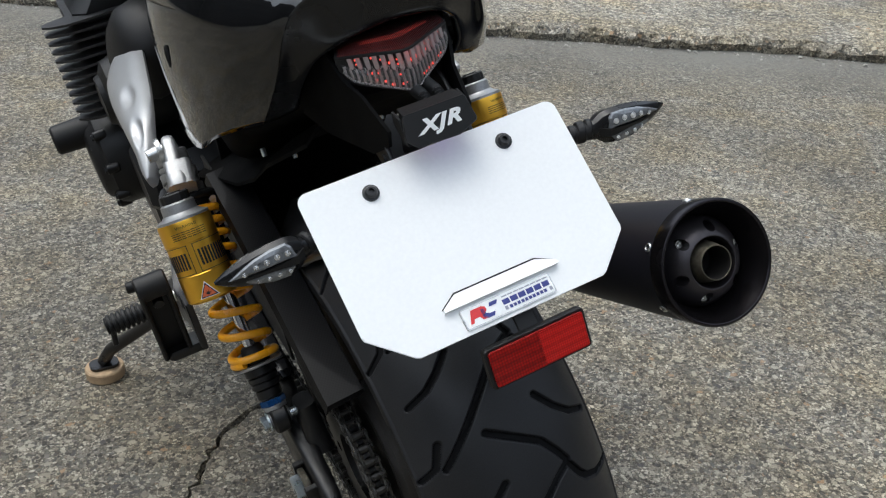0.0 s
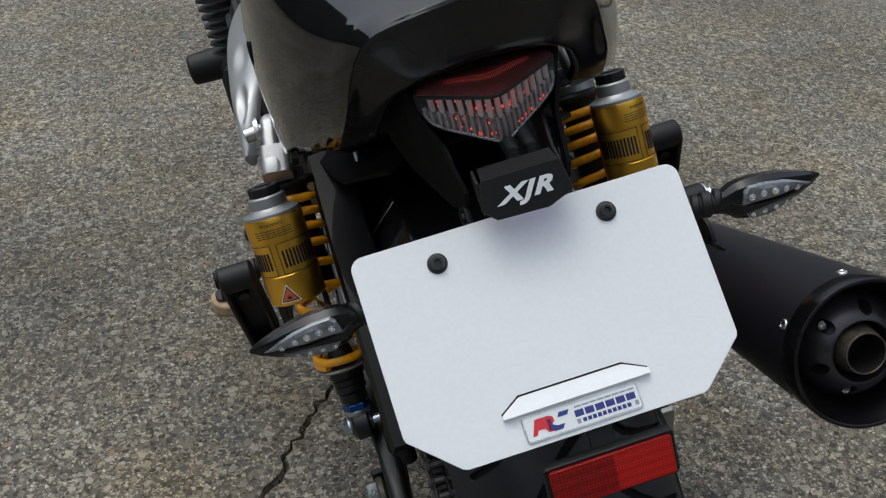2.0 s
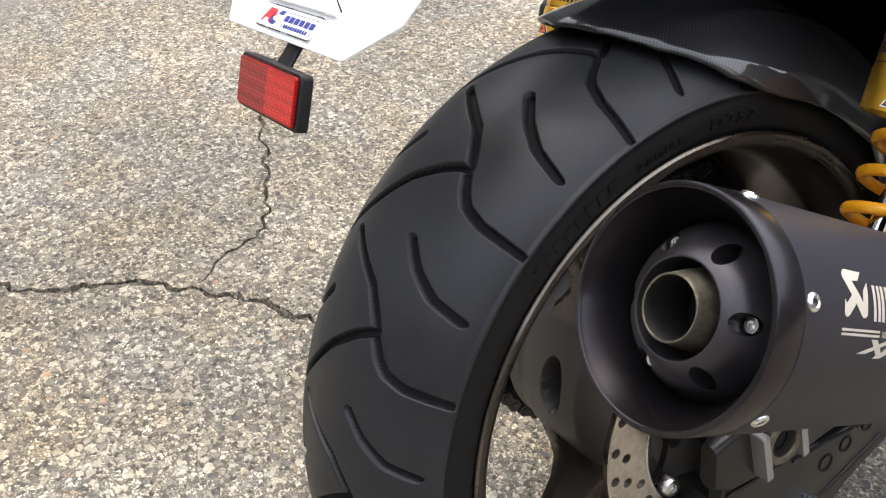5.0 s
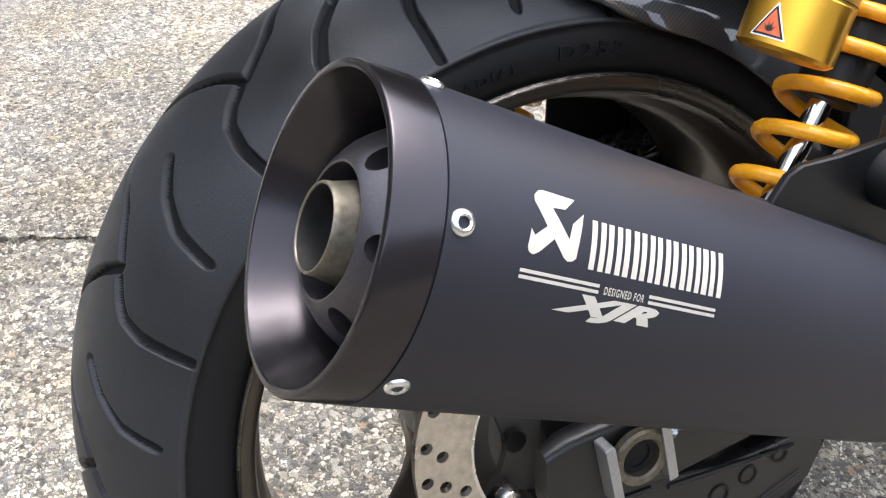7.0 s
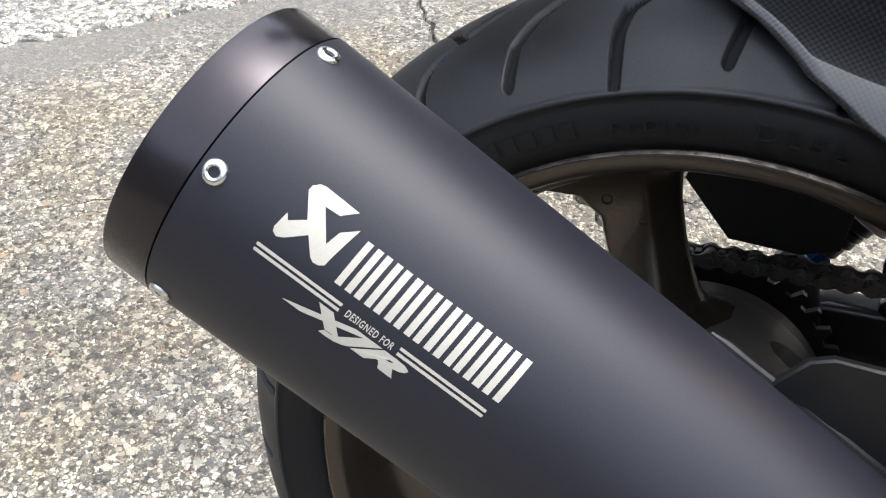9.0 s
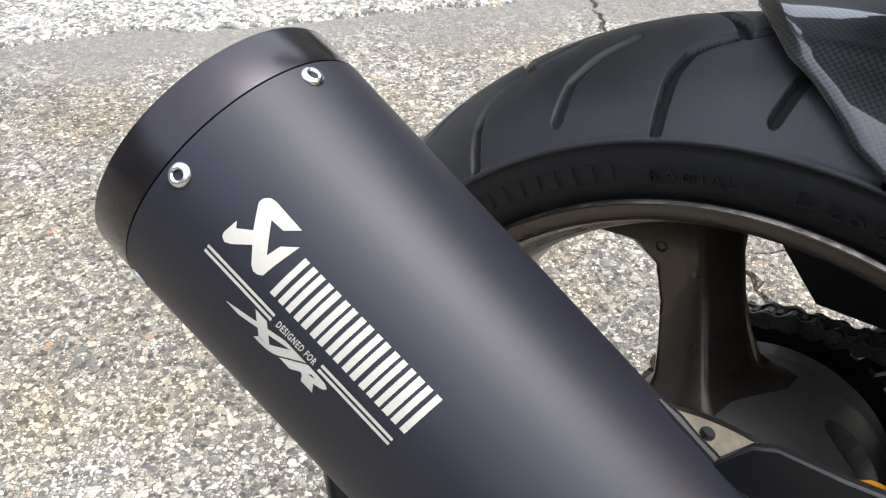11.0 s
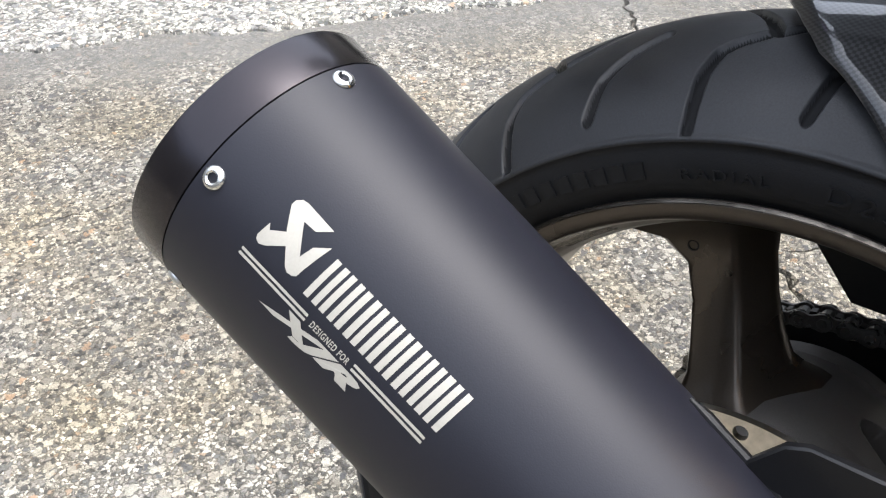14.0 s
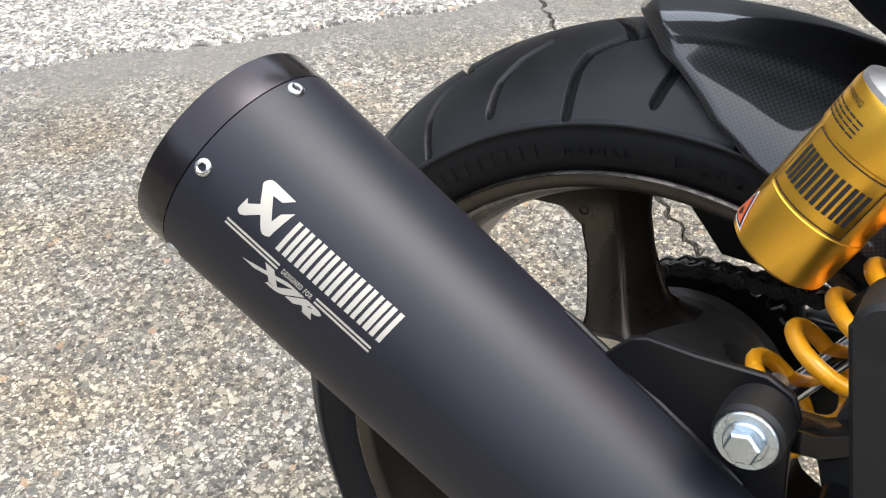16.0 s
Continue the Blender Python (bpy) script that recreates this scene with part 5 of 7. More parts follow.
for (y0, z0), (y1, z1) in (((-0.048, -0.058), (0.016, -0.058)), ((0.030, -0.062), (0.140, -0.066)), ((0.060, -0.124), (0.150, -0.092))):
    bm = bmesh.new()
    rod(bm, (0.1440, y0, z0), (0.1440, y1, z1), 0.0022, 8)
    part("bracket_rib", bm, SATIN, caliper)

# ---- carbon hugger over the tyre ----
def build_hugger():
    """A shell over the crown with skirts; each rib is (x, height over the axle's circle, degrees where it begins)."""
    ribs = []
    for i in range(49):
        x = 0.1035 * math.sin(math.pi / 2 * i / 48)
        r = TR - TC + math.sqrt(TC * TC - min(x, 0.1025) ** 2)
        begin = np.interp(x, (0.0, 0.03, 0.05, 0.066, 0.081, 0.090, 0.0965, 0.099, 0.1035), (76.5, 78.0, 80.4, 83.0, 88.0, 91.4, 97.0, 102.0, 130.0))
        ribs.append((x, r, float(begin)))
    r_low = ribs[-1][1]
    for k in range(1, 5):
        ribs.append((0.1035 + 0.003 * min(1, k / 3), r_low - 0.006 * k, 130.0 + 5.0 * k))
    full = [(-x, r, b) for x, r, b in ribs[:0:-1]] + ribs
    bm = bmesh.new()
    uv = bm.loops.layers.uv.new("weave")
    nt = 30
    grid, run, last = [], 0.0, None
    for x, r, begin in full:
        if last:
            run += math.hypot(x - last[0], r - last[1])
        last = (x, r)
        row = []
        for j in range(nt + 1):
            a = begin + (155.0 - begin) * j / nt
            lift = 0.012 + 0.010 * (a - 76.0) / 80.0 + min(1.0, (a - begin) / 14.0) * (0.0034 * math.exp(-((abs(x) - 0.058) / 0.0045) ** 2) - 0.0040 * math.exp(-((abs(x) - 0.082) / 0.014) ** 2))
            if abs(x) > 0.1034:
                lift *= max(0.0, 1 - (r_low - r) / 0.03)
            row.append((bm.verts.new((x, -(r + lift) * math.cos(radians(a)), (r + lift) * math.sin(radians(a)))), (run, radians(a) * 0.3)))
        grid.append(row)
    for i in range(len(grid) - 1):
        for j in range(nt):
            quad = (grid[i][j], grid[i + 1][j], grid[i + 1][j + 1], grid[i][j + 1])
            f = bm.faces.new([q[0] for q in quad])
            for lp, q in zip(f.loops, quad):
                lp[uv].uv = q[1]
    ob = new("hugger", mesh_of("hugger", bm, CARBON, 60))
    ob.parent, ob.location = bike, WHEEL_AT
    thick = ob.modifiers.new("thickness", "SOLIDIFY")
    thick.thickness, thick.offset = 0.0022, 1.0
    return tagged(ob, "glossy carbon-fibre hugger mudguard over the rear tyre")


hugger = build_hugger()
bm = bmesh.new()
uv = bm.loops.layers.uv.new("weave")
rows = ring_loft(bm, [[Vector((x, y, z)) + Vector(o) for o in ((-0.022, 0, 0.0), (-0.018, 0, 0.010), (0.020, 0, 0.012), (0.022, 0, 0.008), (0.016, 0, 0.006), (-0.016, 0, 0.004))] for x, y, z in ((-0.112, -0.118, 0.165), (-0.113, -0.02, 0.214), (-0.114, 0.08, 0.262), (-0.114, 0.20, 0.290))])
for f in bm.faces:
    for lp in f.loops:
        lp[uv].uv = (lp.vert.co.x + lp.vert.co.z * 0.3, lp.vert.co.y)
part("chain_guard", bm, DULL_CARBON, bike, "carbon-fibre chain guard")

for outline in ([(-0.059, 0.126), (-0.018, 0.087), (0.034, 0.088), (0.059, 0.098), (0.061, 0.134), (0.075, 0.215), (0.0, 0.215), (-0.045, 0.185)], [(0.092, 0.133), (0.089, 0.096), (0.0914, 0.084), (0.22, 0.084), (0.30, 0.10), (0.30, 0.28), (0.20, 0.28), (0.10, 0.25)]):
    bm = bmesh.new()
    slab(bm, basis((-0.118, 0, 0), (1, 0, 0), (0, 1, 0)), outline, -0.0015, 0.0015, 0.0005)
    part("chain_guard_skirt", bm, PLASTIC, bike, "black inner skirt of the chain guard")

# ---- number plate board ----
PN, PD = Vector((0, -0.6708, 0.7417)), Vector((0, -0.7417, -0.6708))
PLATE = basis((0, -0.200, 0.425), PN)  # x to the exhaust side, y up the plate
bm = bmesh.new()
top, low = 0.0195, -0.1345
outline = []
for cx, cy, a0 in ((0.1165 - 0.009, top - 0.009, 0), (-0.1165 + 0.009, top - 0.009, 90)):
    outline += [(cx + 0.009 * math.cos(radians(a0 + 15 * i)), cy + 0.009 * math.sin(radians(a0 + 15 * i))) for i in range(7)]
outline += [(-0.1160, -0.1025), (-0.1150, -0.1060), (-0.0850, -0.1330), (-0.0815, low), (0.0815, low), (0.0850, -0.1330), (0.1150, -0.1060), (0.1160, -0.1025)]
slab(bm, PLATE, outline, -0.0016, 0.0, 0.0004)
plate = part("display_plate", bm, WHITE, bike, "blank white display plate with clipped lower corners")
bm = bmesh.new()
lip = [(-0.0505, -0.1115), (-0.0500, -0.1085), (-0.0362, -0.1000), (0.0345, -0.1000), (0.0502, -0.1075), (0.0508, -0.1112)]
ring_loft(bm, [[PLATE @ Vector((*p, 0.0)) for p in lip], [PLATE @ Vector((x, y, 0.0004 + 0.0038 * min(1.0, (-0.1000 - y) / 0.0085))) for x, y in lip]])
part("plate_ridge", bm, WHITE, plate, "raised white ridge")
# black bead laid along the ridge for the shadow gap above it
bm = bmesh.new()
sweep(bm, [PLATE @ Vector((x, y, 0.0003)) for x, y in ((-0.0506, -0.1085), (-0.0366, -0.0996), (0.0348, -0.0996), (0.0506, -0.1072))], 0.0007, 6)
part("ridge_shade_line", bm, SOOT_SHADE, plate, "thin black line for the shade over the ridge")
bm = bmesh.new()
slab(bm, PLATE, [(x, y - 0.1225) for x, y in rounded(0.080, 0.0175, 0.0022)], 0.0, 0.0012, 0.0004)
part("dealer_badge", bm, STEEL, plate, "small white dealer badge in a silver rim")
bm = bmesh.new()
slab(bm, PLATE, [(x, y - 0.1225) for x, y in rounded(0.0775, 0.0150, 0.0015)], 0.0012, 0.0016)
part("badge_face", bm, WHITE, plate)
for name, mat, shapes in (
    ("badge_mark", RED_INK, [[(-0.0355, -0.1275), (-0.0325, -0.1275), (-0.0310, -0.1245), (-0.0265, -0.1245), (-0.0245, -0.1275), (-0.0205, -0.1275), (-0.0225, -0.1240), (-0.0190, -0.1215), (-0.0195, -0.1185), (-0.0225, -0.1172), (-0.0315, -0.1172)]]),
    ("badge_mark", BLUE_INK, [[(-0.0240, -0.1195), (-0.0215, -0.1195), (-0.0205, -0.1238), (-0.0175, -0.1250), (-0.0130, -0.1250), (-0.0150, -0.1280), (-0.0205, -0.1280), (-0.0238, -0.1262)], [(-0.0150, -0.1172), (-0.0080, -0.1172), (-0.0098, -0.1202), (-0.0165, -0.1202)]]),
    ("badge_bar", BLUE_INK, [[(-0.0050 + 0.0071 * k, -0.1238), (0.0010 + 0.0071 * k, -0.1238), (0.0010 + 0.0071 * k, -0.1195), (-0.0050 + 0.0071 * k, -0.1195)] for k in range(6)]),
    ("badge_bar", GREY_INK, [[(-0.0050, -0.1282), (-0.0025, -0.1282), (-0.0025, -0.1252), (-0.0050, -0.1252)], [(0.0350, -0.1282), (0.0375, -0.1282), (0.0375, -0.1252), (0.0350, -0.1252)]] + [[(-0.004 + 0.0052 * k, -0.1178), (0.0005 + 0.0052 * k, -0.1178), (0.0005 + 0.0052 * k, -0.1168), (-0.004 + 0.0052 * k, -0.1168)] for k in range(8)]),
    ("badge_bar", BLUE_INK, [[(-0.0010 + 0.0034 * k, -0.1280), (0.0016 + 0.0034 * k, -0.1280), (0.0016 + 0.0034 * k, -0.1254), (-0.0010 + 0.0034 * k, -0.1254)] for k in range(10)]),
):
    for shape in shapes:
        bm = bmesh.new()
        lay(bm, polygons(shape), lambda x, y: PLATE @ Vector((x, y, 0.0019)))
        part(name, bm, mat, plate, "", 0)
for s in (-1, 1):
    bm = bmesh.new()
    revolve(bm, PLATE @ pose(0.06 * s, 0, 0), [(0.0070, 0.0), (0.0070, 0.0008), (0.0052, 0.0012), (0.0050, 0.0035), (0.0040, 0.0048), (0.0024, 0.0049), (0.0022, 0.0022)], 28)
    part("plate_screw", bm, SATIN, plate, "black button-head screw")
# lamp hood above the plate
bm = bmesh.new()
hood = basis((0.0068, -0.1945, 0.4745), (0, -0.89, 0.456))
face = [(-0.0262, 0.0005), (0.0262, 0.0005), (0.0278, -0.0020), (0.0312, -0.0200), (0.0300, -0.0222), (0.0130, -0.0285), (-0.0225, -0.0272), (-0.0312, -0.0190), (-0.0280, -0.0020)]
slab(bm, hood, face, 0.0, 0.0030, 0.0008)
ring_loft(bm, [[hood @ Vector((x, y, z)) for x, y, z in ((-0.0262, 0.0004, 0.0022), (0.0262, 0.0004, 0.0022), (0.0262, -0.0022, 0.0), (-0.0262, -0.0022, 0.0))],
               [Vector((0.0068 + x, y, z)) for x, y, z in ((-0.0250, -0.1815, 0.4762), (0.0250, -0.1815, 0.4762), (0.0250, -0.1815, 0.4738), (-0.0250, -0.1815, 0.4738))]])
for sd in (-1, 1):
    slab(bm, basis((0.0068 + 0.0285 * sd, 0, 0), (1, 0, 0), (0, 1, 0)), [(-0.1930, 0.4725), (-0.2040, 0.4530), (-0.1960, 0.4520), (-0.1800, 0.4640), (-0.1800, 0.4745)], -0.001, 0.001, 0.0003)
lamp_hood = part("plate_lamp_hood", bm, PLASTIC, bike, "black plate lamp hood with white letters")
bm = bmesh.new()
pts, faces = text_mesh("XJR", 0.0150, 0.42, "CENTER", 1.16, 0.045)
wide = max(p[0] for p in pts) - min(p[0] for p in pts)
mid = (max(p[0] for p in pts) + min(p[0] for p in pts)) / 2
lay(bm, (pts, faces), lambda x, y: hood @ Vector(((x - mid) * 0.0405 / wide - 0.0005, y * 0.98 - 0.0178, 0.0035)))
part("hood_lettering", bm, WHITE, lamp_hood, "slanted white lettering", 0)
bm = bmesh.new()
block(bm, hood @ pose(0.004, -0.0205, -0.0065), 0.026, 0.008, 0.006, 0.001)
part("plate_lamp", bm, LAMP, lamp_hood, "small lit violet-white plate lamp")
# bracket behind the plate
bm = bmesh.new()
slab(bm, PLATE, rounded(0.150, 0.040, 0.006), -0.006, -0.003, 0.0005)
bracket = part("plate_bracket", bm, SATIN, bike, "black steel plate bracket under the tail")
for s in (-1, 1):
    bm = bmesh.new()
    slab(bm, basis((0.007 + 0.036 * s, 0, 0), (1, 0, 0), (0, 1, 0)), [(-0.184, 0.424), (-0.172, 0.412), (-0.145, 0.425), (-0.110, 0.452), (-0.04, 0.470), (0.02, 0.470), (0.02, 0.490), (-0.095, 0.490), (-0.140, 0.468), (-0.172, 0.442)], -0.002, 0.002, 0.0006)
    plate_arm = part("bracket_arm", bm, SATIN, bracket)
    for y, z in ((-0.166, 0.430), (-0.142, 0.450)):
        bm = bmesh.new()
        rod(bm, (0.007 + 0.036 * s, y, z), (0.007 + 0.0405 * s, y, z), 0.0048, 18)
        part("bracket_bolt", bm, SATIN, bracket)
for sd in (-1, 1):
    bm = bmesh.new()
    rings = []
    for dx in (0.0, 0.003):
        rings.append([Vector((0.008 + sd * (w + dx), y, z)) for w, y, z in ((0.058, -0.050, 0.515), (0.0505, -0.118, 0.512), (0.0475, -0.134, 0.494), (0.0400, -0.150, 0.482), (0.0345, -0.182, 0.460), (0.0345, -0.176, 0.444), (0.0400, -0.150, 0.430), (0.0560, -0.090, 0.432), (0.0640, -0.050, 0.440))])
    ring_loft(bm, rings)
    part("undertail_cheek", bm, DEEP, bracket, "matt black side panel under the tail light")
for k, x in enumerate((0.008, 0.0205)):
    bm = bmesh.new()
    base = [Vector((x, -0.128, 0.484)), Vector((x + 0.001, -0.150, 0.4760)), Vector((x + 0.002, -0.170, 0.4735)), Vector((x + 0.001, -0.190, 0.4650))]
    fine = [base[i].lerp(base[i + 1], t / 14) for i in range(3) for t in range(14)]
    sweep(bm, fine, 0.0045, 12, [0.0056 if i % 2 else 0.0042 for i in range(42)])
    part("ribbed_cable", bm, PLASTIC, bracket, "ribbed black cable sleeve")

# red reflector below the plate
REF = basis((0.0085, -0.3155, 0.3075), (0, -0.958, 0.287))
bm = bmesh.new()
slab(bm, REF, rounded(0.0900, 0.0340, 0.0035), -0.008, 0.0, 0.001)
block(bm, basis((0.0085, -0.2955, 0.3275), (0, -0.67, -0.74)), 0.018, 0.003, 0.034, 0.001)
reflector = part("rear_reflector", bm, PLASTIC, bike, "rectangular red reflector in a black holder")
bm = bmesh.new()
slab(bm, REF, rounded(0.0842, 0.0295, 0.002), 0.0, 0.0022, 0.0005)
part("reflector_lens", bm, RED_PRISM, reflector, "red prism lens")
# this half's reflected glow is painted by the brighter red
bm = bmesh.new()
slab(bm, REF, [(x + 0.0215, y) for x, y in rounded(0.0395, 0.0270, 0.001)], 0.0021, 0.0026)
panel = part("reflector_panel", bm, BRIGHT_PRISM, reflector, "red prism half with its reflected glow in the colour")
# ---- turn signals ----
for s in (-1, 1):
    bm = bmesh.new()
    rings = []
    for x, h, d, zc, yc in ((0.126, 0.014, 0.014, 0.406, -0.203), (0.134, 0.017, 0.017, 0.406, -0.204), (0.140, 0.027, 0.021, 0.406, -0.205), (0.148, 0.0305, 0.023, 0.406, -0.2055), (0.160, 0.0300, 0.023, 0.4058, -0.2055), (0.174, 0.0260, 0.021, 0.4055, -0.2055), (0.188, 0.018, 0.016, 0.4048, -0.2055), (0.198, 0.010, 0.010, 0.4046, -0.205), (0.2055, 0.002, 0.003, 0.4045, -0.2045)):
        rings.append([Vector((x * s + 0.009, yc + py * d / 2, zc + pz * h / 2)) for py, pz in ((-0.86, -0.62), (-1.0, -0.2), (-0.94, 0.45), (-0.62, 0.88), (-0.1, 1.0), (0.7, 0.72), (1.0, 0.05), (0.6, -0.75), (0.0, -1.0), (-0.55, -0.95))])
    ring_loft(bm, rings)
    signal = part("turn_signal", bm, SHEEN, bike, "arrow-shaped black indicator with clear lens", 28)
    bm = bmesh.new()
    rod(bm, (0.052 * s + 0.009, -0.196, 0.408), (0.130 * s + 0.009, -0.205, 0.407), 0.0085, 20, 0.0075)
    for x0, x1, r in ((0.110, 0.116, 0.0088), (0.1175, 0.1250, 0.0094), (0.1265, 0.1320, 0.0090)):
        rod(bm, (x0 * s + 0.009, -0.2022, 0.4075), (x1 * s + 0.009, -0.2042, 0.407), r, 24, soft=0.0012)
    part("signal_stem", bm, PLASTIC, signal)
    for shape, back, name, leds in (
        (((0.1420, 0.4085), (0.1440, 0.4165), (0.1475, 0.4195), (0.1600, 0.4190), (0.1740, 0.4160), (0.1860, 0.4108), (0.1960, 0.4052), (0.1880, 0.4058), (0.1680, 0.4078)), 0.0, "upper", ((0.1485, 0.4135, 0.0024), (0.1570, 0.4137, 0.0024), (0.1655, 0.4128, 0.0024), (0.1740, 0.4112, 0.0022), (0.1835, 0.4078, 0.0020))),
        (((0.1440, 0.4000), (0.1620, 0.4024), (0.1780, 0.4022), (0.1890, 0.4025), (0.1800, 0.3975), (0.1650, 0.3930), (0.1500, 0.3922)), 0.0014, "lower", ((0.1500, 0.3972, 0.0018), (0.1585, 0.3978, 0.0018), (0.1670, 0.3980, 0.0018), (0.1750, 0.3985, 0.0016))),
    ):
        front = lambda x, z: -0.2178 + back + 0.22 * max(0, x - 0.168) + 0.55 * max(0, z - 0.4130) + (0.40 * max(0, 0.3960 - z))
        mid = (sum(p[0] for p in shape) / len(shape), sum(p[1] for p in shape) / len(shape))
        scaled = lambda k: [(mid[0] + (x - mid[0]) * k, mid[1] + (z - mid[1]) * k) for x, z in shape]
        bm = bmesh.new()
        ring_loft(bm, [[Vector((x * s + 0.009, front(x, z) + dy, z)) for x, z in scaled(k)] for k, dy in ((1.0, 0.006), (1.0, 0.0004), (0.94, -0.0006), (0.55, -0.0012))])
        part("signal_lens", bm, LENS_GREY, signal, "clear lens strip over silver", 25)
        for x, z, r in leds:
            bm = bmesh.new()
            revolve(bm, basis((x * s + 0.009, front(x, z) - 0.0010, z), (0, -1, 0.15)), [(r, -0.0008), (r, 0.0002), (r * 0.72, 0.0005), (r * 0.55, -0.0002), (r * 0.1, 0.0006)], 14)
            part("led", bm, LED, signal, "", 35)
    bm = bmesh.new()
    ring_loft(bm, [[Vector((x * s + 0.009, y, z)) for y, z in ((-0.2155 - p, zc - h), (-0.2155 - p, zc + h), (-0.2050, zc + h), (-0.2050, zc - h))] for x, zc, h, p in ((0.1345, 0.4060, 0.0040, -0.003), (0.142, 0.4050, 0.0034, 0.0036), (0.160, 0.4050, 0.0014, 0.0040), (0.182, 0.4044, 0.0006, 0.0008))])
    part("signal_rib", bm, PLASTIC, signal, "dark rib between the lens strips", 25)


# ---- tail cowl ----
# half sections from the lower edge to the ridge: y, then (x, z) pairs
COWL = [
    [(0.050, 0.52, 0.470), (0.056, 0.52, 0.490), (0.058, 0.52, 0.525), (0.055, 0.52, 0.560), (0.045, 0.52, 0.588), (0.025, 0.52, 0.598), (0.0, 0.52, 0.600)],
    [(0.082, 0.36, 0.452), (0.090, 0.36, 0.472), (0.093, 0.36, 0.510), (0.090, 0.36, 0.560), (0.074, 0.36, 0.602), (0.040, 0.36, 0.618), (0.0, 0.36, 0.622)],
    [(0.118, 0.24, 0.436), (0.125, 0.23, 0.460), (0.127, 0.23, 0.505), (0.119, 0.22, 0.558), (0.091, 0.22, 0.606), (0.048, 0.22, 0.626), (0.0, 0.22, 0.631)],
    [(0.146, 0.13, 0.413), (0.152, 0.12, 0.448), (0.152, 0.12, 0.502), (0.138, 0.12, 0.555), (0.099, 0.12, 0.601), (0.050, 0.12, 0.620), (0.0, 0.12, 0.624)],
    [(0.1500, 0.055, 0.3985), (0.153, 0.04, 0.445), (0.149, 0.035, 0.500), (0.137, 0.03, 0.555), (0.099, 0.03, 0.597), (0.048, 0.03, 0.610), (0.0, 0.03, 0.613)],
    [(0.1390, -0.005, 0.4270), (0.1415, -0.02, 0.455), (0.1375, -0.025, 0.503), (0.1275, -0.03, 0.554), (0.091, -0.03, 0.588), (0.045, -0.03, 0.598), (0.0, -0.03, 0.601)],
    [(0.1220, -0.045, 0.4440), (0.123, -0.065, 0.468), (0.119, -0.075, 0.508), (0.109, -0.085, 0.552), (0.082, -0.090, 0.578), (0.042, -0.092, 0.586), (0.0, -0.092, 0.589)],
    [(0.1085, -0.0590, 0.4480), (0.104, -0.089, 0.479), (0.0975, -0.1070, 0.506), (0.087, -0.1235, 0.544), (0.0715, -0.1345, 0.5665), (0.039, -0.141, 0.5755), (0.0, -0.143, 0.579)],
    [(0.1060, -0.0615, 0.4490), (0.1005, -0.093, 0.480), (0.0935, -0.1115, 0.506), (0.083, -0.1270, 0.5415), (0.0685, -0.1390, 0.5635), (0.038, -0.1455, 0.5725), (0.0, -0.1475, 0.576)],
    [(0.0930, -0.0700, 0.4530), (0.0915, -0.092, 0.478), (0.0865, -0.1070, 0.500), (0.077, -0.1220, 0.5250), (0.0580, -0.1370, 0.5450), (0.033, -0.1430, 0.5540), (0.0, -0.1450, 0.557)],
    [(0.0765, -0.0760, 0.4580), (0.0760, -0.093, 0.476), (0.0710, -0.1060, 0.493), (0.063, -0.1200, 0.5100), (0.0480, -0.1340, 0.5230), (0.028, -0.1390, 0.5290), (0.0, -0.1410, 0.532)],
    [(0.0750, -0.0700, 0.4600), (0.0740, -0.087, 0.477), (0.0690, -0.0990, 0.493), (0.061, -0.1120, 0.5100), (0.0460, -0.1250, 0.5220), (0.027, -0.1300, 0.5280), (0.0, -0.1320, 0.531)],
]


def smooth_rows(rows, n):
    """More rows between the given ones, on Catmull-Rom curves."""
    out = []
    for i in range(len(rows) - 1):
        p0, p1, p2, p3 = rows[max(i - 1, 0)], rows[i], rows[i + 1], rows[min(i + 2, len(rows) - 1)]
        for k in range(n):
            t = k / n
            out.append([0.5 * ((2 * b) + (c - a) * t + (2 * a - 5 * b + 4 * c - d) * t * t + (3 * b - a - 3 * c + d) * t**3) for a, b, c, d in zip(p0, p1, p2, p3)])
    return out + [rows[-1]]


def build_cowl():
    rings = []
    for half in COWL:
        mid = 0.0075 * min(1.0, max(0.0, (0.12 - half[-1][1]) / 0.2))
        pts = [Vector((mid - x, y, z)) for x, y, z in half] + [Vector((mid + x, y, z)) for x, y, z in half[-2::-1]]
        rings.append(smooth_rows(pts, 4))
    along = smooth_rows([[c for p in ring for c in p] for ring in rings], 5)
    grid = np.array(along).reshape(len(along), -1, 3)
    for _ in range(14):
        grid[1:34, 1:-1] += 0.25 * (grid[:33, 1:-1] + grid[2:35, 1:-1] + grid[1:34, :-2] + grid[1:34, 2:] - 4 * grid[1:34, 1:-1])
    bm = bmesh.new()
    ring_loft(bm, [[Vector(p) for p in row] for row in grid], closed=False)
    bm.faces.ensure_lookup_table()
    wide = len(grid[0]) - 1
    for i, f in enumerate(bm.faces):
        f.material_index = 1 if i // wide >= 39 else 0
    me = mesh_of("tail_cowl", bm, GLOSS, 40)
    me.materials.append(SHEEN)
    ob = new("tail_cowl", me)
    ob.parent = bike
    thick = ob.modifiers.new("thickness", "SOLIDIFY")
    thick.thickness, thick.offset = 0.0035, -1.0
    return tagged(ob, "glossy black single-seat tail cowl reflecting the sky")


cowl = build_cowl()
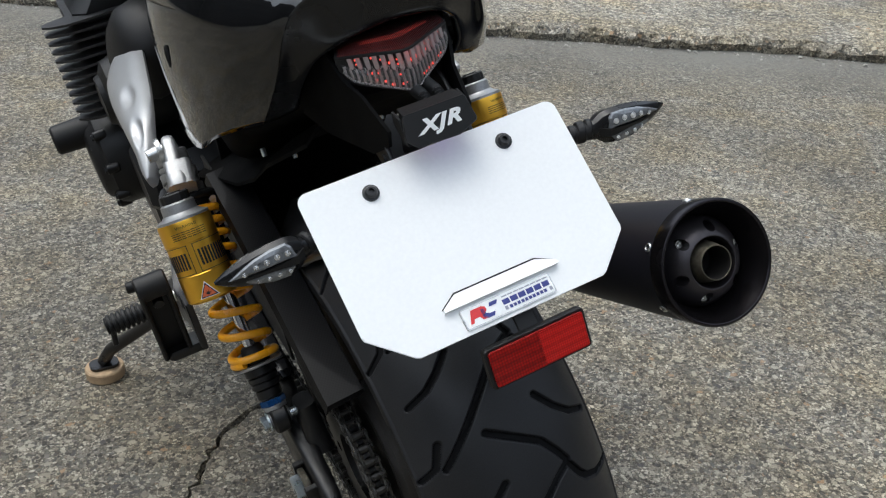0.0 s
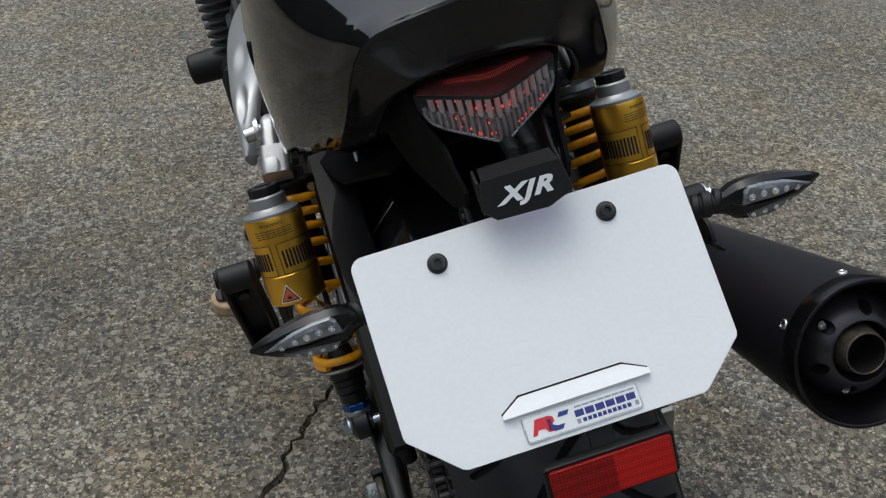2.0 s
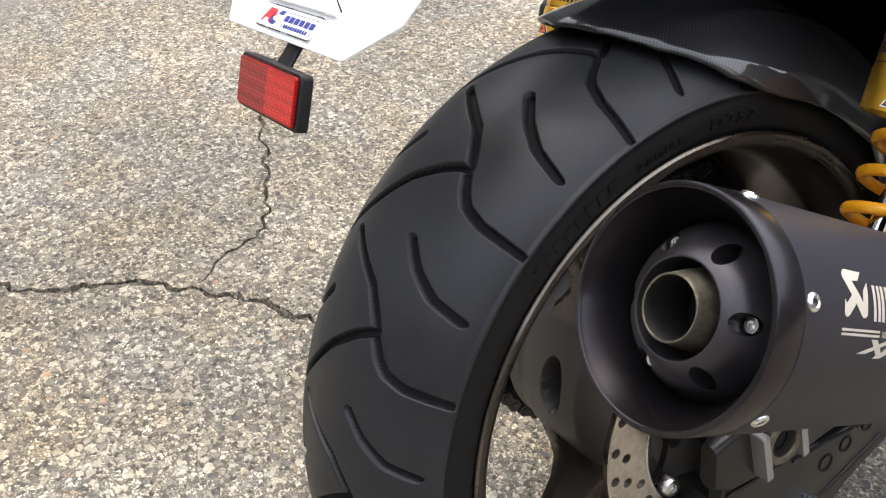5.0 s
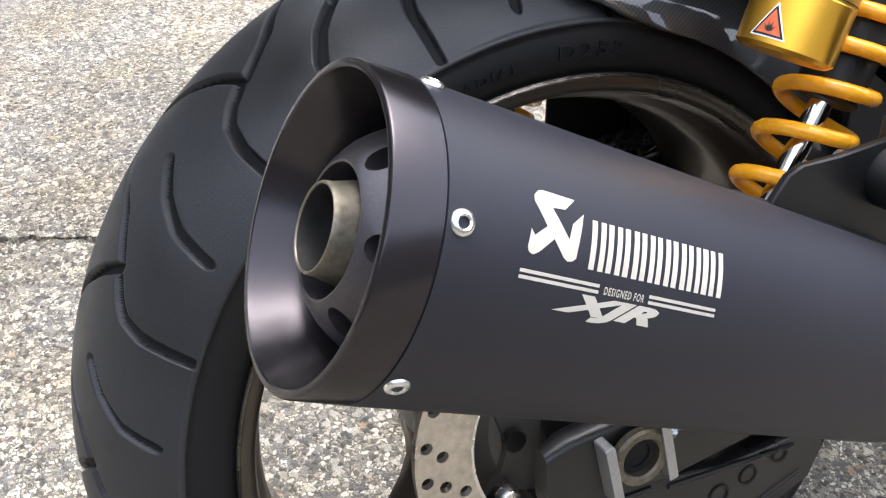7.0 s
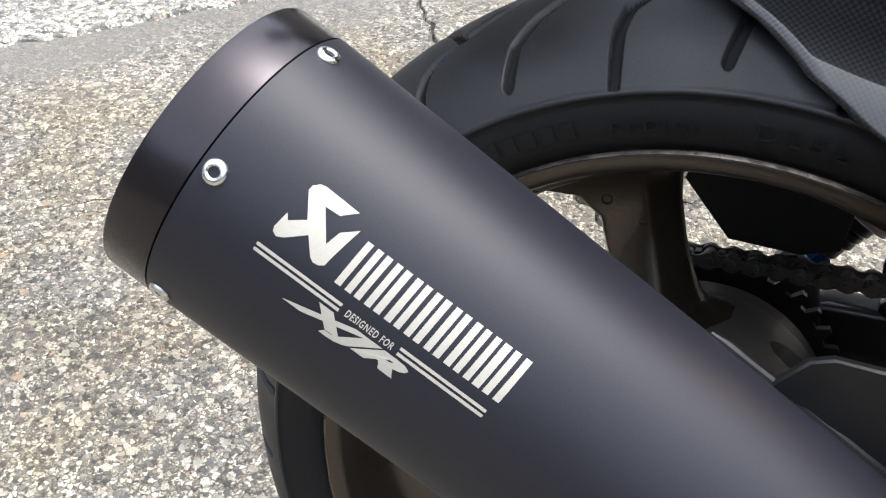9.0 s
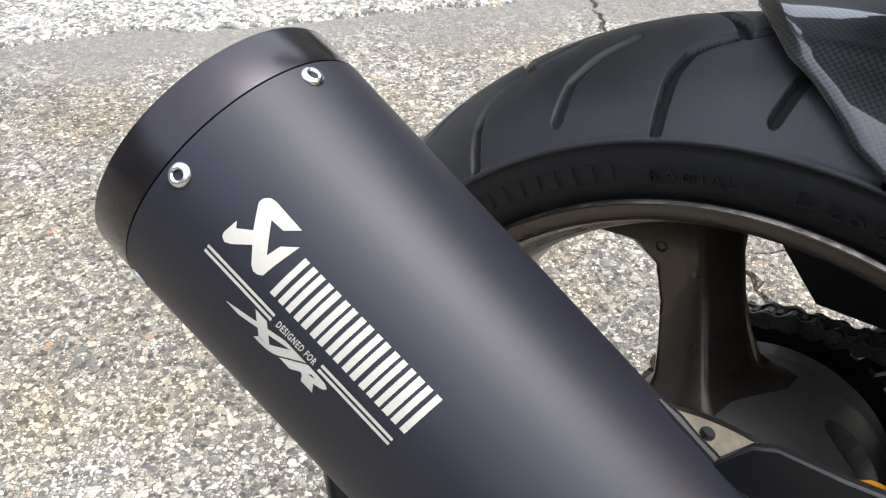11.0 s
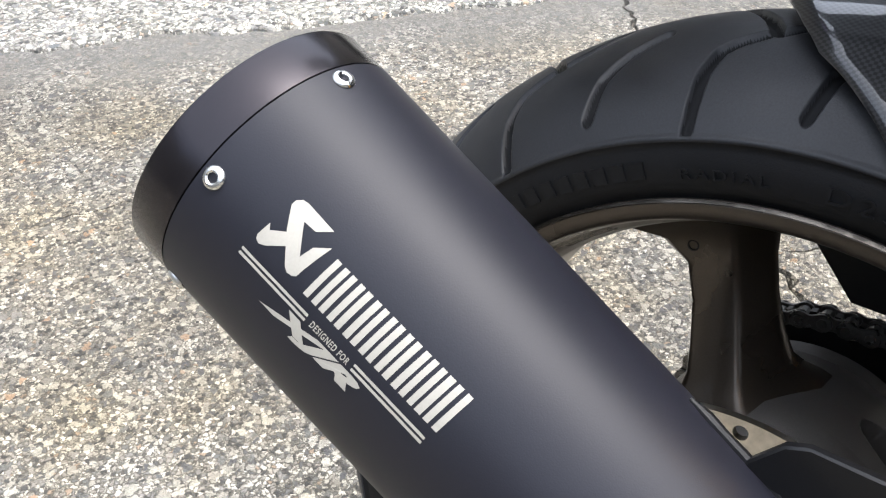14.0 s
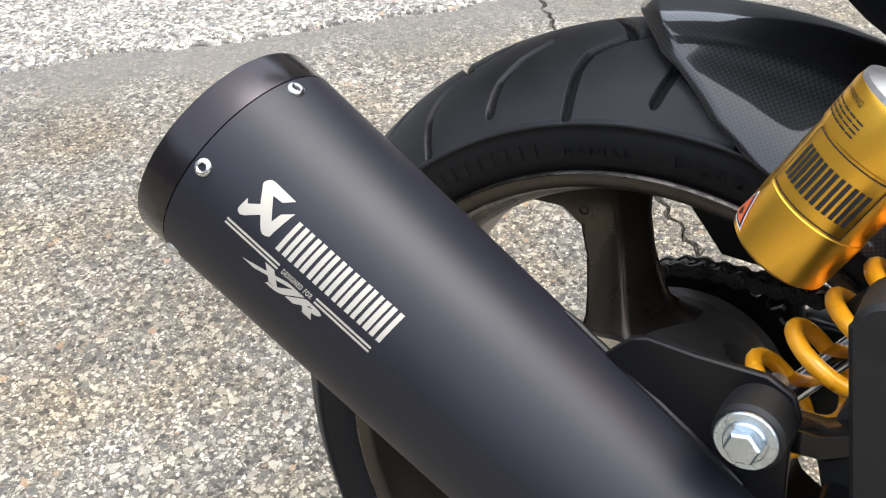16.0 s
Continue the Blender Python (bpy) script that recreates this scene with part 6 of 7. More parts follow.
for s in (-1, 1):
    bm = bmesh.new()
    # black oval with the shade of the fastener hole in its colour
    revolve(bm, basis((0.1475 * s + 0.004, 0.0506, 0.4951), (s, -0.12, 0.05), (0, 0, 1)) @ Matrix.Diagonal((1.5, 0.6, 1.0, 1.0)), [(0.0072, 0.0008), (0.0070, 0.0026), (0.0050, 0.0030), (0.0042, 0.0010)], 24)
    part("cowl_grommet", bm, SOOT_SHADE, cowl, "dark oval fastener hole")
# recess of the tail behind the cowl's rear edge
bm = bmesh.new()
rings = []
for y, w, lo, hi in ((0.36, 0.095, 0.30, 0.54), (0.12, 0.110, 0.335, 0.55), (0.05, 0.112, 0.390, 0.55), (-0.04, 0.080, 0.436, 0.550), (-0.075, 0.066, 0.438, 0.545), (-0.105, 0.056, 0.452, 0.526), (-0.122, 0.040, 0.468, 0.516)):
    rings.append([Vector((px + 0.0075 * (y < 0), y, (lo + hi) / 2 + pz)) for px, pz in rounded(2 * w, hi - lo, min(0.03, (hi - lo) * 0.4), 4)])
ring_loft(bm, rings)
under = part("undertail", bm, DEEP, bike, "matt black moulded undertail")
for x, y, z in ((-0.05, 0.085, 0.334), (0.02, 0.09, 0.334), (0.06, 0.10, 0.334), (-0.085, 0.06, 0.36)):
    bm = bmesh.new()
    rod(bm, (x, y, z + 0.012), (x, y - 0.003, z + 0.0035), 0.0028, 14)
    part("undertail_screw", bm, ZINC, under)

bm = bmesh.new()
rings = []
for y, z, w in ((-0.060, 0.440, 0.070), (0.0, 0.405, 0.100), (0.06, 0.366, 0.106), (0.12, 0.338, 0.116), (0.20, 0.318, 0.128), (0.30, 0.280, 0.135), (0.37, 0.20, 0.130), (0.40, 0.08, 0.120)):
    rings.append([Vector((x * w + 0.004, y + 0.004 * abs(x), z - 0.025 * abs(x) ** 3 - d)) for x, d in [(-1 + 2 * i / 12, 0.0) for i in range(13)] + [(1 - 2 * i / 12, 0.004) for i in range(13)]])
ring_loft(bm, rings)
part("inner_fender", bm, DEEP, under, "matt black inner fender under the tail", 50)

# tail light: red mesh top over a V-shaped face with a row of louvres and a ribbed lower lens
TLX = 0.0085


def vee(rows, n=6):
    """A line across the light from its half, mirrored about the light's middle."""
    left = [(TLX - x, y, z) for x, y, z in rows]
    fine = np.array(smooth_rows([list(p) for p in left + [(2 * TLX - x, y, z) for x, y, z in left[-2::-1]]], n))
    even = np.linspace(fine[0][0], fine[-1][0], 49)
    return [Vector((x, float(np.interp(x, fine[:, 0], fine[:, 1])), float(np.interp(x, fine[:, 0], fine[:, 2])))) for x in even]


SEAM = vee([(0.0480, -0.1290, 0.5103), (0.0320, -0.1385, 0.5102), (0.0140, -0.1490, 0.5098), (0.0050, -0.1538, 0.5096), (0.0, -0.1548, 0.5095)])
FOOT = vee([(0.0470, -0.1325, 0.5000), (0.0405, -0.1385, 0.4910), (0.0200, -0.1505, 0.4835), (0.0060, -0.1588, 0.4790), (0.0, -0.1600, 0.4780)])
HEEL = vee([(0.0440, -0.1210, 0.5165), (0.0330, -0.1210, 0.5180), (0.0180, -0.1210, 0.5190), (0.0060, -0.1210, 0.5192), (0.0, -0.1210, 0.5192)])
STEP = [a.lerp(b, 0.50) + Vector((0, -0.0012, 0)) for a, b in zip(SEAM, FOOT)]
across = lambda line, u: line[min(int(u * (len(line) - 1)), len(line) - 2)].lerp(line[min(int(u * (len(line) - 1)), len(line) - 2) + 1], u * (len(line) - 1) - min(int(u * (len(line) - 1)), len(line) - 2))
away = lambda v, k: Vector((TLX + (v.x - TLX) * k, v.y, v.z))
bm = bmesh.new()
ring_loft(bm, [[away(p, 1.0) + Vector((0, 0.0, 0.001)) for p in HEEL], [away(p, 1.05) + Vector((0, 0.003, 0.0008)) for p in SEAM], [away(p, 1.05) + Vector((0, 0.003, -0.0030)) for p in FOOT], [away(p, 1.02) + Vector((0, 0.022, 0.002)) for p in FOOT]], closed=False)
for u in (0.0, 1.0):
    ring_loft(bm, [[across(HEEL, u) + Vector((0, 0.01, 0)), across(FOOT, u) + Vector((0, 0.022, 0))], [away(across(HEEL, u), 1.04), away(across(FOOT, u), 1.05) + Vector((0, 0.002, -0.002))]], closed=False)
light = part("tail_light", bm, PLASTIC, bike, "LED tail light with red top and ribbed clear face")
bm = bmesh.new()
rows = []
for k in range(5):
    rows.append([a.lerp(b, k / 4) + Vector((0, 0, 0.0022 * math.sin(math.pi * k / 4) + 0.0012)) for a, b in zip(SEAM, HEEL)])
ring_loft(bm, rows, closed=False)
part("red_top", bm, RED_LENS, light, "red top lens over a dark mesh", 60)
bm = bmesh.new()
for k in range(64):
    u = (k + 0.5) / 64
    sweep(bm, [across(row, u) + Vector((0, 0, 0.0003)) for row in rows], 0.00046, 4)
for k in range(1, 9):
    sweep(bm, [a.lerp(b, k / 9) + Vector((0, 0, 0.0022 * math.sin(math.pi * k / 9) + 0.0016)) for a, b in zip(SEAM, HEEL)], 0.00022, 4)
tagged(part("lens_mesh", bm, PLASTIC, light, "fine dark mesh over the red lens"), kind="stuff")
bm = bmesh.new()
ring_loft(bm, [[away(p, 0.97) + Vector((0, 0.0105, 0)) for p in SEAM], [away(p, 0.97) + Vector((0, 0.0095, 0.0010)) for p in STEP], [away(p, 0.97) + Vector((0, 0.0075, 0.0010)) for p in FOOT]], closed=False)
part("light_reflector", bm, REFLECTOR, light, "silvered inside with the LED wash in its colour", 60)
bm = bmesh.new()
ring_loft(bm, [[p + Vector((0, 0.0042, 0)) for p in SEAM], [p + Vector((0, 0.0038, 0.0012)) for p in STEP], [p for p in STEP], [a.lerp(b, 0.5) + Vector((0, -0.0010, 0)) for a, b in zip(STEP, FOOT)], [p for p in FOOT]], closed=False)
part("clear_lens", bm, CLEAR, light, "clear front lens stepped across its middle", 60)
for k in range(15):
    u = 0.045 + 0.91 * (k + 0.5) / 15
    a, b = across(SEAM, u), across(STEP, u)
    side = (across(SEAM, min(1, u + 0.01)) - across(SEAM, max(0, u - 0.01))).normalized()
    out = side.cross(Vector((0, 0, 1))).normalized()
    m = Matrix((side, (a - b).normalized(), out)).transposed().to_4x4()
    m.translation = (a + b) / 2 + out * 0.0002
    if m.to_3x3().determinant() < 0:
        m.col[2] = -m.col[2]
    w, h = 0.0040, (a - b).length * 0.92
    bm = bmesh.new()
    slab(bm, m, [(-w / 2, h / 2), (-w / 2, -h * 0.34), (-w * 0.32, -h * 0.47), (0, -h / 2), (w * 0.32, -h * 0.47), (w / 2, -h * 0.34), (w / 2, h / 2)], -0.0016, 0.0010, 0.0007)
    part("louvre", bm, MILKY, light, "milky louvre")
for k in range(24):
    u = (k + 0.5) / 24
    a, b = across(STEP, u), across(FOOT, u)
    bm = bmesh.new()
    sweep(bm, [a + Vector((0, 0.0022, -0.0004)), (a + b) / 2 + Vector((0, 0.0008, 0)), b + Vector((0, 0.0022, 0.0004))], 0.0011, 6)
    part("lens_rib", bm, MILKY, light)
m, n, l, b = material("lit_red_led")
b.inputs["Base Color"].default_value = (0.6, 0.02, 0.02, 1)
b.inputs["Emission Color"].default_value, b.inputs["Emission Strength"].default_value = (1.0, 0.075, 0.045, 1), 1.1
RED_LED = m
m, n, l, b = material("lit_red_strip")
b.inputs["Base Color"].default_value = (0.35, 0.02, 0.015, 1)
b.inputs["Emission Color"].default_value, b.inputs["Emission Strength"].default_value = (1.0, 0.10, 0.06, 1), 0.12
RED_STRIP = m
rnd = random.Random(8)
for k in range(28):
    u = 0.09 + 0.82 * (k + 0.5) / 28
    for f, take in ((0.18, 0.75), (0.36, 0.70), (0.62, 0.20), (0.86, 0.45)):
        if rnd.random() > take:
            continue
        p = across(SEAM, u).lerp(across(FOOT, u), f + rnd.uniform(-0.06, 0.06)) + Vector((rnd.uniform(-0.0012, 0.0012), 0, 0))
        bm = bmesh.new()
        rod(bm, p + Vector((0, 0.0085, 0)), p + Vector((0, 0.0026, 0)), rnd.uniform(0.0007, 0.0015), 8)
        part("tail_led", bm, RED_LED, light)
bm = bmesh.new()
glow = [[a.lerp(b, f) + Vector((0, 0, 0.0022 * math.sin(math.pi * f) + 0.00135)) for a, b in list(zip(SEAM, HEEL))[9:-8]] for f in (0.36, 0.44, 0.52)]
ring_loft(bm, glow, closed=False)
part("led_strip", bm, RED_STRIP, light, "lit red strip under the mesh", 60)
bm = bmesh.new()
sweep(bm, [p + Vector((0, -0.0004, 0)) for p in SEAM], 0.0015, 8)
part("lens_seam", bm, PLASTIC, light)
bm = bmesh.new()
sweep(bm, [p + Vector((0, 0.0004, -0.0004)) for p in FOOT], 0.0011, 8)
part("lens_rim", bm, VANE, light, "clear lower rim of the lens")

# ---- frame, tank, engine ----
# added black sheet that fills the dark opening ahead of the tyre
bm = bmesh.new()
rings = []
for y, z in ((0.336, 0.010), (0.318, 0.110), (0.272, 0.205), (0.252, 0.300), (0.215, 0.380), (0.120, 0.425)):
    rings.append([Vector((px, y + py * 0.8, z + py * 0.6)) for px, py in rounded(0.205, 0.006, 0.002, 2)])
ring_loft(bm, rings)
part("seat_gap_sheet", bm, DEEP, bike, "matt black sheet added to close the gap under the seat")
for s in (-1, 1):
    bm = bmesh.new()
    spine = [(0.134, 0.525, 0.362, 0.010), (0.146, 0.512, 0.364, 0.024), (0.156, 0.470, 0.363, 0.030), (0.164, 0.410, 0.360, 0.030), (0.170, 0.345, 0.357, 0.027), (0.176, 0.285, 0.353, 0.022), (0.182, 0.245, 0.339, 0.017), (0.187, 0.220, 0.322, 0.015), (0.190, 0.207, 0.310, 0.009)]
    if s > 0:
        spine = [(0.149, 0.525, 0.362, 0.010), (0.161, 0.512, 0.364, 0.024), (0.173, 0.470, 0.361, 0.030), (0.183, 0.410, 0.354, 0.032), (0.190, 0.340, 0.342, 0.032), (0.197, 0.285, 0.325, 0.029), (0.202, 0.250, 0.304, 0.023), (0.205, 0.236, 0.286, 0.015), (0.206, 0.232, 0.276, 0.006)]
    widths = (0.014, 0.027, 0.033, 0.032, 0.028, 0.022, 0.015, 0.011, 0.005) if s < 0 else (0.010, 0.024, 0.030, 0.030, 0.026, 0.0205, 0.0150, 0.0105, 0.004)
    line = smooth_rows([[x, y, z, w] for (x, y, z, _), w in zip(spine, widths)], 6)
    rings = []
    side_on, face = Vector((-0.88, 0, 0.47)), Vector((0.47, -0.10, 0.88)).normalized()
    pits = ((0.345, 0.030, 0.42), (0.258, 0.022, 0.50)) if s < 0 else ((0.345, 0.032, 0.42), (0.273, 0.020, 0.55))
    for x, y, z, w in line:
        top = []
        for k in range(21):
            u = -1 + k / 10
            sink = sum(0.0062 * max(0.0, 1 - ((y - py) / ly) ** 2 - (u / wu) ** 2) for py, ly, wu in pits)
            top.append((u, 0.0085 * (1 - abs(u) ** 3) - sink))
        rings.append([Vector((p.x * s, p.y, p.z)) for p in [Vector((x, y, z)) + side_on * u * w + face * h for u, h in top + [(0.98, -0.005), (0.0, -0.007), (-0.98, -0.005)]]])
    ring_loft(bm, rings)
    cover = part("side_rail_cover", bm, SILVER, bike, "silver painted side cover with two oval hollows", 50)
    bm = bmesh.new()
    sweep(bm, [(s * 0.100, 0.06, 0.44), (s * 0.105, 0.18, 0.38), (s * 0.105, 0.35, 0.36), (s * 0.09, 0.60, 0.40)], 0.014, 16)
    part("seat_rail", bm, SATIN, bike, "black tubular seat rail")
    # carburettor bell / air box horn
    bm = bmesh.new()
    revolve(bm, basis((s * 0.095, 0.525, 0.352), (s * 0.95, -0.15, 0.25)), [(0.030, -0.02), (0.064, 0.0), (0.070, 0.015), (0.068, 0.035), (0.058, 0.055), (0.040, 0.066), (0.014, 0.070)], 36)
    part("air_box", bm, PLASTIC, bike, "black round air box end")
    bm = bmesh.new()
    revolve(bm, basis((s * 0.100, 0.625, 0.270), (s, 0, 0)), [(0.040, -0.02), (0.060, 0.0), (0.062, 0.060), (0.056, 0.078), (0.040, 0.086), (0.036, 0.094), (0.012, 0.096)], 32)
    part("carburettor", bm, PLASTIC, bike, "black carburettor body")

bm = bmesh.new()
rings = []
for y, w, lo, hi in ((0.49, 0.050, 0.44, 0.55), (0.53, 0.088, 0.422, 0.60), (0.60, 0.128, 0.425, 0.66), (0.69, 0.155, 0.44, 0.71), (0.80, 0.165, 0.46, 0.74), (0.95, 0.150, 0.48, 0.74), (1.02, 0.110, 0.52, 0.71)):
    rings.append([Vector((px, y, (lo + hi) / 2 + pz)) for px, pz in rounded(2 * w, hi - lo, min(0.06, (hi - lo) * 0.38), 5)])
ring_loft(bm, [[Vector(r[i : i + 3]) for i in range(0, len(r), 3)] for r in smooth_rows([[c for p in ring for c in p] for ring in rings], 4)])
part("fuel_tank", bm, GREY_PAINT, bike, "dark grey fuel tank", 60)

bm = bmesh.new()
block(bm, pose(0, 0.80, 0.275), 0.37, 0.16, 0.24, 0.02)
block(bm, pose(0, 0.74, 0.07), 0.36, 0.36, 0.20, 0.03)
engine = part("engine", bm, SATIN, bike, "black air-cooled engine with bright-edged fins")
bm = bmesh.new()
fin = [(-0.195, 0.10), (-0.195, -0.052), (-0.226, -0.060), (-0.234, -0.068), (-0.234, -0.078), (-0.222, -0.090), (-0.20, -0.10), (0.20, -0.10), (0.222, -0.090), (0.234, -0.078), (0.234, -0.068), (0.226, -0.060), (0.195, -0.052), (0.195, 0.10)]
slab(bm, Matrix(), fin, -0.0017, 0.0017, 0.0)
fin_mesh = mesh_of("cooling_fin", bm, BRACKET, 30)
for k in range(12):
    again("cooling_fin", fin_mesh, pose(0, 0.780 + k * 0.002, 0.226 + k * 0.0132), engine)
bm = bmesh.new()
slab(bm, pose(0, 0.84, 0.390), rounded(0.36, 0.15, 0.03), -0.01, 0.035, 0.012)
part("cylinder_head", bm, SATIN, engine)
for s in (-1, 1):
    bm = bmesh.new()
    cy, cz, cr = (0.745, 0.090, 0.096) if s > 0 else (0.770, 0.125, 0.086)
    revolve(bm, basis((0.175 * s, cy, cz), (s, 0, 0)), [(cr + 0.002, -0.03), (cr, 0.030), (cr - 0.006, 0.044), (cr - 0.016, 0.050), (cr - 0.020, 0.058), (cr - 0.030, 0.064), (cr - 0.056, 0.066), (0.012, 0.0665)], 48)
    crank = part("crankcase_cover", bm, PLASTIC, engine, "black round crankcase cover")
    bm = bmesh.new()
    rod(bm, (0, 0, -0.012), (0, 0, 0.008), 0.0085, 14, soft=0.001)
    slab(bm, pose(0, 0, 0.008), hexagon(0.0055), 0.0, 0.004, 0.0008)
    bolt_mesh = mesh_of("cover_bolt", bm, SATIN)
    for k in range(9):
        a = 2 * math.pi * (k + 0.3) / 9
        again("cover_bolt", bolt_mesh, basis((0.217 * s, cy + (cr - 0.005) * math.cos(a), cz + (cr - 0.005) * math.sin(a)), (s, 0, 0), (0, 1, 0)), crank)
    for k in range(6):
        a = radians(60 * k + 20)
        bm = bmesh.new()
        rod(bm, (0.238 * s, cy + 0.022 * math.cos(a), cz + 0.022 * math.sin(a)), (0.2325 * s, cy + (cr - 0.022) * math.cos(a), cz + (cr - 0.022) * math.sin(a)), 0.0035, 8)
        part("cover_rib", bm, PLASTIC, crank)
    # casing behind it
    bm = bmesh.new()
    casing = ((0.44, 0.070), (0.46, 0.14), (0.52, 0.19), (0.62, 0.20), (0.68, 0.14), (0.68, 0.02), (0.60, -0.03), (0.50, -0.02)) if s > 0 else ((0.53, 0.115), (0.53, 0.16), (0.56, 0.19), (0.62, 0.20), (0.68, 0.16), (0.69, 0.08), (0.60, 0.075))
    slab(bm, basis((0.150 * s, 0, 0), (s, 0, 0), (0, s, 0)), [(y * s, z) for y, z in casing], -0.03, 0.062 if s > 0 else 0.035, 0.014)
    part("gearbox_cover", bm, PLASTIC, engine, "black gearbox side cover")
    bm = bmesh.new()
    rod(bm, (0.215 * s, 0.775, 0.178), (0.285 * s, 0.775, 0.178), 0.0265, 32, 0.0245, 0.004)
    part("crash_bobbin", bm, PLASTIC, engine, "black crash protector bobbin")
    bm = bmesh.new()
    rod(bm, (0.200 * s, 0.775, 0.178), (0.216 * s, 0.775, 0.178), 0.016, 24)
    part("bobbin_spacer", bm, STEEL, engine)
    # bracket plate with the folded passenger peg and the rider's peg
    bm = bmesh.new()
    slab(bm, basis((0.2065 * s, 0, 0), (s, 0, 0), (0, s, 0)), [(y * s, z) for y, z in ((0.118, 0.196), (0.165, 0.190), (0.200, 0.165), (0.300, 0.110), (0.395, 0.075), (0.410, 0.045), (0.395, 0.020), (0.350, 0.030), (0.240, 0.095), (0.165, 0.130), (0.122, 0.127), (0.112, 0.150))], -0.004, 0.004, 0.0012)
    hang2 = part("peg_bracket", bm, BRACKET, bike, "black foot peg bracket")
    # angular arm from the frame back to the peg, and the plate that is screwed to the frame
    rings = []
    for x, y, z, w, h in ((0.1740, 0.304, 0.240, 0.014, 0.022), (0.1770, 0.286, 0.234, 0.020, 0.034), (0.1830, 0.250, 0.212, 0.021, 0.034), (0.1935, 0.205, 0.196, 0.020, 0.030), (0.2050, 0.160, 0.184, 0.020, 0.026), (0.2065, 0.150, 0.180, 0.012, 0.016)):
        rings.append([Vector((x * s + px, y + 0.45 * pz, z + 0.9 * pz)) for px, pz in rounded(w, h, 0.004, 2)])
    bm = bmesh.new()
    ring_loft(bm, rings)
    part("bracket_arm", bm, BRACKET, hang2, "grey angular bracket arm", 30)
    bm = bmesh.new()
    slab(bm, basis((0.1690 * s, 0, 0), (s, 0, 0), (0, s, 0)), [(y * s, z) for y, z in ((0.268, 0.215), (0.290, 0.258), (0.318, 0.262), (0.352, 0.205), (0.360, 0.150), (0.330, 0.130), (0.290, 0.160))], -0.005, 0.005, 0.0015)
    part("bracket_plate", bm, BRACKET, hang2, "grey plate screwed to the frame")
    for y, z in ((0.311, 0.233), (0.333, 0.180)):
        bm = bmesh.new()
        revolve(bm, basis((0.1735 * s, y, z), (s, 0, 0)), [(0.0075, 0.0), (0.0075, 0.0050), (0.0065, 0.0062), (0.0040, 0.0062), (0.0038, 0.0030), (0.001, 0.0030)], 20)
        part("socket_screw", bm, ZINC, hang2, "plated socket-head screw")
    # added panel; blocks the ground where the gap behind the shock is dark
    bm = bmesh.new()
    slab(bm, basis((0.112 * s, 0, 0), (s, 0, 0), (0, s, 0)), [(y * s, z) for y, z in ((0.190, 0.200), (0.262, 0.150), (0.296, 0.128), (0.312, 0.108), (0.345, 0.120), (0.460, 0.060), (0.460, -0.030), (0.330, -0.010), (0.240, 0.030), (0.186, 0.095))], -0.003, 0.003, 0.001)
    part("gap_panel", bm, PLASTIC, bike, "black panel added to close the gap behind the spring")
    lean = basis((0.236 * s, 0.1145 + 0.019 * (s > 0), 0.1960), (0, -0.28, 0.96), (1, 0, 0))
    for dx in (-0.0145, 0.0145):
        bm = bmesh.new()
        block(bm, lean @ pose(dx, 0.004, -0.006), 0.006, 0.030, 0.118, 0.002)
        part("peg_cheek", bm, PLASTIC, hang2)
    bm = bmesh.new()
    block(bm, lean @ pose(0, 0.010, -0.006), 0.026, 0.014, 0.112, 0.002)
    part("folded_peg", bm, PLASTIC, hang2, "folded black passenger peg")
    bm = bmesh.new()
    revolve(bm, basis(lean @ Vector((-0.0175, 0.004, 0.048)), (1, 0, 0), (0, 0, 1)), [(0.0120, 0.0), (0.0145, 0.002), (0.0145, 0.033), (0.0120, 0.035)], 28)
    part("peg_knuckle", bm, PLASTIC, hang2)
    bm = bmesh.new()
    rod(bm, lean @ Vector((0, -0.006, 0.026)), lean @ Vector((0, 0.006, 0.026)), 0.0058, 18)
    part("peg_screw", bm, SATIN, hang2)
    bm = bmesh.new()
    rod(bm, lean @ Vector((0.002, -0.004, -0.066)), lean @ Vector((0.002, -0.004, -0.058)), 0.0035, 12)
    part("peg_pin", bm, STEEL, hang2)
    bm = bmesh.new()
    block(bm, pose(0.226 * s, 0.135, 0.134), 0.044, 0.030, 0.012, 0.003)
    part("peg_foot_plate", bm, SATIN, hang2)
    if s > 0:
        bm = bmesh.new()
        slab(bm, basis((0.2065, 0, 0), (1, 0, 0), (0, 1, 0)), [(0.084, 0.173), (0.098, 0.170), (0.1136, 0.172), (0.130, 0.182), (0.136, 0.172), (0.1177, 0.1573), (0.101, 0.1546), (0.084, 0.158)], 0.0, 0.0195, 0.003)
        part("hanger_arm", bm, SHEEN, hang2, "thick black arm to the muffler bush")
    bm = bmesh.new()
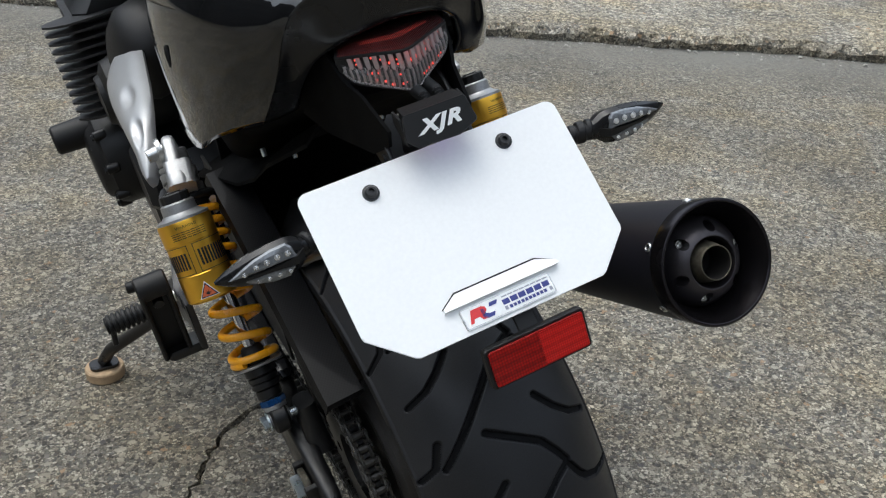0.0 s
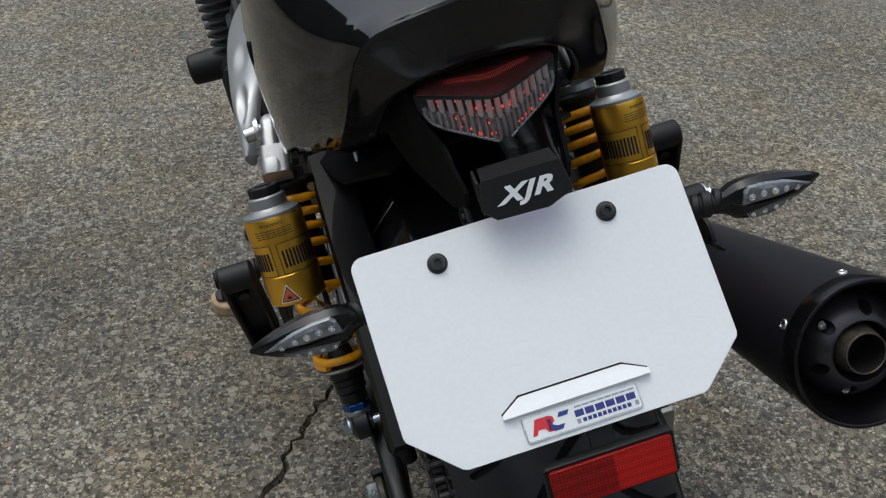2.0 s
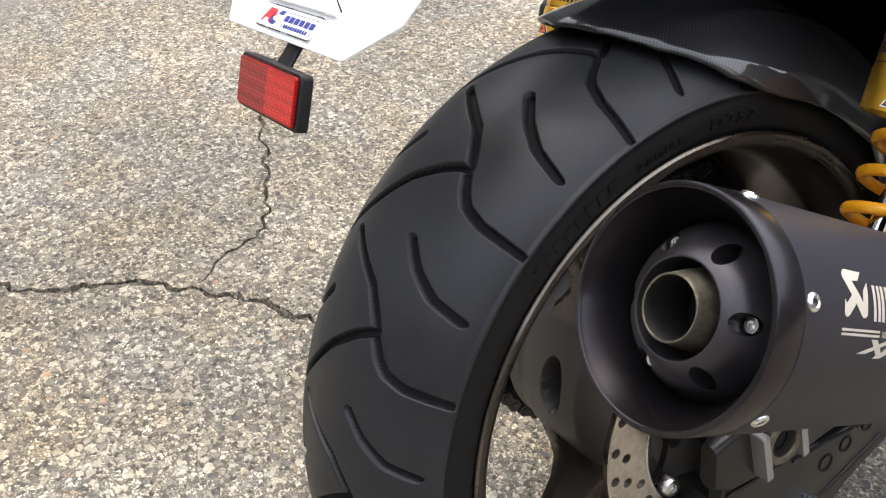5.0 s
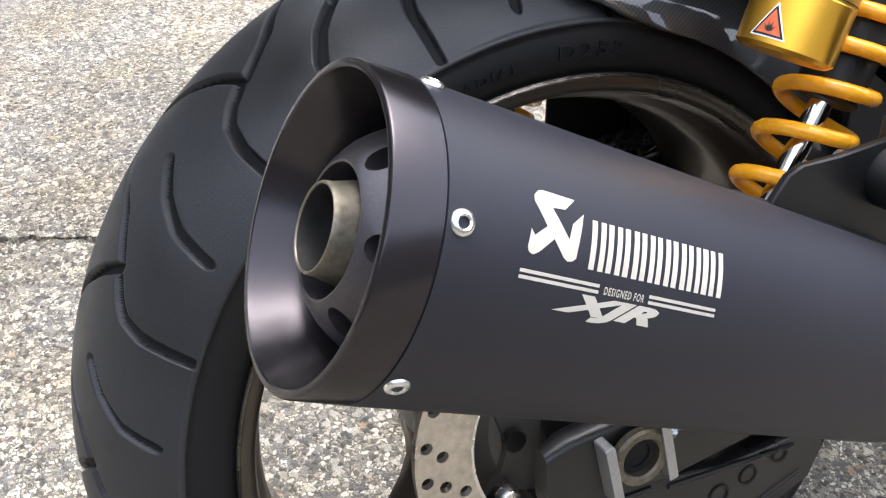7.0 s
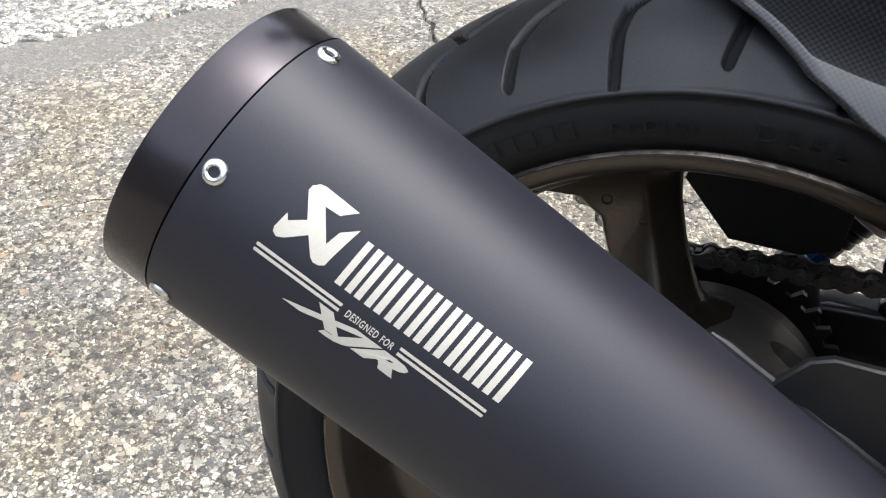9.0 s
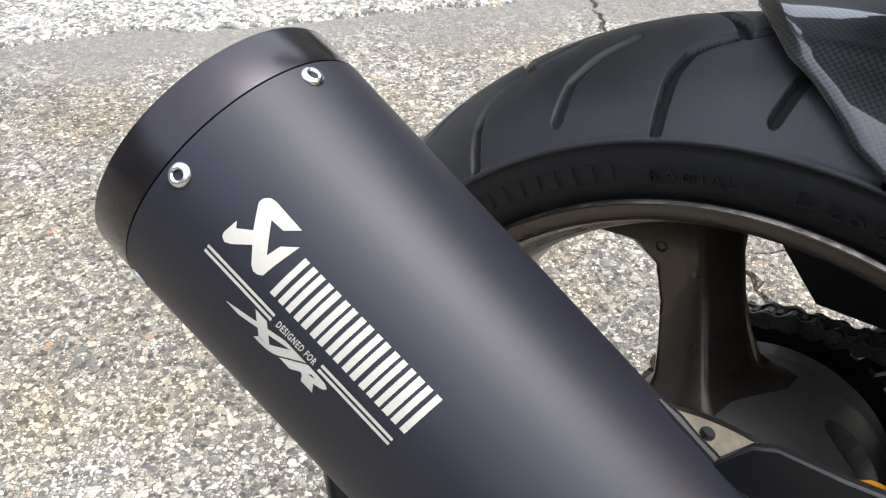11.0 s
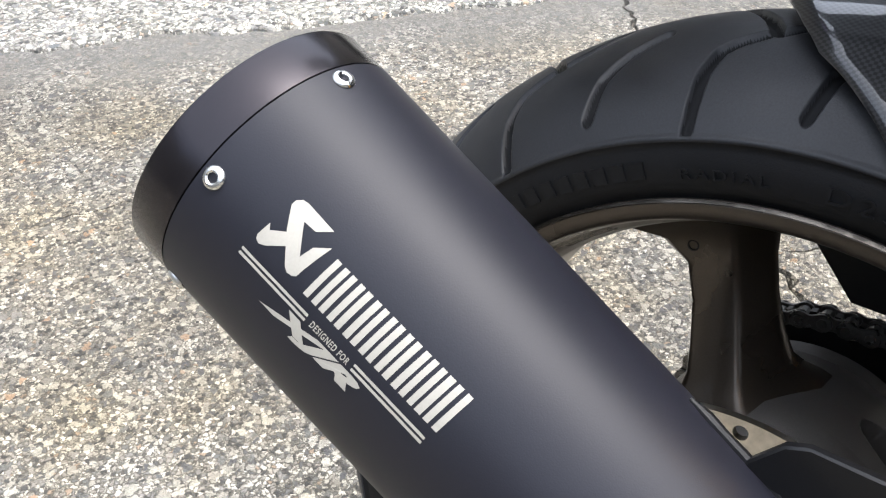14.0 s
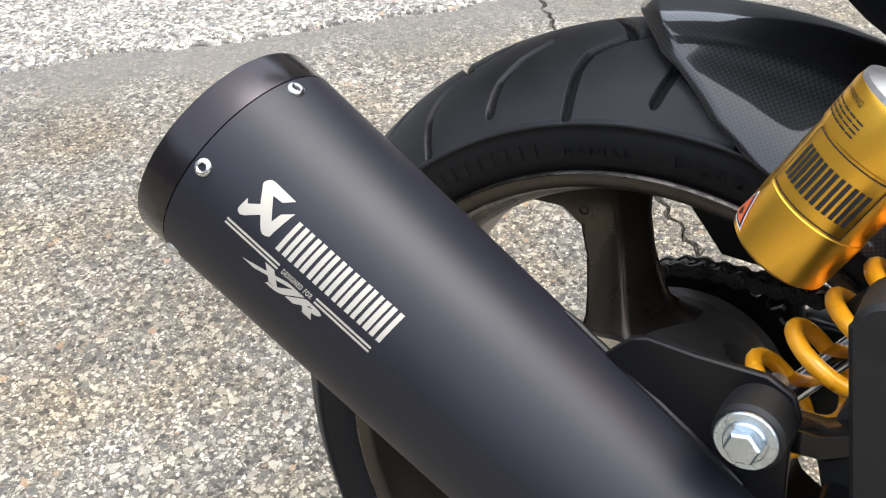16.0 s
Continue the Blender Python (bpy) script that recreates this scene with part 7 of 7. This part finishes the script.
    rod(bm, (0.205 * s, 0.190, 0.170), (0.216 * s, 0.190, 0.170), 0.0075, 20)
    part("bracket_bolt", bm, STEEL, hang2, "bright bracket bolt")
    bm = bmesh.new()
    block(bm, pose(0.226 * s, 0.388, 0.045), 0.034, 0.034, 0.036, 0.006)
    part("peg_mount", bm, SATIN, hang2)
    bm = bmesh.new()
    ribs = [(0.004, 0.0), (0.0120, 0.0005)]
    for k in range(9):
        ribs += [(0.0120, 0.002 + k * 0.0072), (0.0155, 0.003 + k * 0.0072), (0.0155, 0.0066 + k * 0.0072), (0.0120, 0.0078 + k * 0.0072)]
    revolve(bm, basis((0.242 * s, 0.388, 0.045), (s, 0, 0), (0, 1, 0)), ribs + [(0.0130, 0.0685), (0.004, 0.070)], 24)
    part("peg_rubber", bm, PLASTIC, hang2, "ribbed black rubber foot peg", 20)
    bm = bmesh.new()
    rod(bm, (0.304 * s, 0.386, 0.036), (0.308 * s, 0.384, 0.014), 0.0042, 12)
    part("peg_feeler", bm, SATIN, hang2)
    # pedal in front of the peg
    bm = bmesh.new()
    sweep(bm, [(0.205 * s, 0.40, 0.03), (0.212 * s, 0.45, 0.02), (0.220 * s, 0.515, 0.010)], 0.0065, 10)
    pedal = part("foot_pedal", bm, SATIN, bike, "black foot lever ahead of the peg")
    bm = bmesh.new()
    rod(bm, (0.216 * s, 0.520, 0.010), (0.268 * s, 0.525, 0.012), 0.0095, 16)
    part("pedal_rubber", bm, PLASTIC, pedal)

# side stand
foot = BIKE.inverted() @ Vector((-0.305, 0.712, 0.030))
bm = bmesh.new()
sweep(bm, [(-0.150, 0.520, -0.02), (-0.190, 0.580, -0.08), foot + Vector((0.02, -0.02, 0.03)), foot], 0.011, 14)
stand = part("side_stand", bm, SATIN, bike, "black side stand resting on the wood")
bm = bmesh.new()
slab(bm, BIKE.inverted() @ pose(-0.305, 0.712, 0.0212), [(x, y) for x, y in rounded(0.05, 0.034, 0.012)], 0.0, 0.006, 0.001)
part("stand_foot", bm, SATIN, stand)
